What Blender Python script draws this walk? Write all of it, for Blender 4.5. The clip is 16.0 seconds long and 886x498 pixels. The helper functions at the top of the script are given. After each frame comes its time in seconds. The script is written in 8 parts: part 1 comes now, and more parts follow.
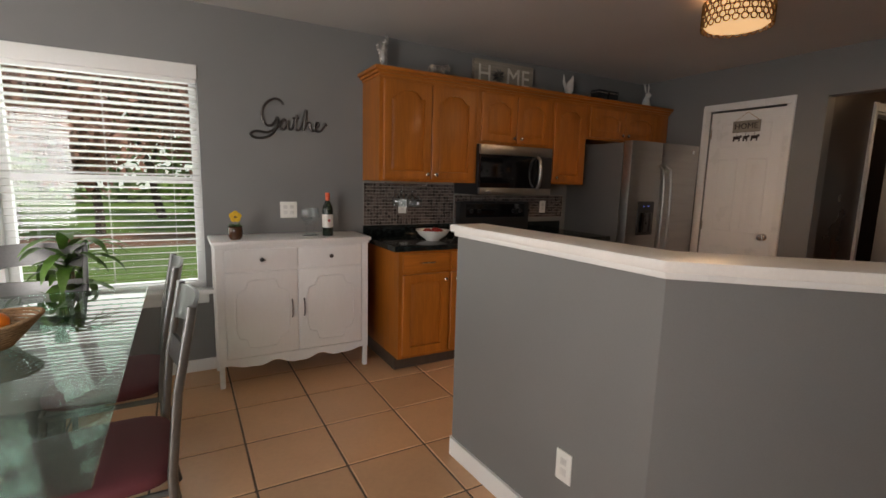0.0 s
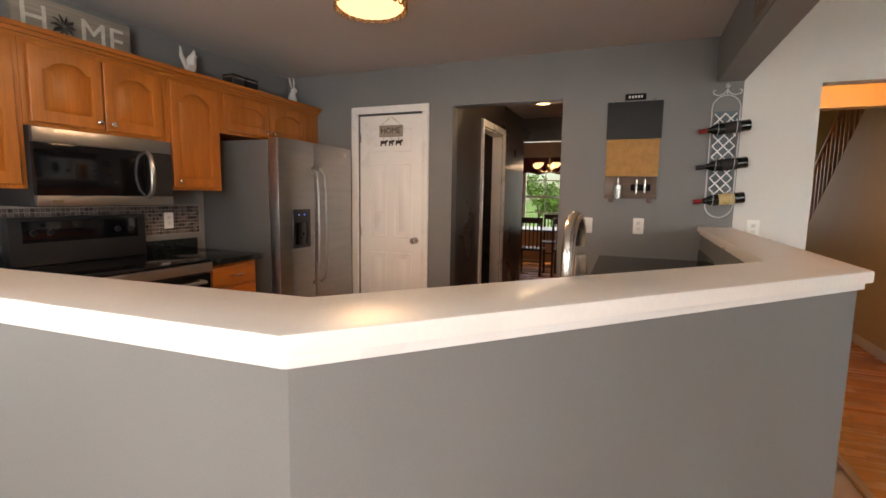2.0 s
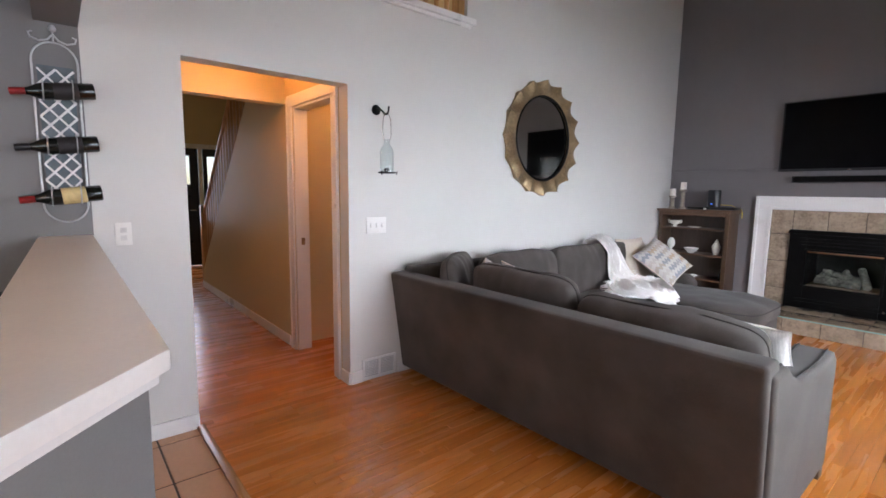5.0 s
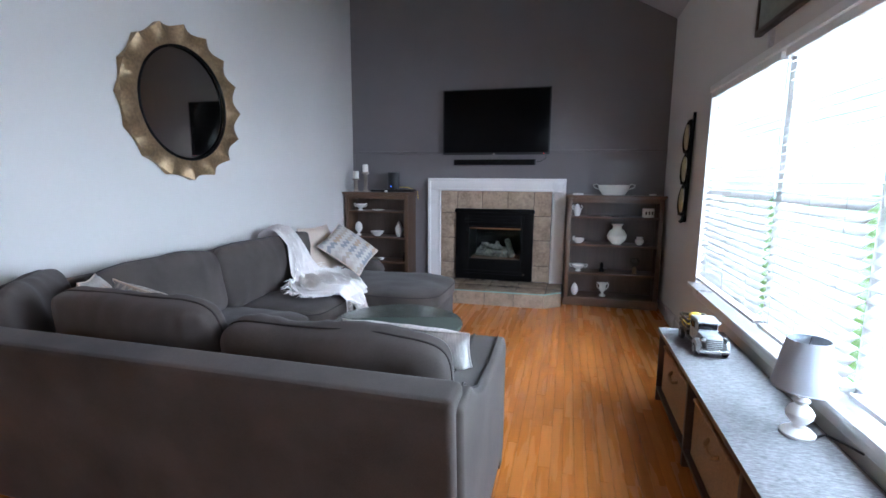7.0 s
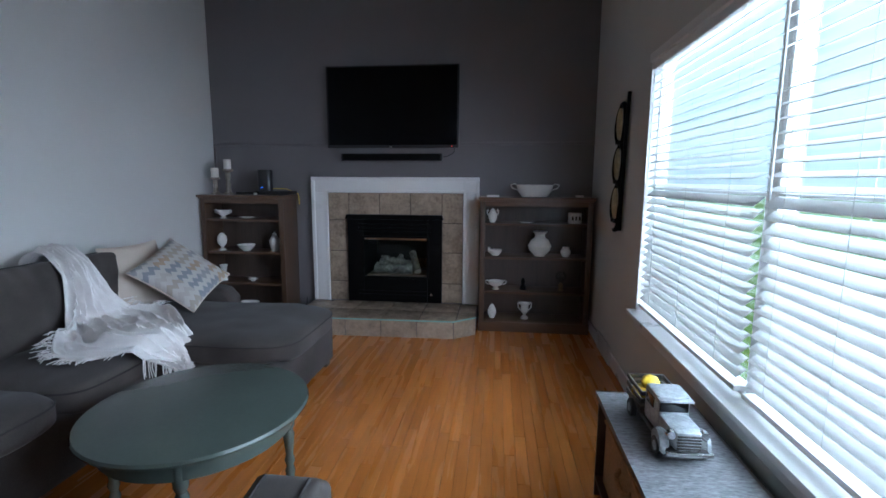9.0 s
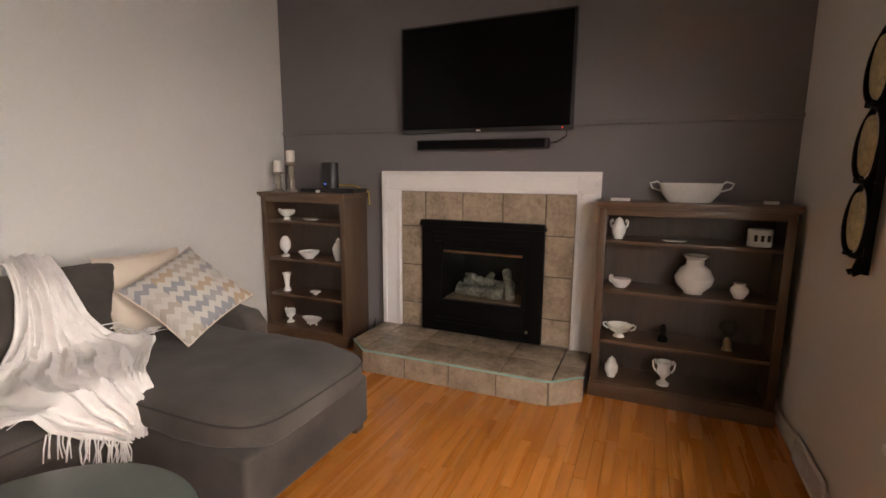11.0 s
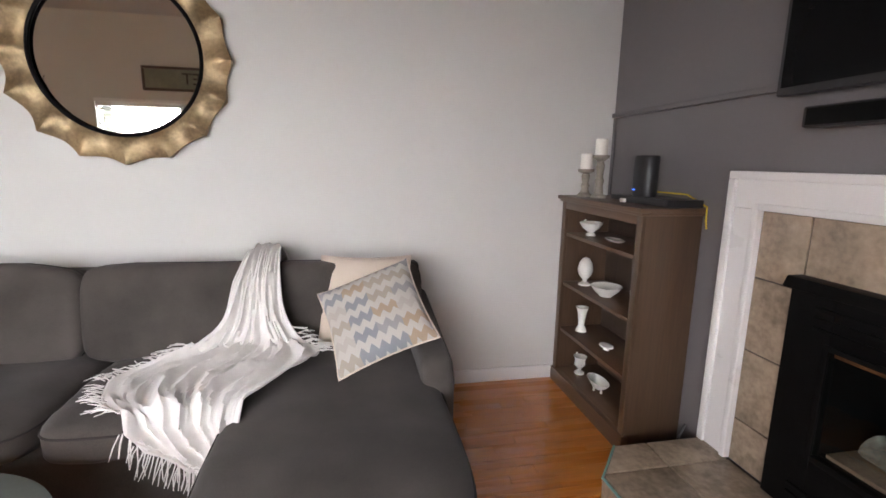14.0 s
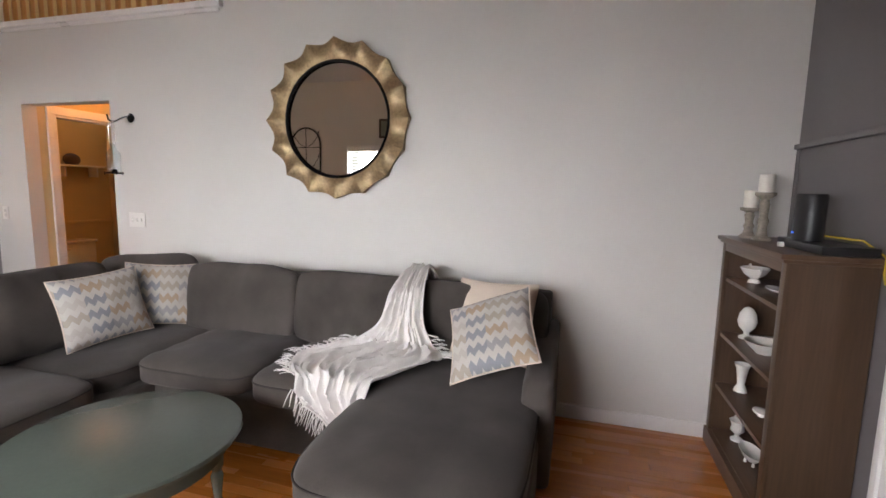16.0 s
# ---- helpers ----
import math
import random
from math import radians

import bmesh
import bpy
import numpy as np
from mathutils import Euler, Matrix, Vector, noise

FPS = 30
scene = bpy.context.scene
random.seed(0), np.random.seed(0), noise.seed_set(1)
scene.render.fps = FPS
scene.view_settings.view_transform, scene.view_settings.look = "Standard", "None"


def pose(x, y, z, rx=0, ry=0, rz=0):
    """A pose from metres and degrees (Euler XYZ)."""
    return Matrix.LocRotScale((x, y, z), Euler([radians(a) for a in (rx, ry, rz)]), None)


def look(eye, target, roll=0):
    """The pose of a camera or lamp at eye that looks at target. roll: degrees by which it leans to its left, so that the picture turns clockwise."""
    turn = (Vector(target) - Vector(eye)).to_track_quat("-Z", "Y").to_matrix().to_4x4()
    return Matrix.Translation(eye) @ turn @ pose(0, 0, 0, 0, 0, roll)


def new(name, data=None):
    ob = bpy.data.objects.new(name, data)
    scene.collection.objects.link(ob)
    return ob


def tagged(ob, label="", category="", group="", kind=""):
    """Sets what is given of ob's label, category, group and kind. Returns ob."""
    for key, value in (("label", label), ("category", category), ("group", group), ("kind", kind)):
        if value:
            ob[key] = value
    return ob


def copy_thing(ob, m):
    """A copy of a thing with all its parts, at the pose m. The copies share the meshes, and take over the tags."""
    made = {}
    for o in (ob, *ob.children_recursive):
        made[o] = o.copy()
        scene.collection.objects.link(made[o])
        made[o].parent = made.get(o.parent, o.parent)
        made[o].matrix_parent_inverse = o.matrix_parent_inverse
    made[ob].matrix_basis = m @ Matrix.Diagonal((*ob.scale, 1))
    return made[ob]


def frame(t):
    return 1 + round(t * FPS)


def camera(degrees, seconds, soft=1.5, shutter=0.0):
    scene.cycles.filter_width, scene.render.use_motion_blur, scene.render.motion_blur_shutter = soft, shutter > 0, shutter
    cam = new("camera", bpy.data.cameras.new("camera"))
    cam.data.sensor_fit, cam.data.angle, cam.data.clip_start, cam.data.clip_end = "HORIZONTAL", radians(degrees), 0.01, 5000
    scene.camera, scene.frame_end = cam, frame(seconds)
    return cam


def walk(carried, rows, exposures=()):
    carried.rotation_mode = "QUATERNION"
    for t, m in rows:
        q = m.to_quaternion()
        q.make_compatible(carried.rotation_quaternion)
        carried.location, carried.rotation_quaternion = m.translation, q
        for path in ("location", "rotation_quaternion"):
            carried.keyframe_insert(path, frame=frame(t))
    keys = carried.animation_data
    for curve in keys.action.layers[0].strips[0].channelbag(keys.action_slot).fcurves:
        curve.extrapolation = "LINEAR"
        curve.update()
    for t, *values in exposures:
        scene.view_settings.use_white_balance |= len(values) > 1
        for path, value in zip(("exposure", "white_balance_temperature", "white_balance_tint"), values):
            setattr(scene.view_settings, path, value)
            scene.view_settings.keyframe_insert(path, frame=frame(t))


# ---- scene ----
cam = camera(87.2, 16.0, soft=1.6)
PATH = [
    (0, (0.268, 0.264, 1.352), (1.238, 1.989, 1.063), 1.5),
    (0.5, (0.418, 0.512, 1.366), (1.606, 2.098, 1.106), 1.3),
    (1, (0.614, 0.65, 1.362), (2.029, 2.038, 1.119), 1.15),
    (1.5, (0.807, 0.686, 1.353), (2.43, 1.83, 1.119), 1.0),
    (2, (0.945, 0.641, 1.337), (2.787, 1.386, 1.111), 0.9),
    (2.5, (1.03, 0.573, 1.344), (2.98, 0.958, 1.121), 0.8),
    (3, (1.142, 0.486, 1.36), (3.129, 0.506, 1.137), 0.7),
    (3.5, (1.309, 0.381, 1.379), (3.266, 0.04, 1.157), 0.6),
    (4, (1.474, 0.287, 1.376), (3.343, -0.39, 1.149), 0.6),
    (4.5, (1.642, 0.194, 1.386), (3.365, -0.792, 1.147), 0.8),
    (5, (1.781, 0.135, 1.388), (3.308, -1.134, 1.143), 0.8),
    (5.2, (1.817, 0.1, 1.40), (3.252, -1.269, 1.147), 0.9),
    (7.3, (1.98, -0.779, 1.372), (2.382, -2.714, 1.071), 0.2),
    (8, (1.888, -1.182, 1.35), (2.092, -3.149, 1.057), 0.2),
    (8.2, (1.886, -1.275, 1.35), (2.036, -3.248, 1.062), 0.3),
    (10.3, (1.733, -2.518, 1.378), (2.284, -4.417, 1.076), 0.6),
    (10.5, (1.746, -2.627, 1.366), (2.356, -4.508, 1.066), 0.7),
    (11, (1.71, -2.943, 1.365), (2.508, -4.749, 1.048), 0.4),
    (11.5, (1.693, -3.237, 1.381), (2.71, -4.927, 1.049), 0.5),
    (12, (1.771, -3.552, 1.373), (3.024, -5.072, 1.025), 0.6),
    (12.5, (1.809, -3.828, 1.35), (3.304, -5.11, 1.003), 0.3),
    (13, (1.823, -4.11, 1.369), (3.495, -5.147, 1.009), 0.7),
    (13.5, (1.882, -4.366, 1.38), (3.712, -5.084, 1.013), 0.8),
    (14, (1.933, -4.559, 1.403), (3.862, -4.94, 1.035), 1.0),
    (14.5, (1.925, -4.724, 1.413), (3.893, -4.81, 1.067), 1.1),
    (15, (1.872, -4.807, 1.424), (3.848, -4.734, 1.122), 1.3),
    (15.5, (1.764, -4.904, 1.459), (3.724, -4.62, 1.179), 1.2),
    (16, (1.701, -5.035, 1.436), (3.61, -4.497, 1.183), 1.2),
]
EXPOSURES = [
    (0.0, -1.1, 7200, 18), (0.5, -0.46, 7000, 18), (1.0, -0.1, 7000, 18), (1.5, -0.06, 7100, 18), (2.0, 0.17, 7200, 18), (3.5, 0.27, 7100, 20), (5.2, 0.42, 5900, 22),
    (7.3, 0.12, 5300, 17), (8.2, -0.38, 5100, 13), (10.3, -0.77, 6700, 24), (11.0, -0.05, 7900, 28), (12.5, 0.38, 6700, 24),
    (16.0, 0.16, 6700, 24),
]
walk(cam, [(t, look(eye, target, roll)) for t, eye, target, roll in PATH], EXPOSURES)

# ---- world, sun and large lights ----
world = bpy.data.worlds.new("world")
scene.world = world
world.use_nodes = True
sky = world.node_tree.nodes.new("ShaderNodeTexSky")
sky.sky_type, sky.sun_disc, sky.sun_elevation, sky.sun_rotation = "NISHITA", False, radians(52), radians(140)
background = world.node_tree.nodes["Background"]
background.inputs["Strength"].default_value = 0.15
world.node_tree.links.new(sky.outputs["Color"], background.inputs["Color"])
sun = new("sun", bpy.data.lights.new("sun", "SUN"))
sun.data.energy, sun.data.angle, sun.data.color = 5.0, radians(0.5), (1.0, 0.95, 0.88)
sun.matrix_world = look((0, 0, 20), (-6.5, 6.5, 8.2))


def window_light(name, centre, towards, width, height, watts, colour=(0.93, 0.97, 1.0)):
    lamp = new(name, bpy.data.lights.new(name, "AREA"))
    lamp.data.shape, lamp.data.size, lamp.data.size_y = "RECTANGLE", width, height
    lamp.data.energy, lamp.data.color = watts, colour
    lamp.matrix_world = look(centre, towards)
    return lamp


def bulb(name, place, watts, colour=(1.0, 0.72, 0.42), radius=0.06):
    lamp = new(name, bpy.data.lights.new(name, "POINT"))
    lamp.data.energy, lamp.data.color, lamp.data.shadow_soft_size = watts, colour, radius
    lamp.location = place
    return lamp


window_light("living_window_daylight", (0.14, -3.0, 1.36), (1.52, -3.43, 1.47), 2.9, 1.6, 336)
# Fill from an assumed, unseen door; brightens the sideboard and half wall.
window_light("dining_fill_daylight", (-1.65, -0.52, 1.15), (-1.65, 2.0, 1.15), 1.3, 2.0, 195)
# Added fill, no known window here; lifts the half wall's west face.
window_light("west_fill_daylight", (-2.44, 2.6, 1.35), (0.0, 2.6, 1.35), 1.1, 1.3, 44)
window_light("north_window_daylight", (-0.605, 3.95, 1.31), (-0.605, 2.0, 1.31), 1.95, 1.43, 48)
window_light("entry_daylight", (10.75, -1.2, 1.6), (6.0, -1.0, 1.0), 1.0, 1.6, 10.8)
window_light("far_room_daylight", (10.95, 2.4, 1.4), (8.0, 2.3, 1.0), 1.6, 1.4, 13.2)
window_light("kitchen_lamp_light", (3.07, 1.91, 2.225), (3.07, 1.911, 0.0), 0.3, 0.3, 18, (1.0, 0.66, 0.36))
bulb("kitchen_bulb", (3.07, 1.91, 2.33), 3, (1.0, 0.66, 0.36))
bulb("hall_bulb", (5.70, 1.52, 2.19), 5.4, (1.0, 0.7, 0.4))
bulb("passage_bulb", (5.25, -0.95, 2.28), 7.8, (1.0, 0.42, 0.10))
bulb("powder_room_bulb", (5.6, 0.35, 2.2), 4.2, (1.0, 0.46, 0.14))
bulb("closet_bulb", (5.2, -2.0, 2.2), 4.8, (1.0, 0.44, 0.11))
bulb("chandelier_bulb", (9.0, 1.98, 1.86), 6, (1.0, 0.7, 0.42))
# Added warm fill without a known fixture, so the store shelves show.
bulb("store_fill_bulb", (6.1, 2.9, 2.25), 2.1, (1.0, 0.55, 0.22))
bulb("loft_bulb", (6.2, -1.4, 4.4), 24, (1.0, 0.75, 0.48), 0.15)
# ---- materials ----
def material(name, colour, rough=0.6, metal=0.0, dark=0.75, scale=6.0, grain=60.0, bump=0.1, stretch=(1, 1, 1), spec=0.5,
             rough_vary=0.1, per_object=0.0, per_island=0.0, coat=0.0, sheen=0.0, depth=0.002):
    """Base colour varied at two scales, with fine relief."""
    m = bpy.data.materials.new(name)
    m.use_nodes = True
    n, l = m.node_tree.nodes, m.node_tree.links
    b = n["Principled BSDF"]
    coords, mapping = n.new("ShaderNodeTexCoord"), n.new("ShaderNodeMapping")
    mapping.inputs["Scale"].default_value = stretch
    l.new(coords.outputs["Object"], mapping.inputs["Vector"])
    large, small = n.new("ShaderNodeTexNoise"), n.new("ShaderNodeTexNoise")
    large.inputs["Scale"].default_value, large.inputs["Detail"].default_value = scale, 4
    small.inputs["Scale"].default_value, small.inputs["Detail"].default_value = grain, 3
    for t in (large, small):
        l.new(mapping.outputs["Vector"], t.inputs["Vector"])
    both = n.new("ShaderNodeMath")
    both.operation = "MULTIPLY_ADD"
    both.inputs[1].default_value = 0.6
    l.new(large.outputs["Fac"], both.inputs[0])
    half = n.new("ShaderNodeMath")
    half.operation = "MULTIPLY"
    half.inputs[1].default_value = 0.4
    l.new(small.outputs["Fac"], half.inputs[0])
    l.new(half.outputs[0], both.inputs[2])
    ramp = n.new("ShaderNodeValToRGB")
    ramp.color_ramp.elements[0].position, ramp.color_ramp.elements[1].position = 0.32, 0.66
    ramp.color_ramp.elements[0].color = (*[c * dark for c in colour], 1)
    ramp.color_ramp.elements[1].color = (*[min(1, c * (2 - dark) ** 0.6) for c in colour], 1)
    l.new(both.outputs[0], ramp.inputs["Fac"])
    out = ramp.outputs["Color"]
    if per_object or per_island:
        source = n.new("ShaderNodeObjectInfo" if per_object else "ShaderNodeNewGeometry")
        rand = source.outputs["Random" if per_object else "Random Per Island"]
        k = per_object or per_island
        hsv, span = n.new("ShaderNodeHueSaturation"), n.new("ShaderNodeMapRange")
        span.inputs["To Min"].default_value, span.inputs["To Max"].default_value = 1 - k, 1 + k
        l.new(rand, span.inputs["Value"])
        l.new(span.outputs[0], hsv.inputs["Value"])
        l.new(out, hsv.inputs["Color"])
        out = hsv.outputs["Color"]
        shift = n.new("ShaderNodeVectorMath")
        shift.operation = "MULTIPLY_ADD"
        shift.inputs[1].default_value = (7.3, 5.1, 9.7)
        l.new(rand, shift.inputs[0])
        l.new(coords.outputs["Object"], shift.inputs[2])
        l.new(shift.outputs[0], mapping.inputs["Vector"])
    l.new(out, b.inputs["Base Color"])
    wear = n.new("ShaderNodeMapRange")
    wear.inputs["To Min"].default_value, wear.inputs["To Max"].default_value = max(0.02, rough - rough_vary), min(1, rough + rough_vary)
    l.new(large.outputs["Fac"], wear.inputs["Value"])
    l.new(wear.outputs[0], b.inputs["Roughness"])
    b.inputs["Metallic"].default_value = metal
    b.inputs["Specular IOR Level"].default_value = spec
    b.inputs["Coat Weight"].default_value, b.inputs["Coat Roughness"].default_value = coat, 0.12
    b.inputs["Sheen Weight"].default_value = sheen
    if bump:
        relief = n.new("ShaderNodeBump")
        relief.inputs["Strength"].default_value, relief.inputs["Distance"].default_value = bump, depth
        l.new(both.outputs[0], relief.inputs["Height"])
        l.new(relief.outputs[0], b.inputs["Normal"])
    return m


def wood(name, colour, dark=0.55, along="z", rough=0.35, ring=14.0, per_object=0.0, per_island=0.0, coat=0.2, bump=0.08):
    """Grain drawn out along one axis."""
    s = {"x": (0.07, 1, 1), "y": (1, 0.07, 1), "z": (1, 1, 0.07)}[along]
    return material(name, colour, rough, 0, dark, ring, ring * 7, bump, s, per_object=per_object, per_island=per_island, coat=coat, depth=0.001)


def glass(name, colour=(0.95, 1.0, 0.98), rough=0.0, thin=True):
    m = bpy.data.materials.new(name)
    m.use_nodes = True
    n, l = m.node_tree.nodes, m.node_tree.links
    b = n["Principled BSDF"]
    b.inputs["Base Color"].default_value = (*colour, 1)
    b.inputs["Roughness"].default_value, b.inputs["Transmission Weight"].default_value = rough, 1.0
    if thin:
        clear, gloss, mix, weight = n.new("ShaderNodeBsdfTransparent"), n.new("ShaderNodeBsdfGlossy"), n.new("ShaderNodeMixShader"), n.new("ShaderNodeLayerWeight")
        steep, fres = n.new("ShaderNodeMath"), n.new("ShaderNodeMath")
        clear.inputs["Color"].default_value = (*colour, 1)
        gloss.inputs["Roughness"].default_value = rough
        weight.inputs["Blend"].default_value = 0.5
        steep.operation, fres.operation = "POWER", "MULTIPLY_ADD"
        steep.inputs[1].default_value, fres.inputs[1].default_value, fres.inputs[2].default_value = 4.5, 0.9, 0.04
        l.new(weight.outputs["Facing"], steep.inputs[0])
        l.new(steep.outputs[0], fres.inputs[0])
        l.new(fres.outputs[0], mix.inputs[0])
        l.new(clear.outputs[0], mix.inputs[1])
        l.new(gloss.outputs[0], mix.inputs[2])
        l.new(mix.outputs[0], n["Material Output"].inputs["Surface"])
    return m


def glow(name, colour, strength):
    m = bpy.data.materials.new(name)
    m.use_nodes = True
    b = m.node_tree.nodes["Principled BSDF"]
    b.inputs["Base Color"].default_value = (*colour, 1)
    b.inputs["Emission Color"].default_value = (*colour, 1)
    b.inputs["Emission Strength"].default_value = strength
    return m


grey_paint = material("grey_wall_paint", (0.19, 0.189, 0.186), 0.55, dark=0.93, scale=2.5, grain=240, bump=0.06)
white_paint = material("white_wall_paint", (0.66, 0.65, 0.615), 0.55, dark=0.96, scale=2.0, grain=240, bump=0.06)
slate_paint = material("dark_grey_wall_paint", (0.172, 0.16, 0.159), 0.55, dark=0.92, scale=2.5, grain=240, bump=0.06)
brown_paint = material("dark_brown_wall_paint", (0.05, 0.038, 0.033), 0.3, dark=0.9, scale=2.5, grain=240, bump=0.05)
gold_paint = material("golden_beige_wall_paint", (0.62, 0.5, 0.27), 0.45, dark=0.95, scale=2.5, grain=240, bump=0.05)
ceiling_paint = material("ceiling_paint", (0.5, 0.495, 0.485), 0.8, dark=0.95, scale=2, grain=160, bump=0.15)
trim_paint = material("white_trim_paint", (0.8, 0.79, 0.77), 0.3, dark=0.96, scale=4, grain=180, bump=0.03)
cap_paint = material("white_gloss_cap_paint", (0.86, 0.83, 0.79), 0.34, dark=0.95, scale=5, grain=90, bump=0.06, rough_vary=0.06)
oak = wood("honey_oak", (0.38, 0.12, 0.015), 0.68, "z", 0.4, coat=0.05)
oak_flat = wood("honey_oak_crosswise", (0.38, 0.12, 0.015), 0.68, "x", 0.4, coat=0.05)
oak_rail = wood("light_oak", (0.5, 0.27, 0.1), 0.7, "z", 0.35)
granite = material("black_granite", (0.012, 0.016, 0.016), 0.12, dark=0.3, scale=30, grain=220, bump=0.0, rough_vary=0.04)
steel = material("stainless_steel", (0.38, 0.37, 0.355), 0.36, 1.0, 0.9, 2, 120, 0.02, (1, 1, 14), rough_vary=0.05)
nickel = material("brushed_nickel", (0.62, 0.58, 0.53), 0.25, 1.0, 0.9, 8, 120, 0.02, rough_vary=0.05)
chrome = material("chrome", (0.8, 0.8, 0.8), 0.12, 1.0, 0.95, 8, 80, 0.0, rough_vary=0.03)
black_plastic = material("black_plastic", (0.014, 0.014, 0.015), 0.4, dark=0.7, scale=9, grain=150, bump=0.05)
black_glass = material("black_glass", (0.004, 0.004, 0.005), 0.07, dark=0.9, scale=3, grain=50, bump=0.0, rough_vary=0.02)
screen_black = material("screen", (0.004, 0.004, 0.0045), 0.16, spec=0.07, dark=0.9, scale=3, grain=50, bump=0.0, rough_vary=0.02)
fridge_side = material("dark_grey_enamel", (0.1, 0.1, 0.098), 0.4, dark=0.9, scale=5, grain=300, bump=0.1)
white_lacquer = material("white_painted_wood", (0.82, 0.81, 0.80), 0.35, dark=0.97, scale=7, grain=70, bump=0.05, stretch=(1, 1, 0.25))
tile_mat = material("terracotta_beige_tile", (0.60, 0.345, 0.19), 0.3, dark=0.92, scale=3.5, grain=45, bump=0.12, per_object=0.07, rough_vary=0.03)
grout = material("dark_grout", (0.12, 0.085, 0.06), 0.9, dark=0.8, scale=9, grain=120, bump=0.3)
plank = wood("oak_floor_plank", (0.57, 0.195, 0.034), 0.78, "y", 0.27, 9, per_object=0.07, coat=0.35)
plank_rest = wood("oak_floor_plank_far", (0.57, 0.195, 0.034), 0.78, "y", 0.27, 9, per_island=0.07, coat=0.35)
floor_base = material("floor_joint", (0.27, 0.14, 0.07), 0.6, dark=0.8)
fabric = material("charcoal_sofa_fabric", (0.08, 0.069, 0.061), 0.9, dark=0.48, scale=3.2, grain=420, bump=0.3, sheen=0.1, spec=0.15)
piping_fabric = material("charcoal_piping", (0.045, 0.039, 0.036), 0.9, dark=0.85, scale=8, grain=300, bump=0.2, spec=0.2)
brown_wood = wood("walnut_stained_wood", (0.092, 0.054, 0.031), 0.72, "z", 0.4)
brown_wood_flat = wood("walnut_stained_wood_crosswise", (0.117, 0.0663, 0.03744), 0.7, "x", 0.4)
brown_back = wood("dark_stained_back_board", (0.075, 0.052, 0.038), 0.7, "z", 0.5)
stone_tile = material("mottled_stone_tile", (0.36, 0.28, 0.2), 0.22, dark=0.58, scale=9, grain=38, bump=0.25, per_object=0.12, rough_vary=0.03)
stone_grout = material("stone_tile_grout", (0.07, 0.055, 0.045), 0.9, dark=0.8, scale=12, grain=120)
iron = material("black_iron", (0.005, 0.005, 0.005), 0.45, spec=0.08, dark=0.7, scale=14, grain=160, bump=0.15)
porcelain = material("white_porcelain", (0.8, 0.79, 0.74), 0.2, dark=0.93, scale=14, grain=60, bump=0.05)
mirror_glass = material("mirror_silver", (0.86, 0.83, 0.77), 0.015, 1.0, 1.0, 3, 40, 0.0, rough_vary=0.005)
antique_gold = material("antique_gold_leaf", (0.32, 0.222, 0.12), 0.42, 0.6, 0.5, 7, 50, 0.15)
sage_paint = material("sage_painted_wood", (0.085, 0.108, 0.09), 0.26, dark=0.93, scale=6, grain=60, bump=0.05, rough_vary=0.02)
window_glass = glass("window_glass")
vinyl = material("white_vinyl", (0.8, 0.8, 0.79), 0.4, dark=0.97, scale=5, grain=90, bump=0.02)
slat_mat = material("white_blind_slat", (0.82, 0.82, 0.8), 0.45, dark=0.97, scale=5, grain=90, bump=0.02)
plate_mat = material("white_switch_plate", (0.8, 0.79, 0.75), 0.35, dark=0.97, scale=8, grain=90, bump=0.0)


# ---- building tools ----
def finish(me, angle=35):
    me.polygons.foreach_set("use_smooth", [True] * len(me.polygons))
    me.set_sharp_from_angle(angle=radians(angle))


def to_mesh(name, bm, mat, angle=35):
    bmesh.ops.recalc_face_normals(bm, faces=bm.faces)
    me = bpy.data.meshes.new(name)
    bm.to_mesh(me)
    bm.free()
    for one in mat if isinstance(mat, (list, tuple)) else [mat]:
        me.materials.append(one)
    finish(me, angle)
    return me


def part(name, bm, mat, parent, label="", at=None):
    ob = new(name, to_mesh(name, bm, mat))
    ob.parent = parent
    if at is not None:
        ob.matrix_basis = at
    return tagged(ob, label)


def thing(name, label, category, at=(0, 0, 0), turn=0, group="", kind=""):
    ob = new(name)
    ob.empty_display_size = 0.1
    ob.matrix_basis = pose(*at, 0, 0, turn)
    return tagged(ob, label, category, group, kind)


def solo(name, bm, mat, label, category, at=(0, 0, 0), turn=0, group="", kind=""):
    ob = new(name, to_mesh(name, bm, mat))
    ob.matrix_basis = pose(*at, 0, 0, turn)
    return tagged(ob, label, category, group, kind)


def structure(name, bm, mat, label, category):
    return solo(name, bm, mat, label, category, kind="structure")


def box(x0, x1, y0, y1, z0, z1, bevel=0.0, bm=None, seg=2):
    out = bm or bmesh.new()
    made = bmesh.ops.create_cube(out, size=1.0, matrix=Matrix.LocRotScale(((x0 + x1) / 2, (y0 + y1) / 2, (z0 + z1) / 2), None,
                                 (abs(x1 - x0), abs(y1 - y0), abs(z1 - z0))))
    if bevel:
        edges = list({e for v in made["verts"] for e in v.link_edges})
        bmesh.ops.bevel(out, geom=edges, offset=bevel, segments=seg, affect="EDGES", profile=0.6)
    return out


def shift(bm, m):
    bmesh.ops.transform(bm, matrix=m, verts=bm.verts)
    return bm


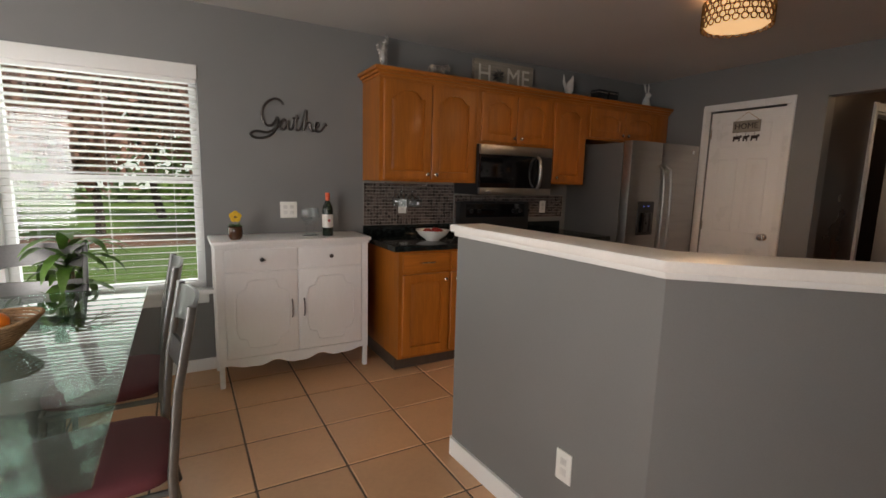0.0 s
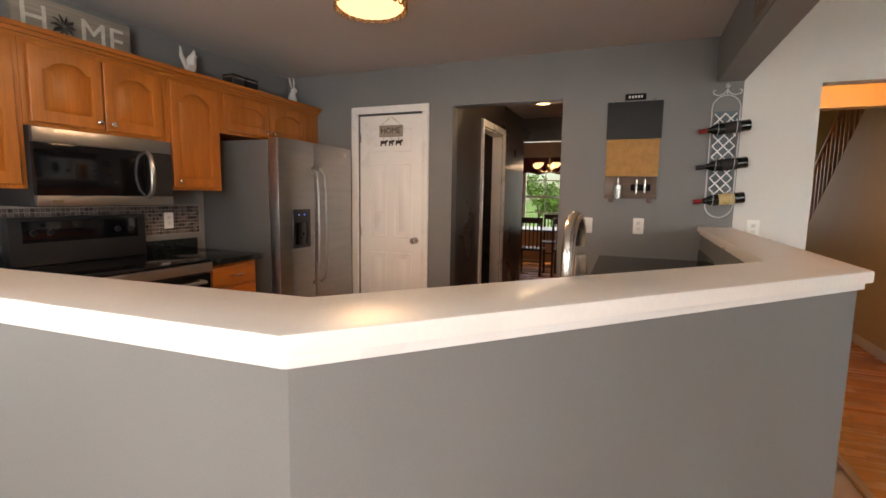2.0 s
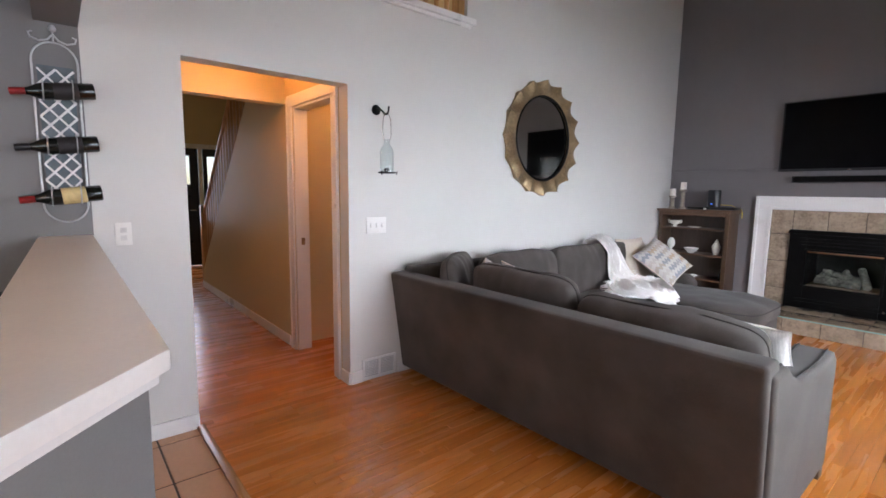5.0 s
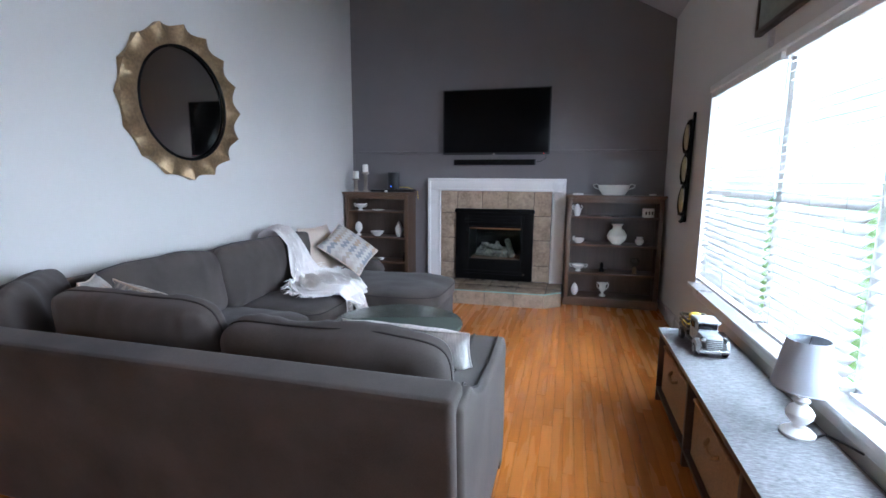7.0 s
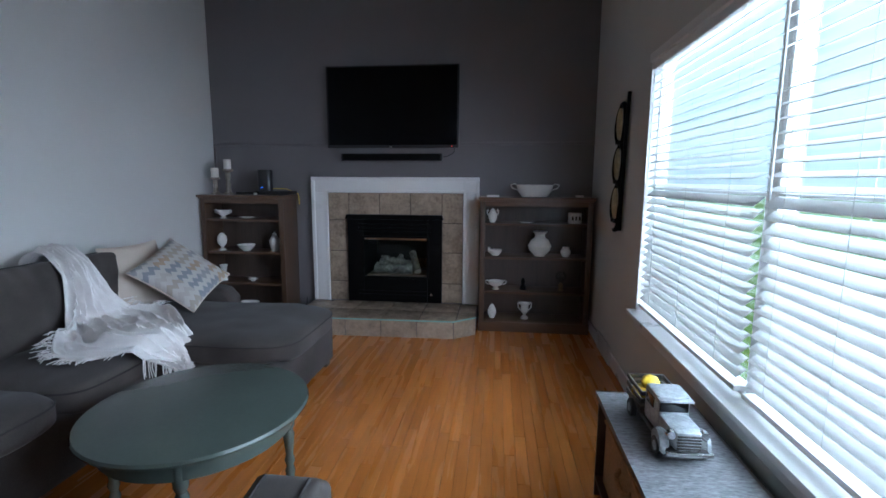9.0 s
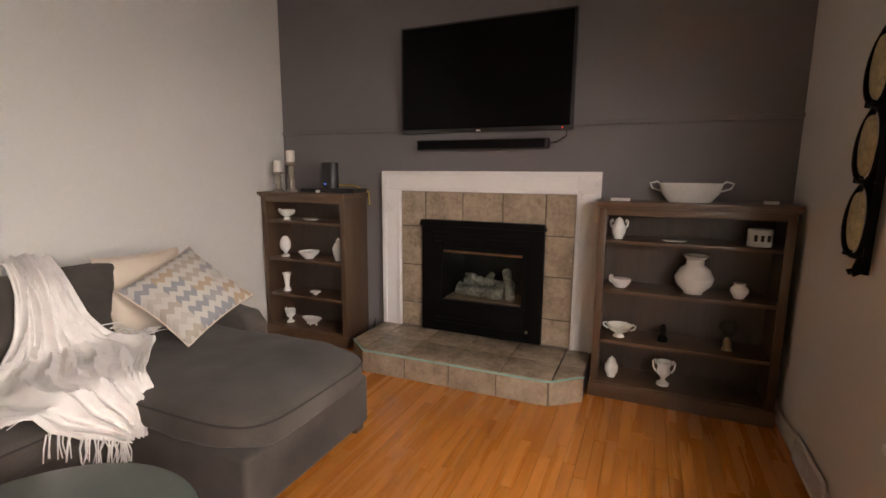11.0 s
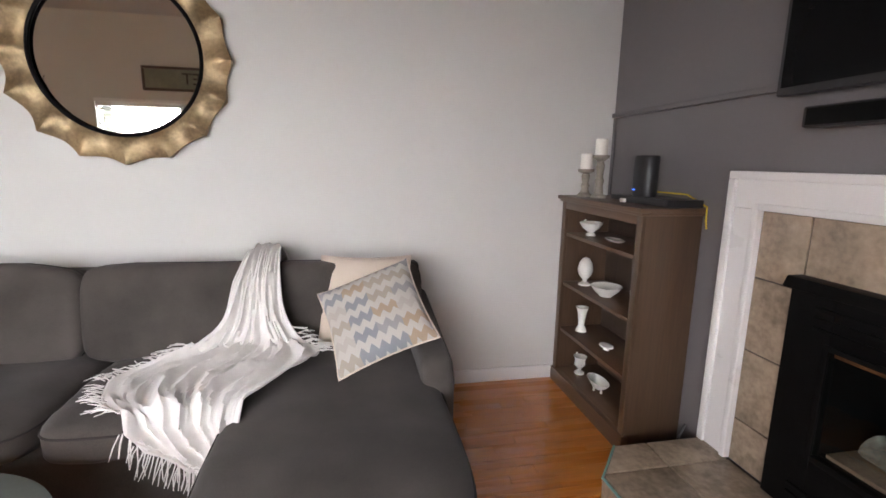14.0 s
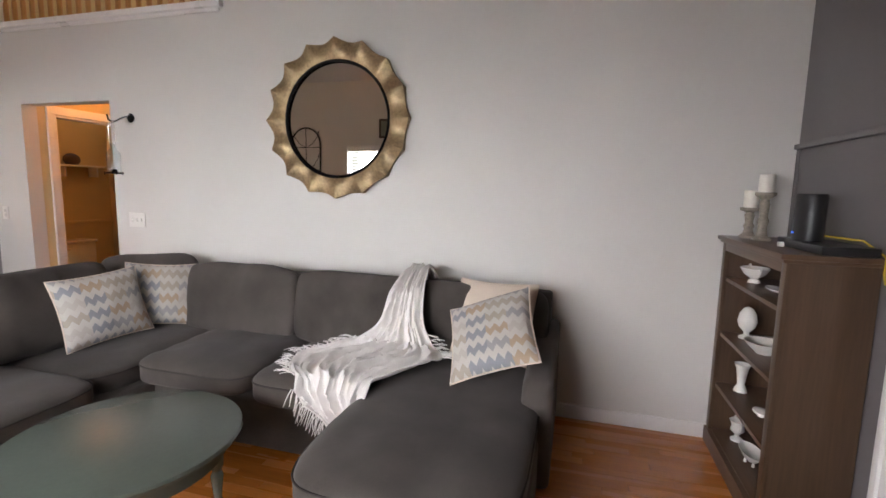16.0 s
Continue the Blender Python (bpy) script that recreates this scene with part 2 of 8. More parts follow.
def lathe(profile, at=(0, 0, 0), seg=28, bm=None, squash=1.0):
    """Turned shape from (radius, height) pairs."""
    out = bm or bmesh.new()
    rings = []
    for r, z in profile:
        rings.append([out.verts.new((at[0] + r * math.cos(2 * math.pi * i / seg), at[1] + squash * r * math.sin(2 * math.pi * i / seg), at[2] + z))
                      for i in range(seg)] if r > 1e-6 else [out.verts.new((at[0], at[1], at[2] + z))])
    for a, b in zip(rings, rings[1:]):
        for i in range(seg):
            j = (i + 1) % seg
            if len(a) == 1 and len(b) == 1:
                continue
            if len(a) == 1:
                out.faces.new((a[0], b[j], b[i]))
            elif len(b) == 1:
                out.faces.new((a[i], a[j], b[0]))
            else:
                out.faces.new((a[i], a[j], b[j], b[i]))
    return out


def tube(points, radius, bm=None, seg=8, closed=False, flat=1.0):
    """Round rod along a line of points; radius may be a list."""
    out = bm or bmesh.new()
    pts = [Vector(p) for p in points]
    n = len(pts)
    rad = radius if isinstance(radius, (list, tuple)) else [radius] * n
    rings, side = [], None
    for i, p in enumerate(pts):
        a, b = (pts[i - 1] if i or closed else p), (pts[(i + 1) % n] if i < n - 1 or closed else p)
        d = (b - a).normalized()
        if side is None:
            side = d.orthogonal().normalized()
        side = (side - d * side.dot(d)).normalized()
        up = d.cross(side)
        rings.append([out.verts.new(p + rad[i] * (math.cos(2 * math.pi * k / seg) * side + flat * math.sin(2 * math.pi * k / seg) * up)) for k in range(seg)])
    pairs = list(zip(rings, rings[1:])) + ([(rings[-1], rings[0])] if closed else [])
    for a, b in pairs:
        for k in range(seg):
            out.faces.new((a[k], a[(k + 1) % seg], b[(k + 1) % seg], b[k]))
    if not closed:
        out.faces.new(rings[0][::-1])
        out.faces.new(rings[-1])
    return out


def prism(points, z0, z1, bm=None, bevel=0.0):
    """Upright prism over a plan outline."""
    out = bm or bmesh.new()
    low, high = [out.verts.new((x, y, z0)) for x, y in points], [out.verts.new((x, y, z1)) for x, y in points]
    faces = [out.faces.new(low[::-1]), out.faces.new(high)]
    n = len(points)
    for i in range(n):
        faces.append(out.faces.new((low[i], low[(i + 1) % n], high[(i + 1) % n], high[i])))
    if bevel:
        bmesh.ops.recalc_face_normals(out, faces=faces)
        bmesh.ops.bevel(out, geom=list({e for f in faces for e in f.edges}), offset=bevel, segments=2, affect="EDGES", profile=0.6)
    return out


UPRIGHT = Matrix(((1, 0, 0, 0), (0, 0, -1, 0), (0, 1, 0, 0), (0, 0, 0, 1)))  # plan (x, y, z) -> front view (x, -z, y)


def panel_prism(points, y0, y1, bevel=0.0):
    """Prism over an outline drawn in the x-z plane, between two depths."""
    return shift(prism(points, -y1, -y0, bevel=bevel), UPRIGHT)


def cushion(sx, sy, sz, puff=0.35, n=30, square=4.0, wrinkle=0.004, seed=0):
    """Soft upholstered block: rounded in plan, swelling towards its middle, lumpy and creased. Centre at the origin."""
    bm = bmesh.new()
    bmesh.ops.create_cube(bm, size=2.0)
    bmesh.ops.subdivide_edges(bm, edges=bm.edges, cuts=n, use_grid_fill=True)
    for v in bm.verts:
        x, y, z = v.co
        k = (abs(x) ** square + abs(y) ** square + abs(z) ** square) ** (1 / square)
        p = Vector((x / k, y / k, z / k))
        edge = max(0.0, (1 - abs(p.x) ** 2.4)) * max(0.0, (1 - abs(p.y) ** 2.4))
        p.z *= (1 - puff) + puff * edge ** 0.5
        q = Vector((p.x * sx / 2, p.y * sy / 2, p.z * sz / 2))
        lump = noise.noise(q * 3.5 + Vector((seed * 3.1, seed, 0))) * 1.5 + noise.noise(q * 8 + Vector((seed, 0, seed * 1.7))) * 0.6
        crease = noise.noise(Vector((q.x * 19, q.y * 4 + seed, seed * 2.3))) * 0.7 * (0.2 + abs(p.y) ** 2)
        q.z += math.copysign(1, p.z) * min(1.0, abs(p.z) * 3) * wrinkle * (lump + crease)
        v.co = q
    return bm


def rim_line(sx, sy, square, z, n=64):
    """Closed line round the edge of such a cushion."""
    out = []
    for i in range(n):
        c, d = math.cos(2 * math.pi * i / n), math.sin(2 * math.pi * i / n)
        out.append((sx / 2 * math.copysign(abs(c) ** (2 / square), c), sy / 2 * math.copysign(abs(d) ** (2 / square), d), z))
    return out


def wall_along(axis, p0, p1, u0, u1, z0, z1, holes=()):
    """A straight wall between two planes, with openings (u0, u1, z0, z1) that go through it."""
    bm = bmesh.new()
    cuts = sorted({u0, u1, *[u for h in holes for u in h[:2] if u0 < u < u1]})
    for a, b in zip(cuts, cuts[1:]):
        mid, levels = (a + b) / 2, [z0]
        for h in sorted((h for h in holes if h[0] < mid < h[1]), key=lambda h: h[2]):
            levels += [h[2], h[3]]
        levels.append(z1)
        for low, high in zip(levels[::2], levels[1::2]):
            if high - low > 1e-4:
                if axis == "x":
                    box(p0, p1, a, b, low, high, bm=bm)
                else:
                    box(a, b, p0, p1, low, high, bm=bm)
    bmesh.ops.remove_doubles(bm, verts=bm.verts, dist=1e-5)
    seen, drop = {}, []
    for f in bm.faces:
        key = tuple(round(c, 4) for c in f.calc_center_median())
        if key in seen:
            drop += [f, seen[key]]
        seen[key] = f
    bmesh.ops.delete(bm, geom=list(set(drop)), context="FACES")
    return bm
# ---- the shell of the place ----
NORTH, EAST, SOUTH, WEST, CEIL = 3.77, 4.655, -6.165, 0.965, 2.43


def vault(x):
    return 3.03 + 0.55 * (x - WEST)


structure("ground", box(-200, 200, -200, 200, -0.5, -0.32), material("lawn_grass", (0.15, 0.26, 0.045), 0.9, dark=0.75, scale=0.5, grain=30, bump=0.4, depth=0.03),
          "green mown lawn round the house", "lawn")
structure("floor_slab", prism([(-2.55, -0.62), (0.85, -0.62), (0.85, -6.3), (4.775, -6.3), (4.775, -2.75), (11.3, -2.75), (11.3, 4.6), (7.5, 4.6), (7.5, 3.92), (-2.55, 3.92)], -0.31, -0.012),
          floor_base, "dark floor base under tiles and planks", "floor")

window_hole = (-1.60, 0.39, 0.585, 2.04)
structure("wall_north", wall_along("y", NORTH, 3.92, -2.55, 4.775, -0.012, 2.6, [window_hole]), grey_paint, "grey painted kitchen and dining wall", "wall")
structure("wall_east_kitchen", wall_along("x", EAST, 4.775, 0.0, NORTH, -0.012, 2.6, [(2.335, 2.985, -0.012, 2.055), (1.175, 2.073, -0.012, 2.083)]), grey_paint,
          "grey painted kitchen wall with a passage opening", "wall")
structure("wall_east_living", wall_along("x", EAST, 4.775, -6.285, 0.0, -0.012, 5.2, [(-1.408, -0.425, -0.012, 2.087), (-2.47, -0.17, 2.745, 4.7)]), white_paint,
          "off-white living room wall with passage and loft opening", "wall")
structure("wall_south", wall_along("y", -6.285, SOUTH, 0.845, 4.655, -0.012, 2.9, [(2.37, 3.265, 0.185, 1.0)]), slate_paint, "dark grey accent wall behind the fireplace", "wall")
structure("wall_south_gable", panel_prism([(0.845, 2.9), (4.655, 2.9), (4.655, 5.2), (0.845, vault(0.845) + 0.1)], -6.285, SOUTH), slate_paint, "dark grey accent wall under the vaulted ceiling", "wall")
structure("wall_west_living", wall_along("x", 0.845, WEST, SOUTH, -0.5, -0.012, 3.03, [(-4.62, -1.61, 0.575, 2.06)]), white_paint, "off-white living room window wall", "wall")
# The south opening is assumed, only to admit the dining fill.
structure("wall_south_dining", wall_along("y", -0.62, -0.5, -2.55, 0.965, -0.012, 2.6, [(-2.36, -0.94, -0.012, 2.15)]), grey_paint, "grey dining wall with an unseen opening added for fill daylight", "wall")
# Unseen west wall; its opening is made up for the fill lamp.
structure("wall_west_dining", wall_along("x", -2.55, -2.40, -0.5, NORTH, -0.012, 2.6, [(2.0, 3.2, 0.65, 2.05)]), grey_paint, "grey dining wall with an unseen window opening added for fill daylight", "wall")
beam = panel_prism([(0.845, 2.13), (4.655, 2.13), (4.655, 5.2), (0.845, vault(0.845) + 0.1)], 0.0, 0.16)
bmesh.ops.recalc_face_normals(beam, faces=beam.faces)
for f in beam.faces:
    f.material_index = 1 if f.normal.y < -0.5 else 0
structure("wall_beam", beam, [grey_paint, white_paint], "dropped grey beam between kitchen and living room", "beam")
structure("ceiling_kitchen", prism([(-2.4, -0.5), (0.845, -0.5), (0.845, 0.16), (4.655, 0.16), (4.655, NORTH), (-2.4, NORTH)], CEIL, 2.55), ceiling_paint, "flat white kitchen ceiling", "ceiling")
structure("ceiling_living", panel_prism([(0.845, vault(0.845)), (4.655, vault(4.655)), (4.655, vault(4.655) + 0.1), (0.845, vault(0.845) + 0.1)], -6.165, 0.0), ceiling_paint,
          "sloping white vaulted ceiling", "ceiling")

# passage to the far dining room
structure("wall_passage_north", wall_along("y", 2.13, 2.25, 4.775, 7.65, -0.012, CEIL, [(5.70, 6.48, -0.012, 2.07)]), brown_paint, "dark brown satin passage wall", "wall")
structure("wall_passage_south", wall_along("y", 1.05, 1.15, 4.775, 7.65, -0.012, CEIL), brown_paint, "dark brown satin passage wall", "wall")
structure("wall_passage_header", wall_along("x", 7.53, 7.65, 1.15, 2.13, 2.11, CEIL), brown_paint, "dark brown header over the passage end", "wall")
structure("ceiling_passage", box(4.775, 7.65, 1.05, 3.8, CEIL, 2.5), ceiling_paint, "passage ceiling", "ceiling")
structure("wall_store_north", wall_along("y", 3.7, 3.8, 4.775, 7.65, -0.012, CEIL), brown_paint, "plain wall of the store room", "wall")
structure("wall_store_east", wall_along("x", 6.75, 6.85, 2.25, 3.7, -0.012, CEIL), brown_paint, "plain wall of the store room", "wall")
structure("wall_store_west", wall_along("x", 5.35, 5.45, 2.25, 3.7, -0.012, CEIL), brown_paint, "plain wall of the store room", "wall")
wine_paint = material("tan_wall_paint", (0.42, 0.27, 0.18), 0.5, dark=0.95, scale=2.5, grain=240, bump=0.05)
structure("wall_far_east", wall_along("x", 11.0, 11.15, 0.3, 4.5, -0.012, 2.7, [(1.45, 2.86, 0.65, 2.05)]), wine_paint, "tan far dining room wall", "wall")
structure("wall_far_north", wall_along("y", 4.5, 4.6, 7.53, 11.15, -0.012, 2.7), wine_paint, "tan far dining room wall", "wall")
structure("wall_far_south", wall_along("y", 0.2, 0.3, 7.53, 11.15, -0.012, 2.7), wine_paint, "tan far dining room wall", "wall")
structure("wall_far_west", wall_along("x", 7.53, 7.65, 2.25, 4.5, -0.012, 2.7), wine_paint, "tan far dining room wall", "wall")
structure("ceiling_far", box(7.53, 11.15, 0.2, 4.6, 2.7, 2.8), ceiling_paint, "far dining room ceiling", "ceiling")

# passage to the entry, powder room, closet and stair
structure("wall_hall_south", wall_along("y", -1.53, -1.41, 4.775, 5.75, -0.012, CEIL, [(4.88, 5.60, -0.012, 2.06)]), gold_paint, "golden beige hall wall with a closet door opening", "wall")
structure("wall_hall_north", wall_along("y", -0.42, -0.30, 4.775, 8.0, -0.012, CEIL, [(4.92, 5.66, -0.012, 2.04)]), gold_paint, "golden beige hall wall with a powder room doorway", "wall")
structure("wall_hall_header", wall_along("x", 5.75, 5.87, -1.41, -0.42, 2.10, CEIL), gold_paint, "golden beige header across the hall", "wall")
structure("ceiling_hall", box(4.775, 5.87, -2.7, 1.05, CEIL, 2.5), gold_paint, "hall ceiling", "ceiling")
structure("wall_stair", panel_prism([(5.75, -0.012), (8.95, -0.012), (8.95, 0.22), (6.83, 2.237), (5.75, 3.26)], -1.53, -1.41), gold_paint, "golden beige wall under the sloping stair", "wall")
structure("wall_powder_north", wall_along("y", 0.95, 1.05, 4.775, 6.6, -0.012, CEIL), gold_paint, "golden beige powder room wall", "wall")
structure("wall_powder_east", wall_along("x", 6.5, 6.6, -0.30, 0.95, -0.012, CEIL), gold_paint, "golden beige powder room wall", "wall")
structure("wall_closet_south", wall_along("y", -2.7, -2.6, 4.775, 5.75, -0.012, CEIL), gold_paint, "golden beige closet wall", "wall")
structure("wall_closet_east", wall_along("x", 5.75, 5.85, -2.7, -1.53, -0.012, CEIL), gold_paint, "golden beige closet wall", "wall")
structure("wall_entry_east", wall_along("x", 11.0, 11.15, -2.75, 0.3, -0.012, 4.9, [(-2.25, -0.95, -0.012, 2.12)]), gold_paint, "golden beige entry wall round the front door", "wall")
structure("wall_entry_south", wall_along("y", -2.75, -2.63, 5.87, 11.0, -0.012, 4.9), gold_paint, "golden beige stair side wall", "wall")
structure("wall_entry_north", wall_along("y", 0.3, 0.42, 8.0, 11.0, 2.7, 4.9), gold_paint, "golden beige upper entry wall", "wall")
structure("wall_entry_low", wall_along("y", 0.1, 0.19, 8.0, 11.0, -0.012, 2.7), gold_paint, "golden beige entry wall", "wall")
structure("ceiling_entry", box(4.775, 11.15, -2.75, 0.42, 4.9, 5.0), ceiling_paint, "high entry ceiling", "ceiling")
structure("wall_loft_north", wall_along("y", 0.30, 0.42, 4.775, 8.0, 2.55, 4.9), gold_paint, "golden beige loft side wall", "wall")
structure("wall_loft_south", wall_along("y", -2.75, -2.63, 4.775, 5.87, 2.5, 4.9), gold_paint, "golden beige loft side wall", "wall")
structure("loft_floor", box(4.775, 7.2, -2.6, 0.3, 2.52, 2.7), ceiling_paint, "loft floor slab", "floor")
structure("wall_loft_back", wall_along("x", 7.2, 7.3, -2.63, 0.42, 2.52, 4.9), gold_paint, "golden beige loft wall", "wall")


def strip(name, x0, x1, y0, y1, z0, z1, mat=None, bevel=0.004, label="white painted baseboard", category="baseboard"):
    return structure(name, box(x0, x1, y0, y1, z0, z1, bevel), mat or trim_paint, label, category)


strip("baseboard_1", -2.4, 1.52, 3.757, 3.77, 0, 0.085)
strip("baseboard_2", EAST - 0.013, EAST, -0.425, 0.016, 0, 0.09)
strip("baseboard_3", EAST - 0.013, EAST, -6.165, -1.81, 0, 0.09)
strip("baseboard_4", EAST - 0.013, EAST, -1.50, -1.408, 0, 0.09)
strip("baseboard_5", WEST, WEST + 0.013, -6.165, -0.5, 0, 0.1)
strip("baseboard_6", 5.75, 8.95, -1.41, -1.397, 0, 0.09)
strip("baseboard_7", EAST, 4.775, -1.408, -1.395, 0, 0.09)
strip("baseboard_8", 4.775, 5.643, 2.117, 2.13, 0, 0.09)
strip("baseboard_9", 6.55, 7.65, 2.117, 2.13, 0, 0.09)
strip("trim_1", WEST, 4.64, SOUTH, SOUTH + 0.03, 1.685, 1.712, slate_paint, 0.006, "grey painted ledge moulding on the accent wall", "moulding")
strip("trim_2", 4.625, 4.645, SOUTH, SOUTH + 0.014, 0.09, 1.688, slate_paint, 0.005, "grey painted corner moulding", "moulding")
strip("trim_3", EAST - 0.045, EAST + 0.125, -2.53, -0.10, 2.70, 2.745, trim_paint, 0.006, "white ledge below the loft railing", "ledge")
strip("trim_4", EAST - 0.02, EAST, -2.50, -0.12, 2.675, 2.70, trim_paint, 0.004, "white moulding below the loft ledge", "moulding")
strip("threshold_1", 1.2, 4.66, -0.452, -0.408, -0.005, 0.016, wood("threshold_oak", (0.42, 0.2, 0.07), 0.7, "x", 0.25), 0.006, "oak threshold strip between tile and planks", "threshold")


def casing(name, plane, axis, u0, u1, top, width=0.062, proud=0.018, sign=-1, label="white painted door casing"):
    """Three boards round an opening on a wall face."""
    holder = thing(name, label, "casing", kind="structure")
    a, b = sorted((plane, plane + sign * proud))
    for n, (p, q, low, high) in (("side_board", (u0 - width, u0, 0, top)), ("side_board", (u1, u1 + width, 0, top)), ("head_board", (u0 - width, u1 + width, top, top + width))):
        part(n, box(a, b, p, q, low, high, 0.005) if axis == "x" else box(p, q, a, b, low, high, 0.005), trim_paint, holder)
        c, d = sorted((plane + sign * proud, plane + sign * (proud + 0.006)))
        if n == "side_board":
            e = (p, p + 0.02) if p < u0 else (q - 0.02, q)
            part("edge_bead", box(c, d, *e, low, high + width * 0.7, 0.002) if axis == "x" else box(*e, c, d, low, high + width * 0.7, 0.002), trim_paint, holder)
    return holder


casing("casing_pantry", EAST, "x", 2.345, 2.985, 2.055)
casing("casing_store", 2.13, "y", 5.70, 6.48, 2.07, 0.07)
casing("casing_closet", -1.41, "y", 4.88, 5.60, 2.06, 0.09, sign=1)
casing("casing_powder", -0.42, "y", 4.92, 5.66, 2.04, 0.075)


def jamb(name, axis, p0, p1, u0, u1, top, t=0.018):
    holder = thing(name, "white painted door jamb lining", "jamb", kind="structure")
    for q0, q1, low, high in ((u0, u0 + t, 0, top), (u1 - t, u1, 0, top), (u0 + t, u1 - t, top - t, top)):
        part("lining_board", box(p0, p1, q0, q1, low, high, 0.002) if axis == "x" else box(q0, q1, p0, p1, low, high, 0.002), trim_paint, holder)


jamb("jamb_store", "y", 2.132, 2.248, 5.702, 6.478, 2.068)
jamb("jamb_closet", "y", -1.528, -1.412, 4.882, 5.598, 2.058)
jamb("jamb_powder", "y", -0.418, -0.302, 4.922, 5.658, 2.038)

# half wall with its cap
def wall_line(d):
    """Outline of the half wall, drawn in by d from the edge of its cap."""
    return [(1.361 + d, 2.15 - d), (1.413 + d, 1.060 + 0.42 * d), (2.55 + 0.42 * d, 0.018 + d), (4.655, 0.002 + d), (4.655, 0.212 - d), (2.648 - 0.42 * d, 0.252 - d), (1.624 - d, 1.174 - 0.42 * d), (1.553 - d, 2.15 - d)]


structure("half_wall", prism(wall_line(0.03), -0.012, 1.104), grey_paint, "grey painted half wall round the kitchen", "half wall")
structure("half_wall_moulding", prism(wall_line(0.016), 1.098, 1.119, bevel=0.005), trim_paint, "white cove moulding under the half wall cap", "moulding")
structure("half_wall_cap", prism(wall_line(0.0), 1.118, 1.153, bevel=0.009), cap_paint, "glossy white cap board on the half wall", "cap")
base = bmesh.new()
line = wall_line(0.03)
for (ax, ay), (bx, by) in zip(line[:3], line[1:4]):
    d = Vector((bx - ax, by - ay, 0)).normalized()
    o = Vector((d.y, -d.x, 0)) * 0.014
    prism([(ax, ay), (bx, by), (bx + o.x, by + o.y), (ax + o.x, ay + o.y)], 0.0, 0.09, bm=base)
structure("baseboard_half_wall", base, trim_paint, "white baseboard along the half wall", "baseboard")
strip("baseboard_half_wall_end", 1.385, 1.53, 2.12, 2.134, 0, 0.09)
# ---- kitchen ----
def arch_line(w, h, rise, n=14):
    """Top edge of a cathedral panel, from right to left."""
    out = []
    for i in range(n + 1):
        u = 1 - 2 * i / n
        k = max(0.0, 1 - (abs(u) / 0.78) ** 2)
        out.append((w / 2 * u, h - rise + rise * math.sin(k * math.pi / 2)))
    return out


def cabinet_door(parent, x0, x1, z0, z1, y, knob=None, arch=0.05, mat=None, name="door"):
    """Framed door with a raised panel, its back on the plane y, facing -y."""
    w, h, cx = x1 - x0, z1 - z0, (x0 + x1) / 2
    mat = mat or oak
    stile = min(0.058, w * 0.2)
    bm = bmesh.new()
    inner = [(-w / 2 + stile, stile), (w / 2 - stile, stile)] + [(x, z) for x, z in arch_line(w - 2 * stile, h - stile, arch)]
    outer = [(-w / 2, 0), (w / 2, 0)] + [(w / 2 * (1 - 2 * i / 14), h) for i in range(15)]
    loops = []
    for pts, depth in ((outer, 0.0), (outer, -0.017), ([(x * (1 - 0.008 / w), z + (0.004 if z == 0 else -0.004)) for x, z in outer], -0.02),
                       (inner, -0.02), ([(x * 0.975, z + 0.002) for x, z in inner], -0.006)):
        loops.append([bm.verts.new((x, depth, z)) for x, z in pts])
    for a, b in zip(loops, loops[1:]):
        for i in range(len(a)):
            j = (i + 1) % len(a)
            bm.faces.new((a[i], a[j], b[j], b[i]))
    bm.faces.new(loops[-1])
    bm.faces.new(loops[0][::-1])
    door = part(name, bm, mat, parent, at=pose(cx, y, z0))
    g = 0.03
    raised = [(-w / 2 + stile + g, stile + g), (w / 2 - stile - g, stile + g)] + [(x, z) for x, z in arch_line(w - 2 * (stile + g), h - stile - g, arch)]
    bevelled = [(-w / 2 + stile + 0.006, stile + 0.006), (w / 2 - stile - 0.006, stile + 0.006)] + [(x, z) for x, z in arch_line(w - 2 * (stile + 0.006), h - stile - 0.006, arch)]
    bm = bmesh.new()
    rings = [[bm.verts.new((x, d, z)) for x, z in p] for p, d in ((bevelled, -0.0055), (bevelled, -0.008), (raised, -0.0195))]
    for a, b in zip(rings, rings[1:]):
        for i in range(len(a)):
            j = (i + 1) % len(a)
            bm.faces.new((a[i], a[j], b[j], b[i]))
    bm.faces.new(rings[-1])
    part("raised_panel", bm, mat, door)
    if knob:
        part("knob", shift(lathe([(0, 0), (0.006, 0), (0.006, 0.012), (0.014, 0.018), (0.014, 0.026), (0.008, 0.031), (0, 0.032)], seg=16), pose(0, 0, 0, 90)), nickel, door, "brushed nickel knob",
             at=pose(knob[0] - cx, -0.02, knob[1] - z0))
    return door


def drawer_front(parent, x0, x1, z0, z1, y, pull=True):
    front = part("drawer_front", box(x0, x1, y - 0.02, y, z0, z1, 0.006), oak_flat, parent)
    if pull:
        cx, cz = (x0 + x1) / 2, (z0 + z1) / 2
        part("pull", tube([(cx - 0.055, y - 0.02, cz), (cx - 0.05, y - 0.04, cz), (cx - 0.02, y - 0.05, cz + 0.002), (cx + 0.02, y - 0.05, cz + 0.002), (cx + 0.05, y - 0.04, cz), (cx + 0.055, y - 0.02, cz)],
                          0.0055), nickel, front, "brushed nickel bar pull")


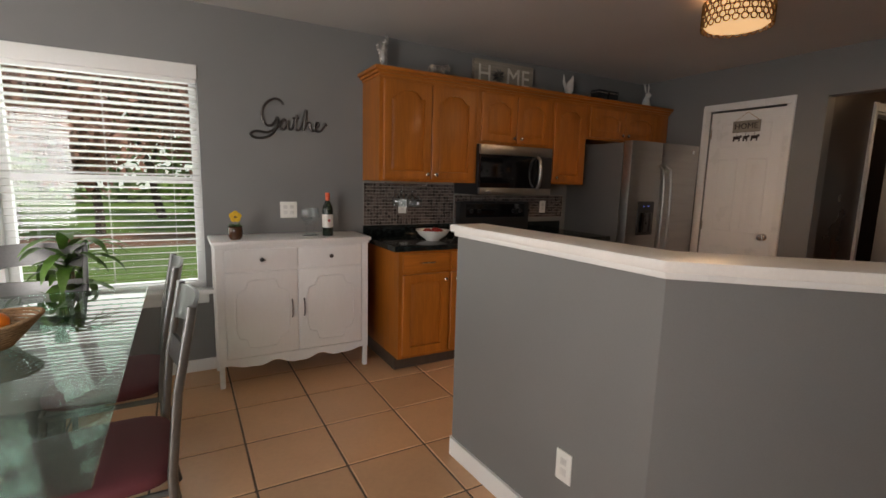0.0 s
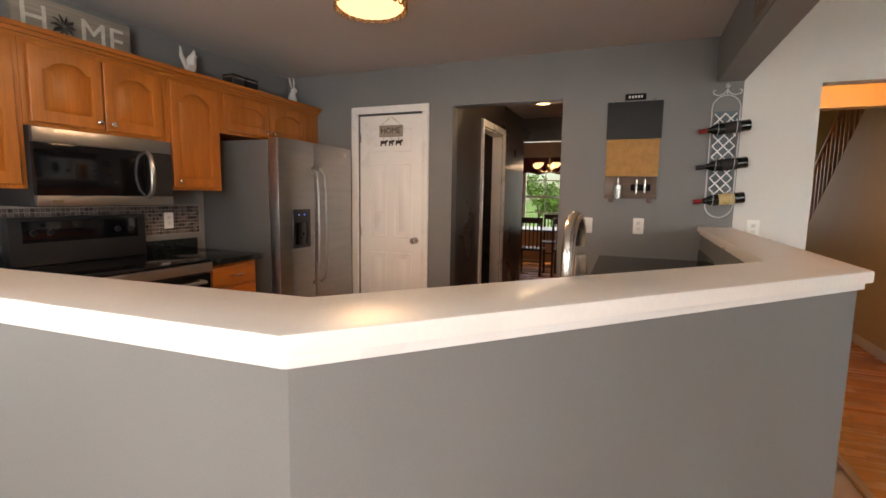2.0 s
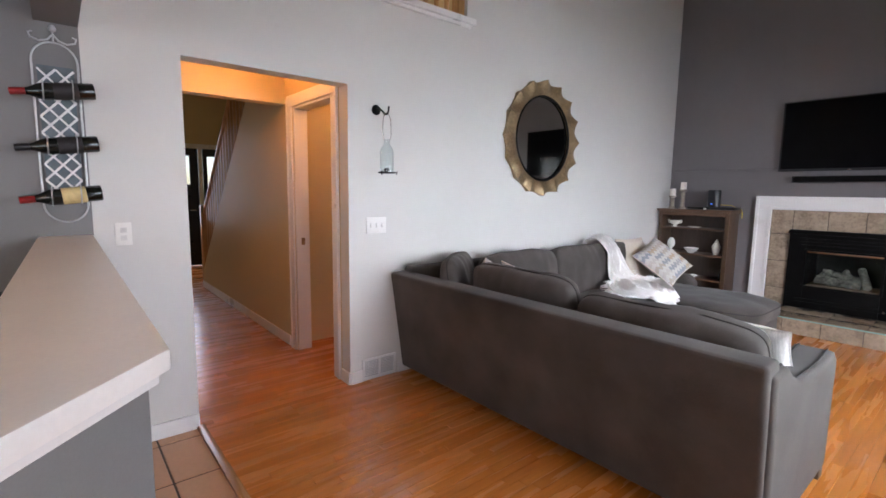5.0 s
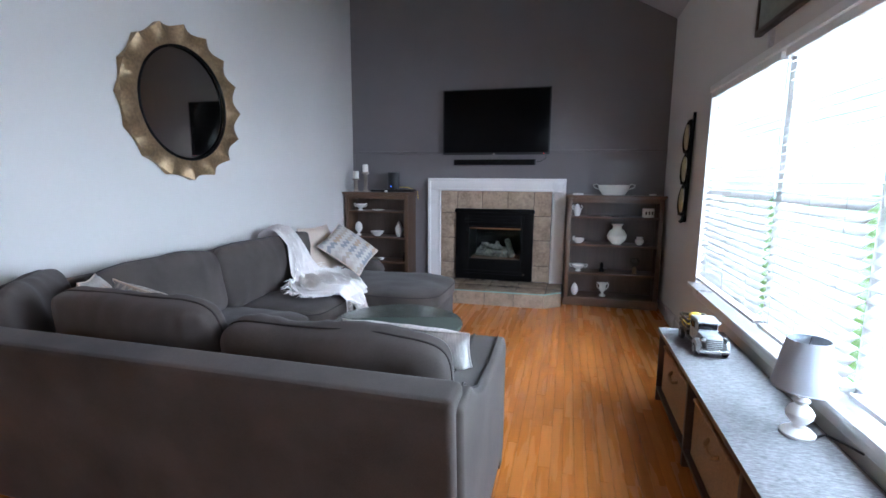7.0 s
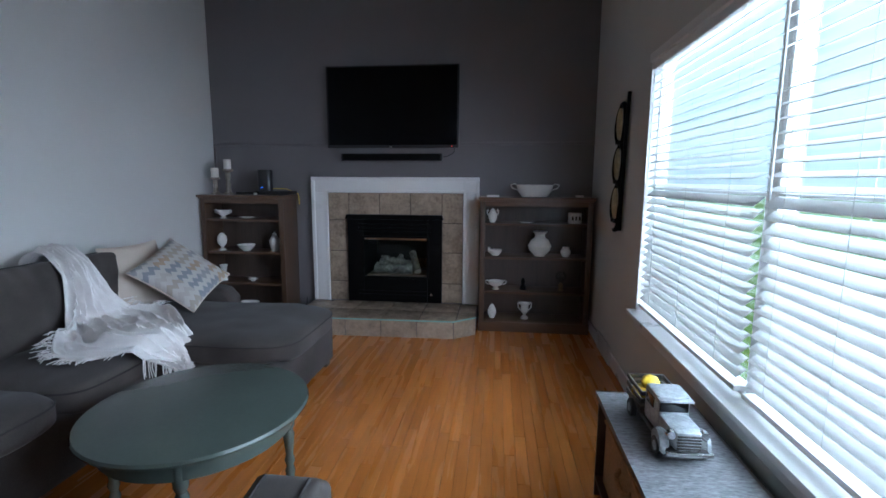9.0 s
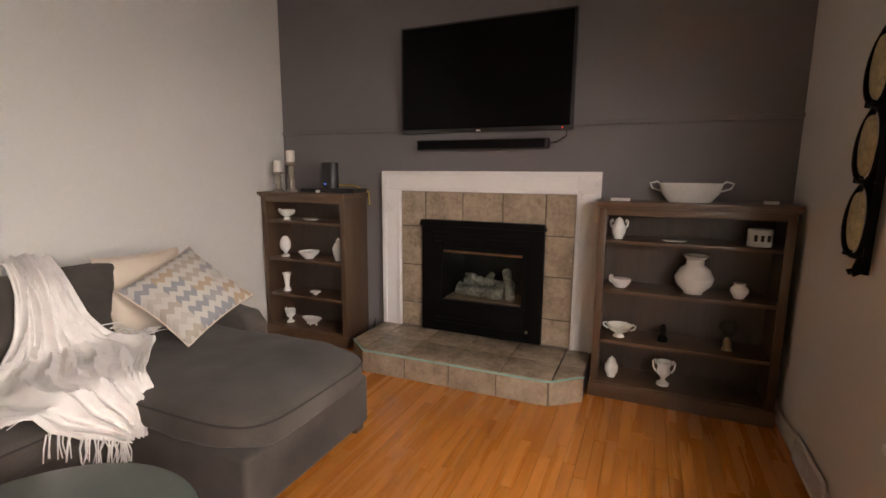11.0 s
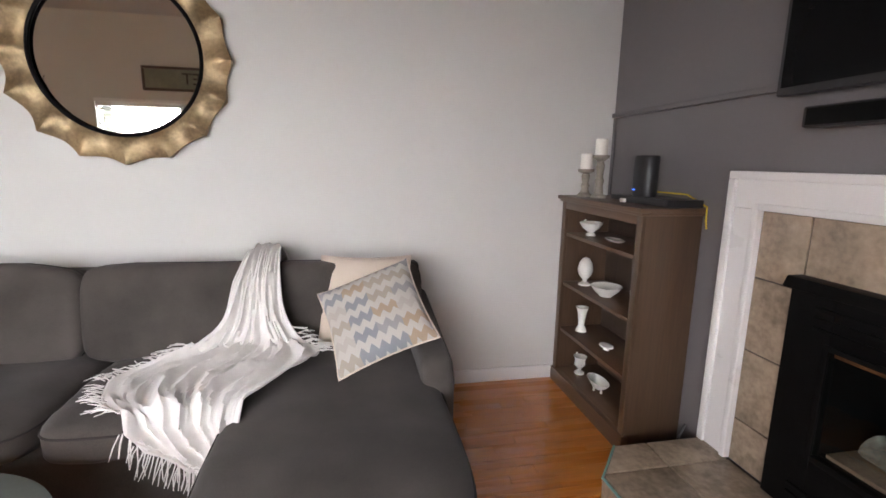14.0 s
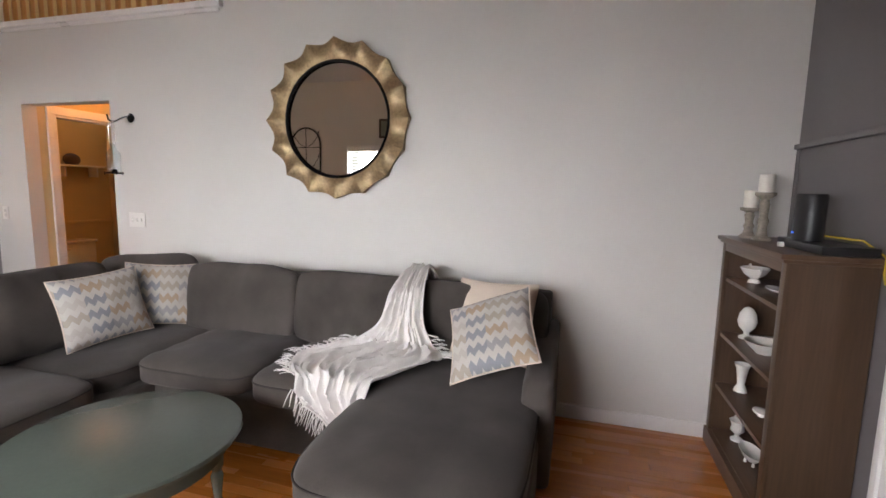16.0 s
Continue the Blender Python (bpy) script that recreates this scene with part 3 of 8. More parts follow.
def upper_cabinet(x0, x1, z0, doors, label, arch=0.05):
    unit = thing("wall_cabinet", label, "cabinet", ((x0 + x1) / 2, 3.6, z0), group="wall cabinets")
    inv = Matrix.Translation((-(x0 + x1) / 2, -3.6, -z0))
    body = part("body", shift(box(x0, x1, 3.44, 3.768, z0, 2.085), inv), oak, unit)
    frame = bmesh.new()
    for a, b, c, d in ((x0, x0 + 0.04, z0, 2.085), (x1 - 0.04, x1, z0, 2.085), (x0 + 0.04, x1 - 0.04, z0, z0 + 0.035), (x0 + 0.04, x1 - 0.04, 2.03, 2.085)):
        box(a, b, 3.424, 3.44, c, d, bm=frame)
    part("face_frame", shift(frame, inv), oak, unit)
    width = (x1 - x0 - 0.05) / doors
    for i in range(doors):
        a = x0 + 0.025 + i * width
        left = doors == 1 or i == 1
        kx = a + 0.035 if left else a + width - 0.04
        d = cabinet_door(unit, a + 0.004, a + width - 0.004, z0 + 0.018, 2.045, 3.424, (kx, z0 + 0.055), arch)
        d.matrix_basis = inv @ d.matrix_basis
    return unit


upper_cabinet(1.505, 2.325, 1.342, 2, "honey oak wall cabinet with two cathedral doors", 0.055)
upper_cabinet(2.327, 3.083, 1.655, 2, "short honey oak wall cabinet above the microwave", 0.04)
upper_cabinet(3.085, 3.505, 1.35, 1, "narrow honey oak wall cabinet beside the microwave", 0.05)
upper_cabinet(3.507, 4.47, 1.765, 2, "short honey oak wall cabinet above the fridge", 0.035)
solo("filler_panel", box(4.472, 4.652, 3.43, 3.768, 1.765, 2.085, 0.003), oak, "honey oak filler panel at the wall", "panel")
crown = bmesh.new()
for off, low, high in ((0.006, 2.068, 2.085), (0.022, 2.085, 2.105), (0.042, 2.105, 2.128)):
    prism([(1.505 - off, 3.768), (1.505 - off, 3.424 - off), (4.653, 3.424 - off), (4.653, 3.46), (1.56, 3.46), (1.56, 3.768)], low, high, bm=crown)
solo("crown_moulding", crown, oak_flat, "honey oak crown moulding along the cabinet tops", "moulding")


def base_cabinet(x0, x1, label, plan):
    unit = thing("base_cabinet", label, "cabinet", ((x0 + x1) / 2, 3.45, 0), group="base cabinets")
    inv = Matrix.Translation((-(x0 + x1) / 2, -3.45, 0))
    part("body", shift(box(x0, x1, 3.13, 3.765, 0.1, 0.868), inv), oak, unit)
    part("toe_kick", shift(box(x0 + 0.003, x1 - 0.003, 3.2, 3.74, 0.0, 0.1), inv), brown_back, unit, "dark toe kick")
    before = set(unit.children)
    plan(unit)
    for o in set(unit.children) - before:
        o.matrix_basis = inv @ o.matrix_basis
    return unit


def plan_left(unit):
    for a, b in ((1.565, 1.925), (1.945, 2.305)):
        drawer_front(unit, a, b, 0.725, 0.85, 3.13)
        cabinet_door(unit, a, b, 0.125, 0.705, 3.13, (b - 0.035 if a < 1.8 else a + 0.035, 0.66), 0.0)


def plan_right(unit):
    for low, high in ((0.725, 0.85), (0.43, 0.705), (0.125, 0.41)):
        drawer_front(unit, 3.12, 3.485, low, high, 3.13)


base_cabinet(1.537, 2.332, "honey oak base cabinet with drawers and raised doors", plan_left)
base_cabinet(3.1, 3.505, "narrow honey oak base cabinet with three drawers", plan_right)
for x0, x1 in ((1.495, 2.333), (3.097, 3.555)):
    top = thing("countertop", "polished black granite countertop with a low upstand", "countertop", ((x0 + x1) / 2, 3.45, 0.87))
    part("slab", shift(box(x0, x1, 3.1, 3.766, 0.87, 0.909, 0.006), pose(-(x0 + x1) / 2, -3.45, -0.87)), granite, top)
    part("upstand", shift(box(x0 + 0.01, x1, 3.748, 3.767, 0.909, 0.99, 0.003), pose(-(x0 + x1) / 2, -3.45, -0.87)), granite, top)


def mosaic(name, x0, x1, z0, z1):
    bm = bmesh.new()
    rng = random.Random(8)
    pitch = 0.0255
    for i in range(int((x1 - x0) / pitch)):
        for k in range(int((z1 - z0) / pitch)):
            a, c = x0 + i * pitch, z0 + k * pitch
            box(a + 0.0018, a + pitch - 0.0018, 3.764 - rng.uniform(0.0, 0.001), 3.768, c + 0.0018, c + pitch - 0.0018, bm=bm)
    holder = thing(name, "small brown and grey glass mosaic backsplash", "backsplash", kind="structure")
    field = part("mosaic_tiles", bm, mosaic_mat, holder)
    field["kind"] = "stuff"
    part("grout_bed", box(x0 - 0.002, x1, 3.766, 3.7698, z0 - 0.002, z1), material("pale_grout", (0.3, 0.28, 0.25), 0.9), holder)


mosaic_mat = material("glass_mosaic", (0.11, 0.085, 0.075), 0.16, dark=0.7, scale=20, grain=90, bump=0.0, per_island=0.65)
mosaic("backsplash_1", 1.512, 2.333, 0.992, 1.338)
mosaic("backsplash_2", 2.34, 3.6, 1.03, 1.245)


def microwave():
    m = thing("microwave", "stainless over-range microwave with a black glass door", "microwave", (2.705, 3.57, 1.25))
    q = pose(-2.705, -3.57, -1.25)
    part("body", shift(box(2.33, 3.08, 3.40, 3.766, 1.25, 1.652, 0.004), q), black_plastic, m)
    part("top_grille", shift(box(2.335, 3.075, 3.376, 3.40, 1.575, 1.648, 0.004), q), steel, m, "stainless top vent strip")
    door = part("door", shift(box(2.335, 2.90, 3.372, 3.40, 1.31, 1.572, 0.004), q), black_glass, m, "black glass door")
    part("handle", shift(tube([(2.91, 3.372, 1.30), (2.908, 3.335, 1.335), (2.905, 3.318, 1.40), (2.905, 3.316, 1.44), (2.905, 3.318, 1.48), (2.908, 3.335, 1.545), (2.91, 3.372, 1.575)], 0.014), q), steel, door, "curved chrome handle")
    part("control_panel", shift(box(2.925, 3.075, 3.374, 3.40, 1.31, 1.572, 0.003), q), black_plastic, m)
    part("lower_strip", shift(box(2.335, 3.075, 3.374, 3.40, 1.255, 1.307, 0.003), q), steel, m, "stainless lower strip")
    part("badge", shift(box(2.40, 2.45, 3.371, 3.374, 1.275, 1.285), q), chrome, m)


def stove():
    s = thing("stove", "stainless electric range with a black glass cooktop", "stove", (2.715, 3.4, 0))
    q = pose(-2.715, -3.4, 0)
    part("body", shift(box(2.338, 3.092, 3.12, 3.74, 0.02, 0.9, 0.004), q), black_plastic, s)
    part("cooktop", shift(box(2.336, 3.094, 3.095, 3.72, 0.9, 0.918, 0.004), q), black_glass, s, "black glass cooktop")
    part("front_trim", shift(box(2.338, 3.092, 3.075, 3.12, 0.845, 0.9, 0.006), q), steel, s, "stainless front edge")
    door = part("oven_door", shift(box(2.345, 3.085, 3.085, 3.12, 0.26, 0.835, 0.008), q), black_glass, s)
    part("handle", shift(tube([(2.42, 3.085, 0.79), (2.42, 3.04, 0.79), (3.01, 3.04, 0.79), (3.01, 3.085, 0.79)], 0.011), q), steel, door)
    part("drawer", shift(box(2.345, 3.085, 3.09, 3.12, 0.06, 0.25, 0.006), q), steel, s)
    guard = part("back_guard", shift(panel_prism([(2.34, 0.918), (3.09, 0.918), (3.09, 1.185), (2.34, 1.185)], 3.67, 3.745, bevel=0.006), q), black_plastic, s, "black back guard")
    part("control_glass", shift(box(2.40, 3.035, 3.664, 3.672, 1.045, 1.165, 0.004), q), black_glass, guard, "black control panel")
    for x in (2.45, 2.53, 2.90, 2.98):
        part("control_knob", shift(lathe([(0, 0), (0.018, 0), (0.016, 0.018), (0, 0.018)], seg=16), q @ pose(x, 3.664, 1.1, 90)), black_plastic, guard)


def fridge():
    f = thing("fridge", "stainless side-by-side fridge with an ice dispenser", "fridge", (4.105, 3.425, 0))
    q = pose(-4.09, -3.4, 0)
    part("body", shift(box(3.62, 4.56, 3.08, 3.74, 0.03, 1.725, 0.006), q), fridge_side, f, "dark grey enamel body")
    part("base_grille", shift(box(3.64, 4.54, 3.06, 3.08, 0.03, 0.1), q), black_plastic, f)

    def bowed(x0, x1, z0, z1):
        n = 10
        front = [(x0 + (x1 - x0) * i / n, 3.0 - 0.022 * math.sin(math.pi * (0.12 + 0.76 * i / n))) for i in range(n + 1)]
        return prism([(x1, 3.075), (x0, 3.075)] + front, z0, z1, bevel=0.004)

    left = part("freezer_door", shift(bowed(3.622, 4.03, 0.11, 1.738), q), steel, f)
    right = part("fridge_door", shift(bowed(4.04, 4.56, 0.11, 1.738), q), steel, f)
    for d, x in ((left, 3.985), (right, 4.085)):
        part("handle", shift(tube([(x, 2.975, 0.62), (x, 2.93, 0.66), (x, 2.915, 0.85), (x, 2.91, 1.1), (x, 2.915, 1.35), (x, 2.93, 1.5), (x, 2.975, 1.54)], 0.013), q), steel, d, "tall steel handle")
    case = part("dispenser", shift(box(3.74, 3.945, 2.965, 2.99, 0.92, 1.22, 0.01), q), black_plastic, left, "black water and ice dispenser")
    part("badge", shift(box(4.44, 4.47, 2.976, 2.984, 1.66, 1.69), q), chrome, right)
    part("dispenser_recess", shift(box(3.765, 3.92, 2.962, 2.966, 0.95, 1.12, 0.001), q), black_glass, case)
    for x in (3.80, 3.86):
        part("indicator", shift(box(x, x + 0.008, 2.961, 2.966, 1.175, 1.181), q), glow("blue_indicator", (0.15, 0.25, 1.0), 3.0), case)


microwave()
stove()
fridge()

# counter, sink leg and faucet behind the half wall
peninsula = thing("peninsula_counter", "polished black granite counter behind the half wall", "countertop", (3.6, 0.5, 0.87))
part("slab", shift(prism([(4.652, 0.178), (4.652, 0.857), (3.02, 0.835), (2.22, 1.62), (1.74, 1.14), (2.66, 0.195)], 0.87, 0.909, bevel=0.005), pose(-3.6, -0.5, -0.87)), granite, peninsula)
part("upstand", shift(box(2.70, 4.65, 0.178, 0.196, 0.909, 0.99, 0.003), pose(-3.6, -0.5, -0.87)), granite, peninsula)
low_unit = thing("peninsula_cabinet", "honey oak base cabinets under the peninsula counter", "cabinet", (3.6, 0.5, 0))
part("body", shift(prism([(4.65, 0.2), (4.65, 0.81), (3.0, 0.79), (2.22, 1.55), (1.80, 1.14), (2.66, 0.235)], 0.1, 0.868), pose(-3.6, -0.5, 0)), oak, low_unit)
part("toe_kick", shift(prism([(4.65, 0.2), (4.65, 0.74), (2.98, 0.72), (2.24, 1.45), (1.85, 1.14), (2.66, 0.26)], 0.0, 0.1), pose(-3.6, -0.5, 0)), brown_back, low_unit)
splash = bmesh.new()
for i in range(74):
    for k in range(3):
        box(2.70 + 0.0255 * i + 0.0015, 2.7255 + 0.0255 * i - 0.0015, 0.174, 0.181, 0.992 + 0.0255 * k, 0.992 + 0.0255 * k + 0.0225, bm=splash)
holder = thing("backsplash_3", "small brown and grey glass mosaic behind the counter", "backsplash", kind="structure")
part("mosaic_tiles", splash, mosaic_mat, holder)["kind"] = "stuff"


def faucet():
    f = thing("faucet", "brushed nickel gooseneck kitchen faucet with pull-down head", "faucet", (2.105, 0.782, 0.909), -4)
    part("base", lathe([(0, 0), (0.032, 0), (0.032, 0.012), (0.022, 0.03), (0.02, 0.09), (0.0165, 0.1), (0, 0.1)]), nickel, f)
    pts = [(0, 0, 0.09), (0, 0, 0.22)] + [(0.088 - 0.088 * math.cos(a), 0, 0.28 + 0.098 * math.sin(a)) for a in [math.pi * i / 14 * 0.93 for i in range(15)]]
    part("neck", tube(pts, 0.0165, seg=16), nickel, f)
    part("spray_head", shift(lathe([(0, 0), (0.017, 0), (0.019, -0.02), (0.024, -0.075), (0.025, -0.095), (0.02, -0.1), (0, -0.1)]), pose(0.174, 0, 0.275, 0, -10, 0)), nickel, f)
    part("lever", tube([(0, -0.02, 0.06), (0, -0.05, 0.075), (0, -0.1, 0.11)], [0.008, 0.007, 0.005]), nickel, f)


faucet()


def panel_door(name, label, w, h, at, turn, knob_side=1, mat=None):
    d = thing(name, label, "door", at, turn, kind="structure")
    mat = mat or trim_paint
    part("leaf", box(0, w, 0, 0.035, 0.008, h, 0.002), mat, d)
    cols = ((0.095, w / 2 - 0.035), (w / 2 + 0.035, w - 0.095))
    for a, b in cols:
        for z0, z1 in ((0.22, 0.82), (0.96, 1.62), (1.72, h - 0.11)):
            ring = bmesh.new()
            steps = ((0.0, -0.0005), (0.006, -0.004), (0.014, -0.001), (0.022, 0.004), (0.04, 0.0045), (0.062, -0.005))
            loops = [[ring.verts.new(p) for p in ((a + o, y, z0 + o), (b - o, y, z0 + o), (b - o, y, z1 - o), (a + o, y, z1 - o))] for o, y in steps]
            for p, q in zip(loops, loops[1:]):
                for i in range(4):
                    ring.faces.new((p[i], p[(i + 1) % 4], q[(i + 1) % 4], q[i]))
            ring.faces.new(loops[-1])
            part("panel", ring, mat, d)
    kx = w - 0.06 if knob_side > 0 else 0.06
    part("knob", shift(lathe([(0, 0), (0.03, 0), (0.03, 0.006), (0.012, 0.012), (0.012, 0.03), (0.026, 0.04), (0.03, 0.052), (0.024, 0.064), (0, 0.068)]), pose(kx, 0, 0.94, 90)), nickel, d, "satin nickel door knob")
    for z in (0.2, 1.0, 1.85):
        hx = 0.0 if knob_side > 0 else w
        part("hinge", box(hx - 0.012, hx + 0.012, -0.004, 0.006, z - 0.045, z + 0.045, 0.003), nickel, d)
    return d


panel_door("door_pantry", "closed white six-panel pantry door", 0.625, 2.04, (EAST + 0.012, 2.978, 0), -90)


def ceiling_lamp():
    lamp = thing("ceiling_lamp", "lit drum ceiling lamp with a pierced bronze shade", "ceiling lamp", (3.07, 1.91, 2.43))
    part("mount", lathe([(0, 0), (0.07, 0), (0.07, -0.02), (0, -0.02)]), bronze, lamp)
    part("diffuser", lathe([(0.16, -0.03), (0.165, -0.05), (0.165, -0.155), (0.15, -0.168), (0, -0.172)], seg=36), lamp_glow, lamp, "glowing white inner shade")
    cage = bmesh.new()
    for z, off in ((-0.045, 0), (-0.075, 0.5), (-0.105, 0), (-0.135, 0.5), (-0.16, 0)):
        for i in range(26):
            a = 2 * math.pi * (i + off) / 26
            c = Vector((0.178 * math.cos(a), 0.178 * math.sin(a), z))
            u, w = Vector((-math.sin(a), math.cos(a), 0)), Vector((0, 0, 1))
            tube([c + 0.0165 * (math.cos(t) * u + math.sin(t) * w) for t in [2 * math.pi * k / 10 for k in range(10)]], 0.0042, cage, 5, True)
    part("pierced_shade", cage, bronze, lamp, "bronze ring lattice")


bronze = material("bronze_lattice", (0.28, 0.16, 0.06), 0.35, 0.8, 0.7, 12, 90, 0.05)
lamp_glow = glow("lamp_diffuser", (1.0, 0.66, 0.33), 1.5)
ceiling_lamp()
# ---- windows and blinds ----
def blind(name, label, axis, u0, u1, plane, z0, z1, tilt, tilt_low, split, pitch=0.046, turn_sign=1):
    """Slatted blind with head rail, cords and bottom rail. axis: the way the slats run."""
    b = thing(name, label, "blind", group="window blinds")
    wide = 0.048

    def put(n, bm, m, lab=""):
        return part(n, bm, m, b, lab)

    def bx(a0, a1, d0, d1, low, high, bevel=0.002):
        return box(a0, a1, plane + d0, plane + d1, low, high, bevel) if axis == "x" else box(plane + d0, plane + d1, a0, a1, low, high, bevel)

    s = -turn_sign
    put("head_rail", bx(u0, u1, -0.028, 0.028, z1 - 0.055, z1, 0.003), slat_mat)
    z = z1 - 0.085
    rng = random.Random(len(name))
    length = u1 - u0 - 0.008
    m = to_mesh("slat", box(-length / 2, length / 2, -wide / 2, wide / 2, -0.0013, 0.0013), slat_mat)
    while z > z0 + 0.045:
        ob = new("slat", m)
        ob.parent = b
        a = (tilt if z > split else tilt_low) * s + rng.uniform(-1.2, 1.2)
        ob.matrix_basis = pose((u0 + u1) / 2, plane, z, a, 0, 0) if axis == "x" else pose(plane, (u0 + u1) / 2, z, 0, 0, 90) @ pose(0, 0, 0, a, 0, 0)
        z -= pitch
    put("bottom_rail", bx(u0, u1, -0.024, 0.024, z0 + 0.008, z0 + 0.028, 0.003), slat_mat)
    for f in (0.15, 0.5, 0.85):
        c = u0 + f * (u1 - u0)
        for d in (-0.022, 0.022):
            p = (c, plane + d, z0 + 0.02) if axis == "x" else (plane + d, c, z0 + 0.02)
            put("cord", tube([p, (p[0], p[1], z1 - 0.05)], 0.0011, seg=5), slat_mat)
    return b


def sash_window(name, label, axis, u0, u1, plane, z0, z1, inward, edge=0.05, rail=0.022):
    w = thing(name, label, "window", kind="structure")

    def bx(a0, a1, d0, d1, low, high, bevel=0.003):
        d0, d1 = sorted((plane + d0, plane + d1))
        return box(a0, a1, d0, d1, low, high, bevel) if axis == "x" else box(d0, d1, a0, a1, low, high, bevel)

    mid = (z0 + z1) / 2
    for a0, a1, low, high in ((u0, u0 + edge, z0, z1), (u1 - edge, u1, z0, z1), (u0 + edge, u1 - edge, z0, z0 + edge), (u0 + edge, u1 - edge, z1 - edge, z1), (u0 + edge, u1 - edge, mid - rail, mid + rail)):
        part("window_frame", bx(a0, a1, -0.03, 0.03, low, high), vinyl, w)
    for low, high in ((z0 + edge, mid - rail), (mid + rail, z1 - edge)):
        pane = part("pane", bx(u0 + edge, u1 - edge, -0.003, 0.003, low, high, 0), window_glass, w)
        pane.visible_shadow = False
    return w


for n, (a, b) in enumerate(((-1.60, -0.71), (-0.64, 0.39))):
    sash_window(f"window_{n + 1}", "white double-hung dining window", "x", a, b, 3.865, 0.585, 2.04, -1)
    blind("window_blind", "white two-inch slatted blind hanging open", "x", a + 0.012, b - 0.012, 3.80, 0.60, 1.985, 12, 12, 1.3, 0.0425)
strip("window_mullion", -0.71, -0.64, 3.775, 3.9, 0.585, 2.04, vinyl, 0.003, "white post between the dining windows", "mullion")
strip("window_valance", -1.60, 0.388, 3.752, 3.79, 1.955, 2.045, slat_mat, 0.008, "white blind valance", "valance")
strip("window_sill_1", -1.66, 0.43, 3.70, 3.86, 0.555, 0.586, trim_paint, 0.008, "white dining window sill", "sill")
strip("window_apron_1", -1.42, 0.40, 3.752, 3.77, 0.485, 0.555, trim_paint, 0.005, "white apron below the dining sill", "apron")
sections = ((-4.62, -3.43), (-3.39, -2.57), (-2.53, -1.61))
for n, (a, b) in enumerate(sections):
    sash_window(f"window_{n + 3}", "white living room window", "y", a, b, 0.885, 0.575, 2.06, 1, 0.018, 0.006)
    blind("window_blind", "white two-inch slatted blind, lower slats closed", "y", a + 0.008, b - 0.008, 0.938, 0.595, 2.045, 22, 42, 1.32, 0.0445, -1)
    y = a + 0.07
    solo("blind_wand", tube([(0.972, y, 1.98), (0.975, y + 0.005, 1.30)], 0.004, seg=6), slat_mat, "white tilt wand hanging from the blind", "blind wand")
for n, y in enumerate((-3.41, -2.55)):
    strip(f"window_mullion_{n + 2}", 0.86, 0.915, y - 0.019, y + 0.019, 0.575, 2.06, vinyl, 0.003, "white post between the living room windows", "mullion")
strip("window_sill_2", 0.86, 1.02, -4.66, -1.57, 0.548, 0.576, trim_paint, 0.008, "white living room window sill", "sill")
strip("window_apron_2", WEST, WEST + 0.016, -4.63, -1.60, 0.48, 0.548, trim_paint, 0.005, "white apron below the living sill", "apron")
strip("window_liner", 0.85, WEST + 0.004, -4.632, -4.618, 0.575, 2.06, trim_paint, 0.002, "white window reveal", "reveal")
strip("window_head_trim", 0.93, 0.985, -4.62, -1.61, 2.03, 2.075, slat_mat, 0.004, "white blind head valance", "valance")
# Made-up side window, out of view, in front of the west fill.
sash_window("window_7", "unseen white dining side window added for fill daylight", "y", 2.0, 3.2, -2.5, 0.65, 2.05, 1)
sash_window("window_6", "white far dining room window", "y", 1.45, 2.86, 11.07, 0.65, 2.05, -1)
# Unseen door frame, added round the opening of the dining fill lamp.
door_frame = thing("door_dining", "unseen white door frame added for the dining fill daylight", "door", kind="structure")
for x0, x1, z0, z1 in ((-2.36, -2.30, 0, 2.15), (-1.0, -0.94, 0, 2.15), (-1.68, -1.62, 0, 2.15), (-2.30, -1.0, 2.08, 2.15), (-2.30, -1.0, 0, 0.08)):
    part("door_frame", box(x0, x1, -0.61, -0.54, z0, z1, 0.004), vinyl, door_frame)


# ---- sectional sofa ----
def rounded_panel(points, a0, a1, axis="x", bevel=0.03):
    """Upholstered slab: an outline in (depth, height), drawn out along one axis."""
    bm = prism(points, a0, a1)
    bmesh.ops.recalc_face_normals(bm, faces=bm.faces)
    edges = [e for e in bm.edges if e.calc_face_angle(0) > 0.5]
    bmesh.ops.bevel(bm, geom=edges, offset=bevel, segments=4, affect="EDGES", profile=0.6)
    m = Matrix(((0, 0, 1, 0), (1, 0, 0, 0), (0, 1, 0, 0), (0, 0, 0, 1))) if axis == "x" else Matrix(((1, 0, 0, 0), (0, 0, -1, 0), (0, 1, 0, 0), (0, 0, 0, 1)))
    return shift(bm, m)


def seam(parent, points, r=0.0045, closed=False):
    part("piping", tube(points, r, seg=6, closed=closed), piping_fabric, parent)


def seat(sofa, x0, x1, y0, y1, z0, z1, seed, name="seat_cushion"):
    c = ((x0 + x1) / 2, (y0 + y1) / 2, (z0 + z1) / 2)
    ob = part(name, cushion(x1 - x0, y1 - y0, z1 - z0, 0.3, 30, 6.0, 0.009, seed), fabric, sofa, at=pose(*c))
    seam(ob, rim_line(x1 - x0, y1 - y0, 6.0, (z1 - z0) * 0.2), closed=True)
    return ob


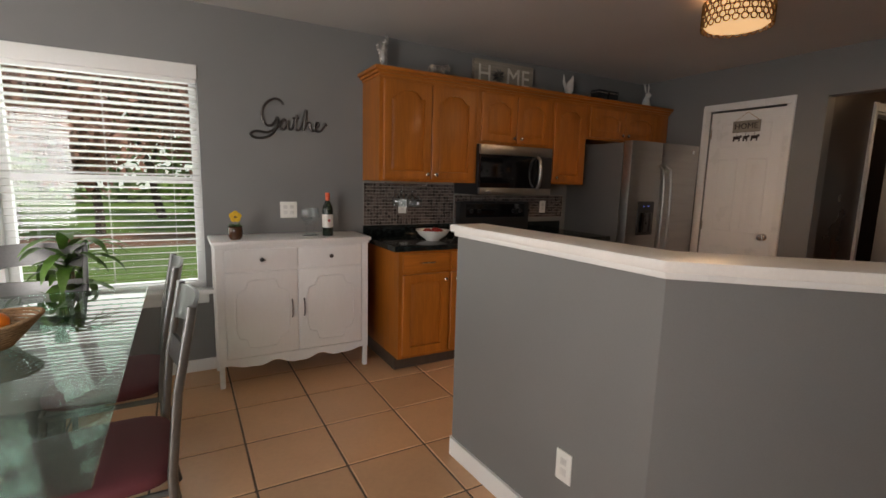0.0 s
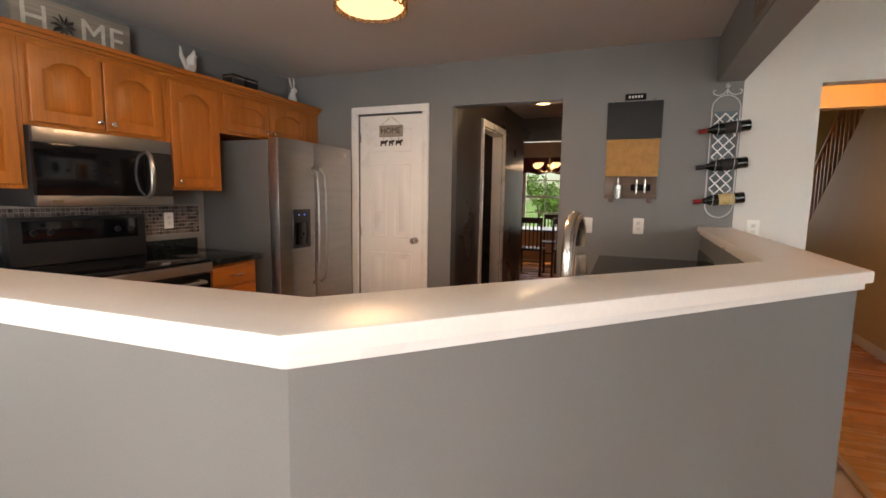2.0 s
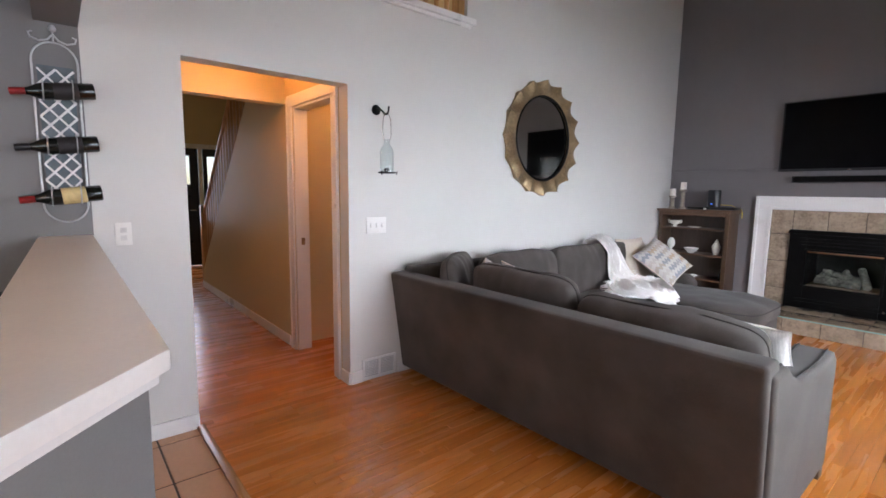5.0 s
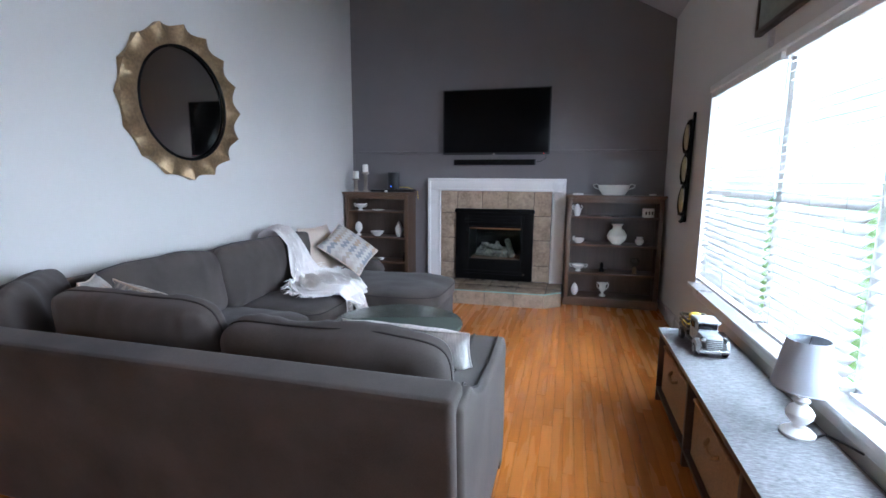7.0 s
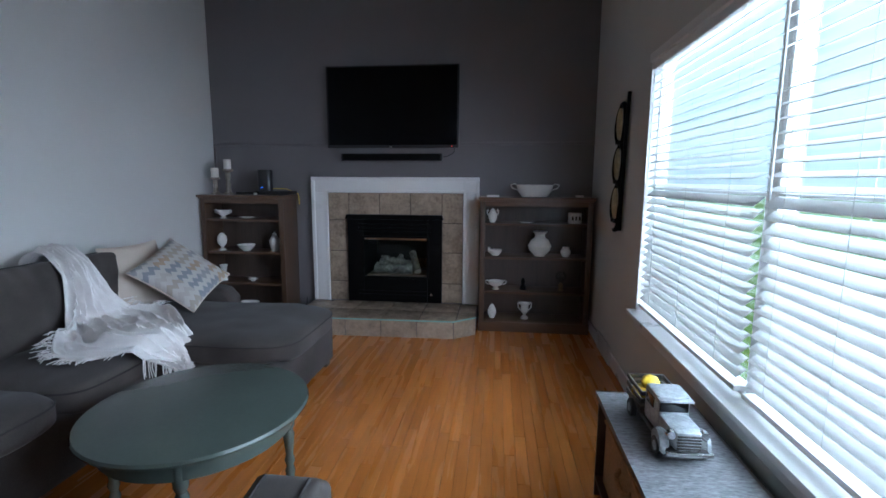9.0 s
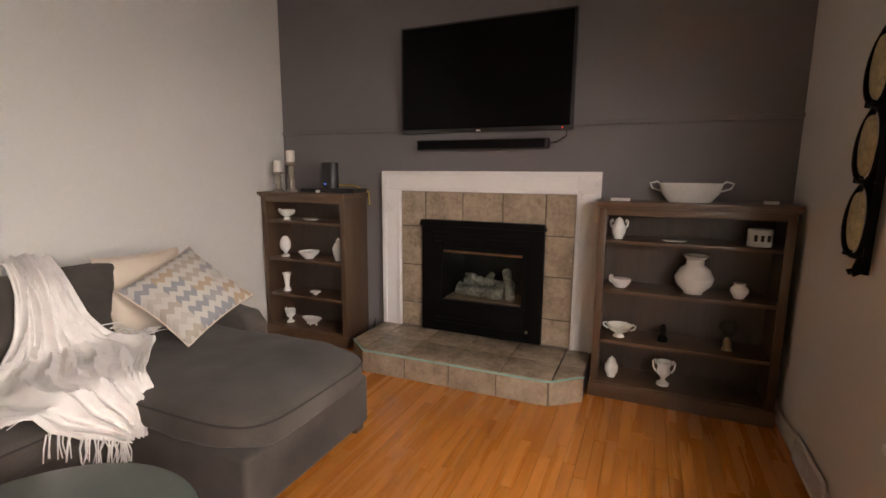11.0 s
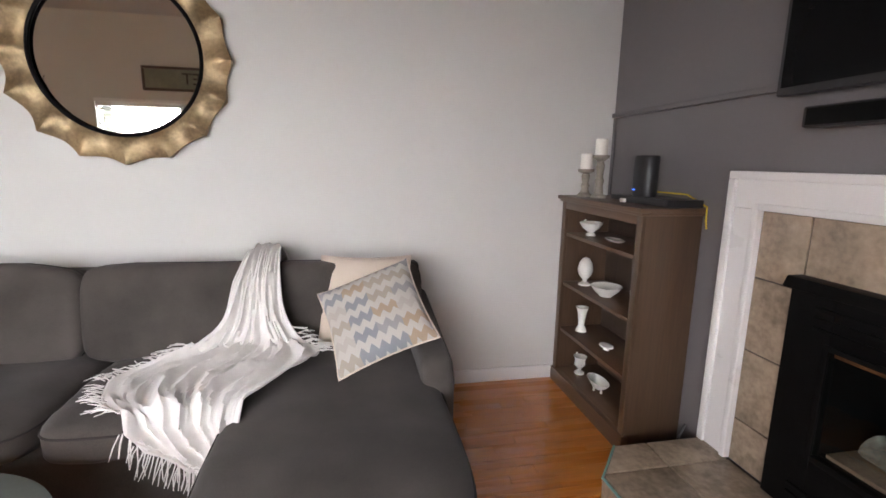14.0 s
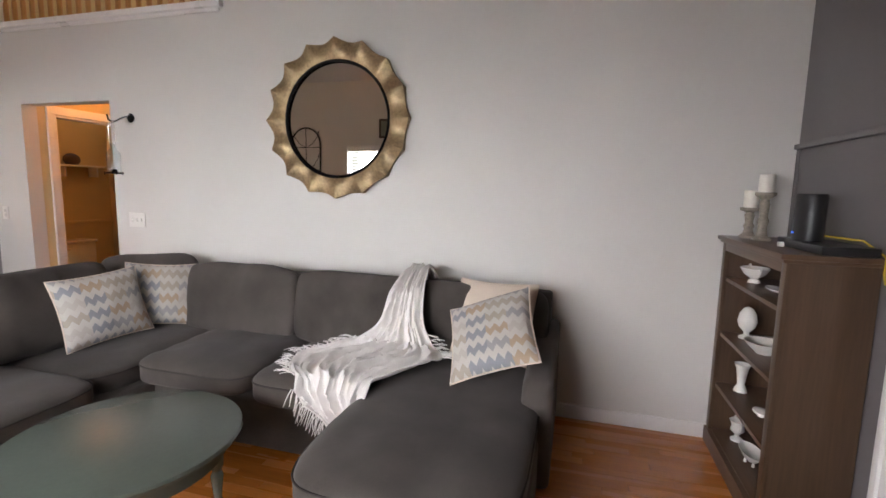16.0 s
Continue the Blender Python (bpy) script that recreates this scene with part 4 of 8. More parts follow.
def back_cushion(sofa, centre, w, h, t, turn, lean, seed, name="back_cushion"):
    """Stuffed cushion standing on its edge."""
    bm = cushion(w, h, t, 0.5, 34, 6.0, 0.016, seed)
    for v in bm.verts:
        v.co.y += 0.02 * noise.noise(Vector((v.co.x * 4, seed, 0))) * (1 if v.co.y > 0 else 0)
    ob = part(name, bm, fabric, sofa, at=pose(*centre, 0, 0, turn) @ pose(0, 0, 0, 90 + lean, 0, 0))
    loop = rim_line(w, h, 6.0, 0.0)
    loop = [(x, y + (0.02 * noise.noise(Vector((x * 4, seed, 0))) if y > 0 else 0), z) for x, y, z in loop]
    seam(ob, loop, closed=True)
    return ob


def sectional():
    s = thing("sectional_sofa", "large charcoal grey upholstered sectional sofa with chaise", "sofa", (0, 0, 0))
    # north run: base, raked back, west arm
    part("base", rounded_panel([(-2.80, 0.045), (-1.86, 0.045), (-1.86, 0.33), (-2.80, 0.33)], 2.32, 4.60), fabric, s)
    part("back_frame", rounded_panel([(-2.02, 0.05), (-1.845, 0.05), (-1.735, 0.79), (-1.87, 0.80), (-1.97, 0.5)], 2.25, 4.645, bevel=0.025), fabric, s)
    arm = part("arm", rounded_panel([(-2.76, 0.045), (-1.85, 0.045), (-1.78, 0.75), (-1.93, 0.76), (-2.02, 0.70), (-2.16, 0.645), (-2.45, 0.63), (-2.70, 0.655), (-2.77, 0.60)], 2.232, 2.40, bevel=0.028), fabric, s)
    line = [(-1.80, 0.754), (-1.93, 0.765), (-2.02, 0.707), (-2.16, 0.652), (-2.45, 0.636), (-2.69, 0.66)]
    for x in (2.262, 2.374):
        seam(arm, [(x, y, z - 0.004) for y, z in line])
    # east run along the wall
    part("base", rounded_panel([(3.68, 0.045), (4.62, 0.045), (4.62, 0.33), (3.68, 0.33)], 1.9, 4.2, axis="y"), fabric, s)
    part("back_frame", rounded_panel([(4.42, 0.05), (4.60, 0.05), (4.635, 0.83), (4.50, 0.84), (4.45, 0.5)], 1.85, 4.93, axis="y", bevel=0.03), fabric, s)
    # chaise
    part("chaise_base", rounded_panel([(3.02, 0.045), (4.62, 0.045), (4.62, 0.31), (3.02, 0.31)], 4.09, 4.93, axis="y", bevel=0.03), fabric, s)
    part("arm", rounded_panel([(3.76, 0.05), (4.60, 0.05), (4.62, 0.66), (3.82, 0.56), (3.75, 0.49)], 4.84, 4.985, axis="y", bevel=0.04), fabric, s)
    seat(s, 2.96, 4.46, -4.925, -4.07, 0.275, 0.485, 3, "chaise_cushion")
    seat(s, 3.63, 4.47, -3.415, -2.66, 0.285, 0.48, 1)
    seat(s, 3.63, 4.47, -4.075, -3.42, 0.285, 0.48, 2)
    seat(s, 3.40, 4.45, -2.72, -1.98, 0.285, 0.478, 5)
    seat(s, 2.40, 3.42, -2.80, -1.98, 0.285, 0.475, 4)
    # loose back cushions
    back_cushion(s, (4.345, -2.86, 0.66), 0.90, 0.48, 0.24, -90, -12, 1)
    back_cushion(s, (4.345, -3.72, 0.66), 0.84, 0.47, 0.24, -90, -12, 2)
    back_cushion(s, (4.36, -4.52, 0.66), 0.80, 0.46, 0.22, -90, -10, 3)
    back_cushion(s, (4.30, -2.12, 0.68), 0.62, 0.50, 0.22, -52, -10, 4)
    back_cushion(s, (3.63, -2.07, 0.69), 0.80, 0.48, 0.24, 180, 14, 6)
    back_cushion(s, (2.77, -2.08, 0.635), 0.88, 0.47, 0.26, 180, 16, 5)
    for x, y in ((3.08, -4.14), (3.08, -4.88), (2.27, -1.92), (2.27, -2.70), (4.5, -4.88)):
        part("foot", box(x - 0.035, x + 0.035, y - 0.035, y + 0.035, 0.0, 0.055, 0.005), brown_back, s, "dark wooden foot")


sectional()


# ---- fireplace ----
def fireplace():
    f = thing("fireplace", "tiled gas fireplace with a white painted surround", "fireplace", (2.816, -6.0, 0))
    q = pose(-2.816, 6.0, 0)
    for x0, x1, z0, z1 in ((3.478, 3.635, 0.165, 1.38), (2.003, 2.150, 0.165, 1.38)):
        part("surround_board", shift(box(x0, x1, -6.163, -6.125, z0, 1.24, 0.004), q), trim_paint, f, "white painted surround board")
    part("surround_board", shift(box(2.003, 3.635, -6.163, -6.125, 1.24, 1.38, 0.004), q), trim_paint, f)
    for x0, x1, z0, z1 in ((3.478, 3.505, 0.165, 1.265), (2.123, 2.150, 0.165, 1.265), (2.150, 3.478, 1.238, 1.265), (3.605, 3.64, 0.165, 1.355), (1.998, 2.03, 0.165, 1.355), (1.998, 3.64, 1.355, 1.388)):
        part("moulding", shift(box(x0, x1, -6.13, -6.112, z0, z1, 0.006), q), trim_paint, f)
    part("grout_bed", shift(wall_along("y", -6.164, -6.144, 2.150, 3.478, 0.165, 1.24, [(2.372, 3.263, 0.187, 0.998)]), q), stone_grout, f)
    cells = [(2.354, 2.660, 0.985, 1.238), (2.660, 2.965, 0.985, 1.238), (2.965, 3.27, 0.985, 1.238)]
    cells += [(2.152, 2.354, a, b) for a, b in ((0.167, 0.36), (0.36, 0.665), (0.665, 0.95), (0.95, 1.238))]
    cells += [(3.27, 3.476, a, b) for a, b in ((0.167, 0.36), (0.36, 0.665), (0.665, 0.97), (0.97, 1.238))]
    for a, b, c, d in cells:
        part("tile", shift(box(a + 0.003, b - 0.003, -6.146, -6.137, c + 0.003, d - 0.003, 0.003), q), stone_tile, f)
    # raised hearth with clipped corners
    outline = [(2.003, -6.16), (2.003, -5.72), (2.185, -5.575), (3.455, -5.545), (3.64, -5.70), (3.64, -6.16)]
    part("hearth_base", shift(prism(outline, 0.0, 0.15), q), stone_grout, f)
    xs, ys = [2.003, 2.165, 2.49, 2.815, 3.14, 3.47, 3.64], [-6.135, -5.85, -5.56]

    def clip(poly, keep):
        out = []
        for p, r in zip(poly, poly[1:] + poly[:1]):
            a, b = keep(p), keep(r)
            if a >= 0:
                out.append(p)
            if a * b < 0:
                k = a / (a - b)
                out.append((p[0] + k * (r[0] - p[0]), p[1] + k * (r[1] - p[1])))
        return out

    def side(p0, p1):
        return lambda p: (p1[0] - p0[0]) * (p[1] - p0[1]) - (p1[1] - p0[1]) * (p[0] - p0[0])

    for a, b in zip(xs, xs[1:]):
        for c, d in zip(ys, ys[1:]):
            poly = [(a + 0.004, c + 0.004), (b - 0.004, c + 0.004), (b - 0.004, d - 0.004 if d < -5.7 else d + 0.012), (a + 0.004, d - 0.004 if d < -5.7 else d + 0.012)]
            for p0, p1 in (((2.185, -5.578), (2.003, -5.723)), ((3.455, -5.548), (2.185, -5.578)), ((3.64, -5.703), (3.455, -5.548))):
                poly = clip(poly, side(p0, p1)) if len(poly) > 2 else poly
            if len(poly) > 2:
                part("tile", shift(prism(poly, 0.15, 0.164, bevel=0.003), q), stone_tile, f)
    for (ax, ay), (bx, by), n in (((2.185, -5.575), (3.455, -5.545), 4), ((2.003, -5.72), (2.185, -5.575), 1), ((3.455, -5.545), (3.64, -5.70), 1)):
        for i in range(n):
            p, r = Vector((ax + (bx - ax) * i / n, ay + (by - ay) * i / n, 0)), Vector((ax + (bx - ax) * (i + 1) / n, ay + (by - ay) * (i + 1) / n, 0))
            d = (r - p).normalized()
            o = Vector((-d.y, d.x, 0)) * 0.009
            p, r = p + d * 0.003, r - d * 0.003
            part("tile", shift(prism([(p.x, p.y), (r.x, r.y), (r.x + o.x, r.y + o.y), (p.x + o.x, p.y + o.y)], 0.003, 0.15), q), stone_tile, f)
    edge = [Vector((x, y, 0.156)) for x, y in ((1.997, -5.725), (2.183, -5.566), (3.457, -5.536), (3.647, -5.70))]
    part("edge_strip", shift(tube(edge, 0.006, seg=6), q), material("teal_edge_strip", (0.2, 0.42, 0.36), 0.4), f, "teal edge strip along the hearth")


def firebox():
    g = thing("gas_insert", "black gas fireplace insert with ceramic logs", "fireplace insert", (2.816, -6.1, 0.165))
    q = pose(-2.816, 6.1, -0.165)
    for x0, x1, z0, z1 in ((2.352, 2.49, 0.17, 1.005), (3.12, 3.281, 0.17, 1.005), (2.49, 3.12, 0.81, 1.005), (2.49, 3.12, 0.17, 0.42)):
        part("face_plate", shift(box(x0, x1, -6.145, -6.105, z0, z1, 0.004), q), iron, g)
    for x0, x1, z0, z1 in ((2.475, 2.497, 0.405, 0.825), (3.113, 3.135, 0.405, 0.825), (2.497, 3.113, 0.405, 0.427), (2.497, 3.113, 0.806, 0.825)):
        part("glass_frame", shift(box(x0, x1, -6.108, -6.097, z0, z1, 0.003), q), iron, g)
    part("hood", shift(panel_prism([(2.335, 0.985), (3.295, 0.985), (3.28, 1.03), (2.35, 1.03)], -6.14, -6.075, bevel=0.006), q), iron, g)
    for z in (0.86, 0.895, 0.93, 0.235, 0.27):
        part("louvre", shift(box(2.46, 3.18, -6.108, -6.098, z, z + 0.012, 0.002), q), iron, g)
    inner = bmesh.new()
    for b in ((2.46, 2.49, -6.60, -6.145, 0.38, 0.84), (3.12, 3.15, -6.60, -6.145, 0.38, 0.84), (2.49, 3.12, -6.63, -6.60, 0.38, 0.84), (2.49, 3.12, -6.60, -6.145, 0.81, 0.84), (2.49, 3.12, -6.60, -6.145, 0.38, 0.42)):
        box(*b, bm=inner)
    part("firebox_lining", shift(inner, q), iron, g)
    part("log_tray", shift(box(2.51, 3.10, -6.42, -6.15, 0.42, 0.435, 0.003), q), brick_tan, g)
    part("frame_trim", shift(box(2.50, 3.11, -6.135, -6.122, 0.785, 0.80, 0.002), q), copper, g)
    pane = part("glass_front", shift(box(2.49, 3.12, -6.118, -6.114, 0.42, 0.81), q), window_glass, g)
    pane.visible_shadow = False
    rng = random.Random(3)
    for (ax, ay, az), (bx, by, bz), r in (((2.66, -6.23, 0.475), (3.04, -6.26, 0.485), 0.048), ((2.62, -6.36, 0.50), (3.02, -6.37, 0.50), 0.05), ((2.74, -6.26, 0.545), (2.99, -6.31, 0.575), 0.03),
                                          ((2.60, -6.20, 0.465), (2.68, -6.36, 0.62), 0.036), ((2.84, -6.24, 0.53), (2.80, -6.38, 0.59), 0.026)):
        pts = [Vector((ax, ay, az)).lerp(Vector((bx, by, bz)), i / 8) + Vector((0, rng.uniform(-0.008, 0.008), rng.uniform(-0.008, 0.008))) for i in range(9)]
        part("ceramic_log", shift(tube(pts, [r * rng.uniform(0.82, 1.12) for _ in pts], seg=10), q), log_mat, g, "pale charred ceramic log")
    part("control_button", shift(lathe([(0, 0), (0.012, 0), (0.011, 0.012), (0, 0.012)], seg=14), q @ pose(2.45, -6.105, 0.255, -90)), chrome, g)


brick_tan = material("tan_ember_bed", (0.17, 0.115, 0.075), 0.9, dark=0.6, scale=20, grain=90, bump=0.5)
copper = material("copper_trim", (0.4, 0.17, 0.08), 0.35, 0.8)
log_mat = material("charred_ceramic_log", (0.19, 0.175, 0.145), 0.9, dark=0.05, scale=8, grain=40, bump=0.5, depth=0.006)
fireplace()
firebox()


# ---- shelves ----
def bookcase(x0, x1, label, levels, depth=(-6.158, -5.862)):
    y0, y1 = depth
    cx = (x0 + x1) / 2
    b = thing("bookcase", label, "bookcase", (cx, -6.0, 0), group="bookcases by the fireplace")
    q = pose(-cx, 6.0, 0)
    for a in (x0 + 0.012, x1 - 0.037):
        part("side_panel", shift(box(a, a + 0.025, y0, y1, 0, 1.18, 0.002), q), brown_wood, b)
    for a, c in ((x0 + 0.008, x0 + 0.052), (x1 - 0.052, x1 - 0.008)):
        part("front_stile", shift(box(a, c, y1, y1 + 0.018, 0.09, 1.18, 0.003), q), brown_wood, b)
    part("back_board", shift(box(x0 + 0.037, x1 - 0.037, y0, y0 + 0.008, 0.05, 1.18), q), brown_back, b)
    part("top_rail", shift(box(x0 + 0.052, x1 - 0.052, y1, y1 + 0.018, 1.135, 1.18, 0.003), q), brown_wood_flat, b)
    part("top", shift(box(x0 - 0.012, x1 + 0.012, y0, y1 + 0.045, 1.192, 1.215, 0.006), q), brown_wood_flat, b)
    part("cornice", shift(box(x0 - 0.002, x1 + 0.002, y0, y1 + 0.032, 1.178, 1.193, 0.005), q), brown_wood_flat, b)
    part("plinth", shift(box(x0, x1, y1 - 0.01, y1 + 0.028, 0, 0.09, 0.005), q), brown_wood_flat, b)
    for z in levels:
        part("shelf", shift(box(x0 + 0.037, x1 - 0.037, y0 + 0.008, y1 + 0.002, z - 0.02, z, 0.002), q), brown_wood_flat, b)
    return b


bookcase(3.80, 4.635, "walnut-stained open bookcase holding white porcelain", (0.095, 0.372, 0.672, 0.985))
bookcase(1.0, 1.985, "dark walnut-stained open bookcase with white porcelain", (0.095, 0.367, 0.682, 0.985))


def television():
    t = thing("television", "large flat black television on the wall above the fireplace", "television", (2.822, -6.1, 2.03))
    part("screen_body", box(-0.625, 0.625, -0.04, 0.01, -0.372, 0.372, 0.006), black_plastic, t)
    part("screen", box(-0.608, 0.608, 0.010, 0.0125, -0.345, 0.358, 0.001), screen_black, t, "dark switched-off screen")
    part("wall_mount", box(-0.2, 0.2, -0.062, -0.04, -0.15, 0.15), iron, t)
    part("standby_light", box(-0.565, -0.557, 0.011, 0.0135, -0.361, -0.355), glow("red_standby", (1.0, 0.05, 0.03), 2.0), t, "red standby light")
    part("badge", box(0.0, 0.03, 0.0105, 0.0125, -0.366, -0.356), chrome, t)
    s = thing("soundbar", "slim black soundbar under the television", "soundbar", (2.83, -6.105, 1.573))
    part("body", box(-0.482, 0.482, -0.04, 0.035, -0.036, 0.036, 0.01), black_plastic, s)
    part("grille", box(-0.465, 0.465, 0.035, 0.039, -0.028, 0.028, 0.001), iron, s, "black cloth grille")
    part("bracket", box(-0.3, 0.3, -0.057, -0.04, -0.02, 0.02), iron, s)
    solo("television_cable", tube([(2.24, -6.12, 1.66), (2.24, -6.13, 1.62), (2.30, -6.14, 1.585), (2.36, -6.13, 1.575)], 0.004, seg=6), black_plastic, "black cable hanging below the television", "cable")


television()


# ---- coffee table, bench ----
def coffee_table():
    t = thing("coffee_table", "round sage green painted coffee table with turned legs", "coffee table", (3.02, -3.385, 0))
    part("top", lathe([(0, 0.425), (0.405, 0.425), (0.422, 0.432), (0.425, 0.442), (0.42, 0.452), (0.41, 0.455), (0, 0.455)], seg=64), sage_paint, t)
    part("apron", lathe([(0.34, 0.345), (0.36, 0.345), (0.36, 0.425), (0.34, 0.425), (0.34, 0.345)], seg=48), sage_paint, t)
    leg = [(0, 0), (0.012, 0), (0.016, 0.02), (0.014, 0.05), (0.022, 0.10), (0.015, 0.125), (0.023, 0.15), (0.016, 0.175), (0.02, 0.22), (0.025, 0.27), (0.017, 0.29), (0.026, 0.31), (0.028, 0.345), (0.028, 0.425), (0, 0.425)]
    for a in (22, 112, 202, 292):
        part("leg", lathe(leg, (0.335 * math.cos(radians(a)), 0.335 * math.sin(radians(a)), 0), 16), sage_paint, t, "turned sage green leg")


coffee_table()


def window_bench():
    b = thing("window_bench", "dark wooden storage bench under the window", "bench", (1.2, -2.55, 0))
    q = pose(-1.2, 2.55, 0)
    x0, x1, y0, y1 = 1.03, 1.385, -3.655, -1.50
    part("top", shift(box(x0, x1 + 0.012, y0 - 0.01, y1 + 0.01, 0.448, 0.475, 0.004), q), dark_bench, b)
    part("bottom_shelf", shift(box(x0 + 0.01, x1, y0, y1, 0.075, 0.095, 0.002), q), dark_bench, b)
    part("back_board", shift(box(x0, x0 + 0.012, y0, y1, 0.095, 0.448), q), dark_bench, b)
    for y in (y0, (2 * y0 + y1) / 3, (y0 + 2 * y1) / 3, y1):
        part("upright", shift(box(x0 + 0.012, x1, y - 0.014 if y > y0 else y, y + 0.014 if y < y1 else y, 0.0, 0.448, 0.003), q), dark_bench, b)
    for i in range(3):
        a, c = y0 + (y1 - y0) * i / 3 + 0.05, y0 + (y1 - y0) * (i + 1) / 3 - 0.05
        k = thing("storage_basket", "tan woven fabric basket in the bench", "basket", ((x0 + x1) / 2, (a + c) / 2, 0.096), group="bench baskets")
        w, d, h = x1 - x0 - 0.05, c - a, 0.27
        bm = bmesh.new()
        for s in ((-w / 2, w / 2, -d / 2, d / 2, 0, 0.008), (-w / 2, -w / 2 + 0.01, -d / 2, d / 2, 0.008, h), (w / 2 - 0.01, w / 2, -d / 2, d / 2, 0.008, h), (-w / 2, w / 2, -d / 2, -d / 2 + 0.01, 0.008, h), (-w / 2, w / 2, d / 2 - 0.01, d / 2, 0.008, h)):
            box(*s, bm=bm)
        part("body", bm, basket_mat, k)
        part("rim", tube([(w / 2, -d / 2, h), (w / 2, d / 2, h), (-w / 2, d / 2, h), (-w / 2, -d / 2, h)], 0.009, closed=True), basket_mat, k)
        part("handle", tube([(w / 2, -0.07, h - 0.06), (w / 2 + 0.02, -0.05, h - 0.075), (w / 2 + 0.025, 0, h - 0.085), (w / 2 + 0.02, 0.05, h - 0.075), (w / 2, 0.07, h - 0.06)], 0.009), basket_mat, k, "rope handle")
    r = box(1.05, 1.40, y0 + 0.02, y1 + 0.02, 0.4755, 0.4800, 0.001)
    run = thing("table_runner", "grey and white woven runner along the bench", "runner", (1.2, -2.55, 0.4755))
    part("cloth", shift(r, pose(-1.2, 2.55, -0.4755)), runner_mat, run)
    for y in (y0 + 0.02, y1 + 0.02):
        part("hem", shift(tube([(1.05, y, 0.4785), (1.40, y, 0.4785)], 0.003, seg=6), pose(-1.2, 2.55, -0.4755)), runner_mat, run)


dark_bench = wood("dark_bench_wood", (0.055, 0.03, 0.02), 0.6, "y", 0.4)
basket_mat = material("tan_woven_basket", (0.36, 0.22, 0.11), 0.85, dark=0.6, scale=60, grain=160, bump=0.6, stretch=(1, 1, 3), depth=0.004)
runner_mat = material("grey_woven_runner", (0.22, 0.22, 0.23), 0.95, dark=0.45, scale=150, grain=260, bump=0.6, stretch=(0.25, 1, 1), depth=0.003)
window_bench()
# ---- dining corner ----
def sideboard():
    s = thing("sideboard", "white painted two-door sideboard with a scalloped apron", "sideboard", (0.915, 3.55, 0))
    q = pose(-0.915, -3.55, 0)
    x0, x1, y0, y1 = 0.425, 1.405, 3.375, 3.745
    part("top", shift(box(x0 - 0.02, x1 + 0.02, y0 - 0.02, y1 + 0.01, 0.925, 0.95, 0.006), q), white_lacquer, s)
    part("cornice", shift(box(x0 - 0.008, x1 + 0.008, y0 - 0.008, y1, 0.91, 0.926, 0.004), q), white_lacquer, s)
    part("body", shift(box(x0 + 0.03, x1 - 0.03, y0 + 0.008, y1, 0.155, 0.912, 0.002), q), white_lacquer, s)
    for x in (x0, x1 - 0.045):
        for y in (y0, y1 - 0.045):
            leg = bmesh.new()
            prism([(x, y), (x + 0.045, y), (x + 0.045, y + 0.045), (x, y + 0.045)], 0.15, 0.912, bm=leg)
            cx = x + 0.0225 + (-0.006 if x < 0.9 else 0.006)
            box(cx - 0.016, cx + 0.016, y + 0.004, y + 0.036, 0.0, 0.152, 0.006, leg)
            part("leg", shift(leg, q), white_lacquer, s)
    wave = [(x0 + 0.045 + (x1 - x0 - 0.09) * i / 40, 0.155 - 0.035 * (0.5 + 0.5 * math.cos(2 * math.pi * 3 * (i / 40 - 0.5))) * (0.4 + 0.6 * math.cos(math.pi * (i / 40 - 0.5))) - 0.012 * abs(math.sin(math.pi * 6 * i / 40))) for i in range(41)]
    part("scalloped_apron", shift(panel_prism(wave + [(x1 - 0.045, 0.19), (x0 + 0.045, 0.19)], y0 - 0.002, y0 + 0.012), q), white_lacquer, s)
    mid = (x0 + x1) / 2
    for a, b in ((x0 + 0.05, mid - 0.004), (mid + 0.004, x1 - 0.05)):
        d = part("drawer_front", shift(box(a, b, y0 - 0.006, y0 + 0.01, 0.765, 0.895, 0.003), q), white_lacquer, s)
        part("knob", shift(lathe([(0, 0), (0.006, 0), (0.006, 0.012), (0.014, 0.018), (0.012, 0.028), (0, 0.03)], seg=16), q @ pose((a + b) / 2, y0 - 0.006, 0.83, 90)), dark_pewter, d, "dark pewter knob")
        door = part("door", shift(box(a, b, y0 - 0.006, y0 + 0.01, 0.195, 0.75, 0.003), q), white_lacquer, s)
        inner = -1 if a < mid - 0.1 else 1
        hx = b - 0.035 if a < mid - 0.1 else a + 0.035
        part("bow_handle", shift(tube([(hx, y0 - 0.006, 0.43), (hx, y0 - 0.022, 0.45), (hx, y0 - 0.026, 0.49), (hx, y0 - 0.022, 0.53), (hx, y0 - 0.006, 0.55)], 0.0045), q), dark_pewter, door, "dark pewter bow handle")
        w, e = (b - a), 0.055
        cx, cz = (a + b) / 2, 0.4725
        pts = []
        for sx, sz in ((1, 1), (-1, 1), (-1, -1), (1, -1)):
            run = [(0.5 * w - e, 0.10), (0.5 * w - e - 0.015, 0.15), (0.5 * w - e - 0.06, 0.165), (0.5 * w - e - 0.075, 0.215), (0.5 * w - e - 0.11, 0.225)]
            run = [(cx + sx * u, y0 - 0.006, cz + sz * v) for u, v in run]
            pts += run if sx * sz > 0 else run[::-1]
        part("panel_bead", shift(tube(pts, 0.0055, seg=6, closed=True), q), white_lacquer, door, "raised scrolled bead")


dark_pewter = material("dark_pewter", (0.1, 0.095, 0.09), 0.35, 0.9)
sideboard()


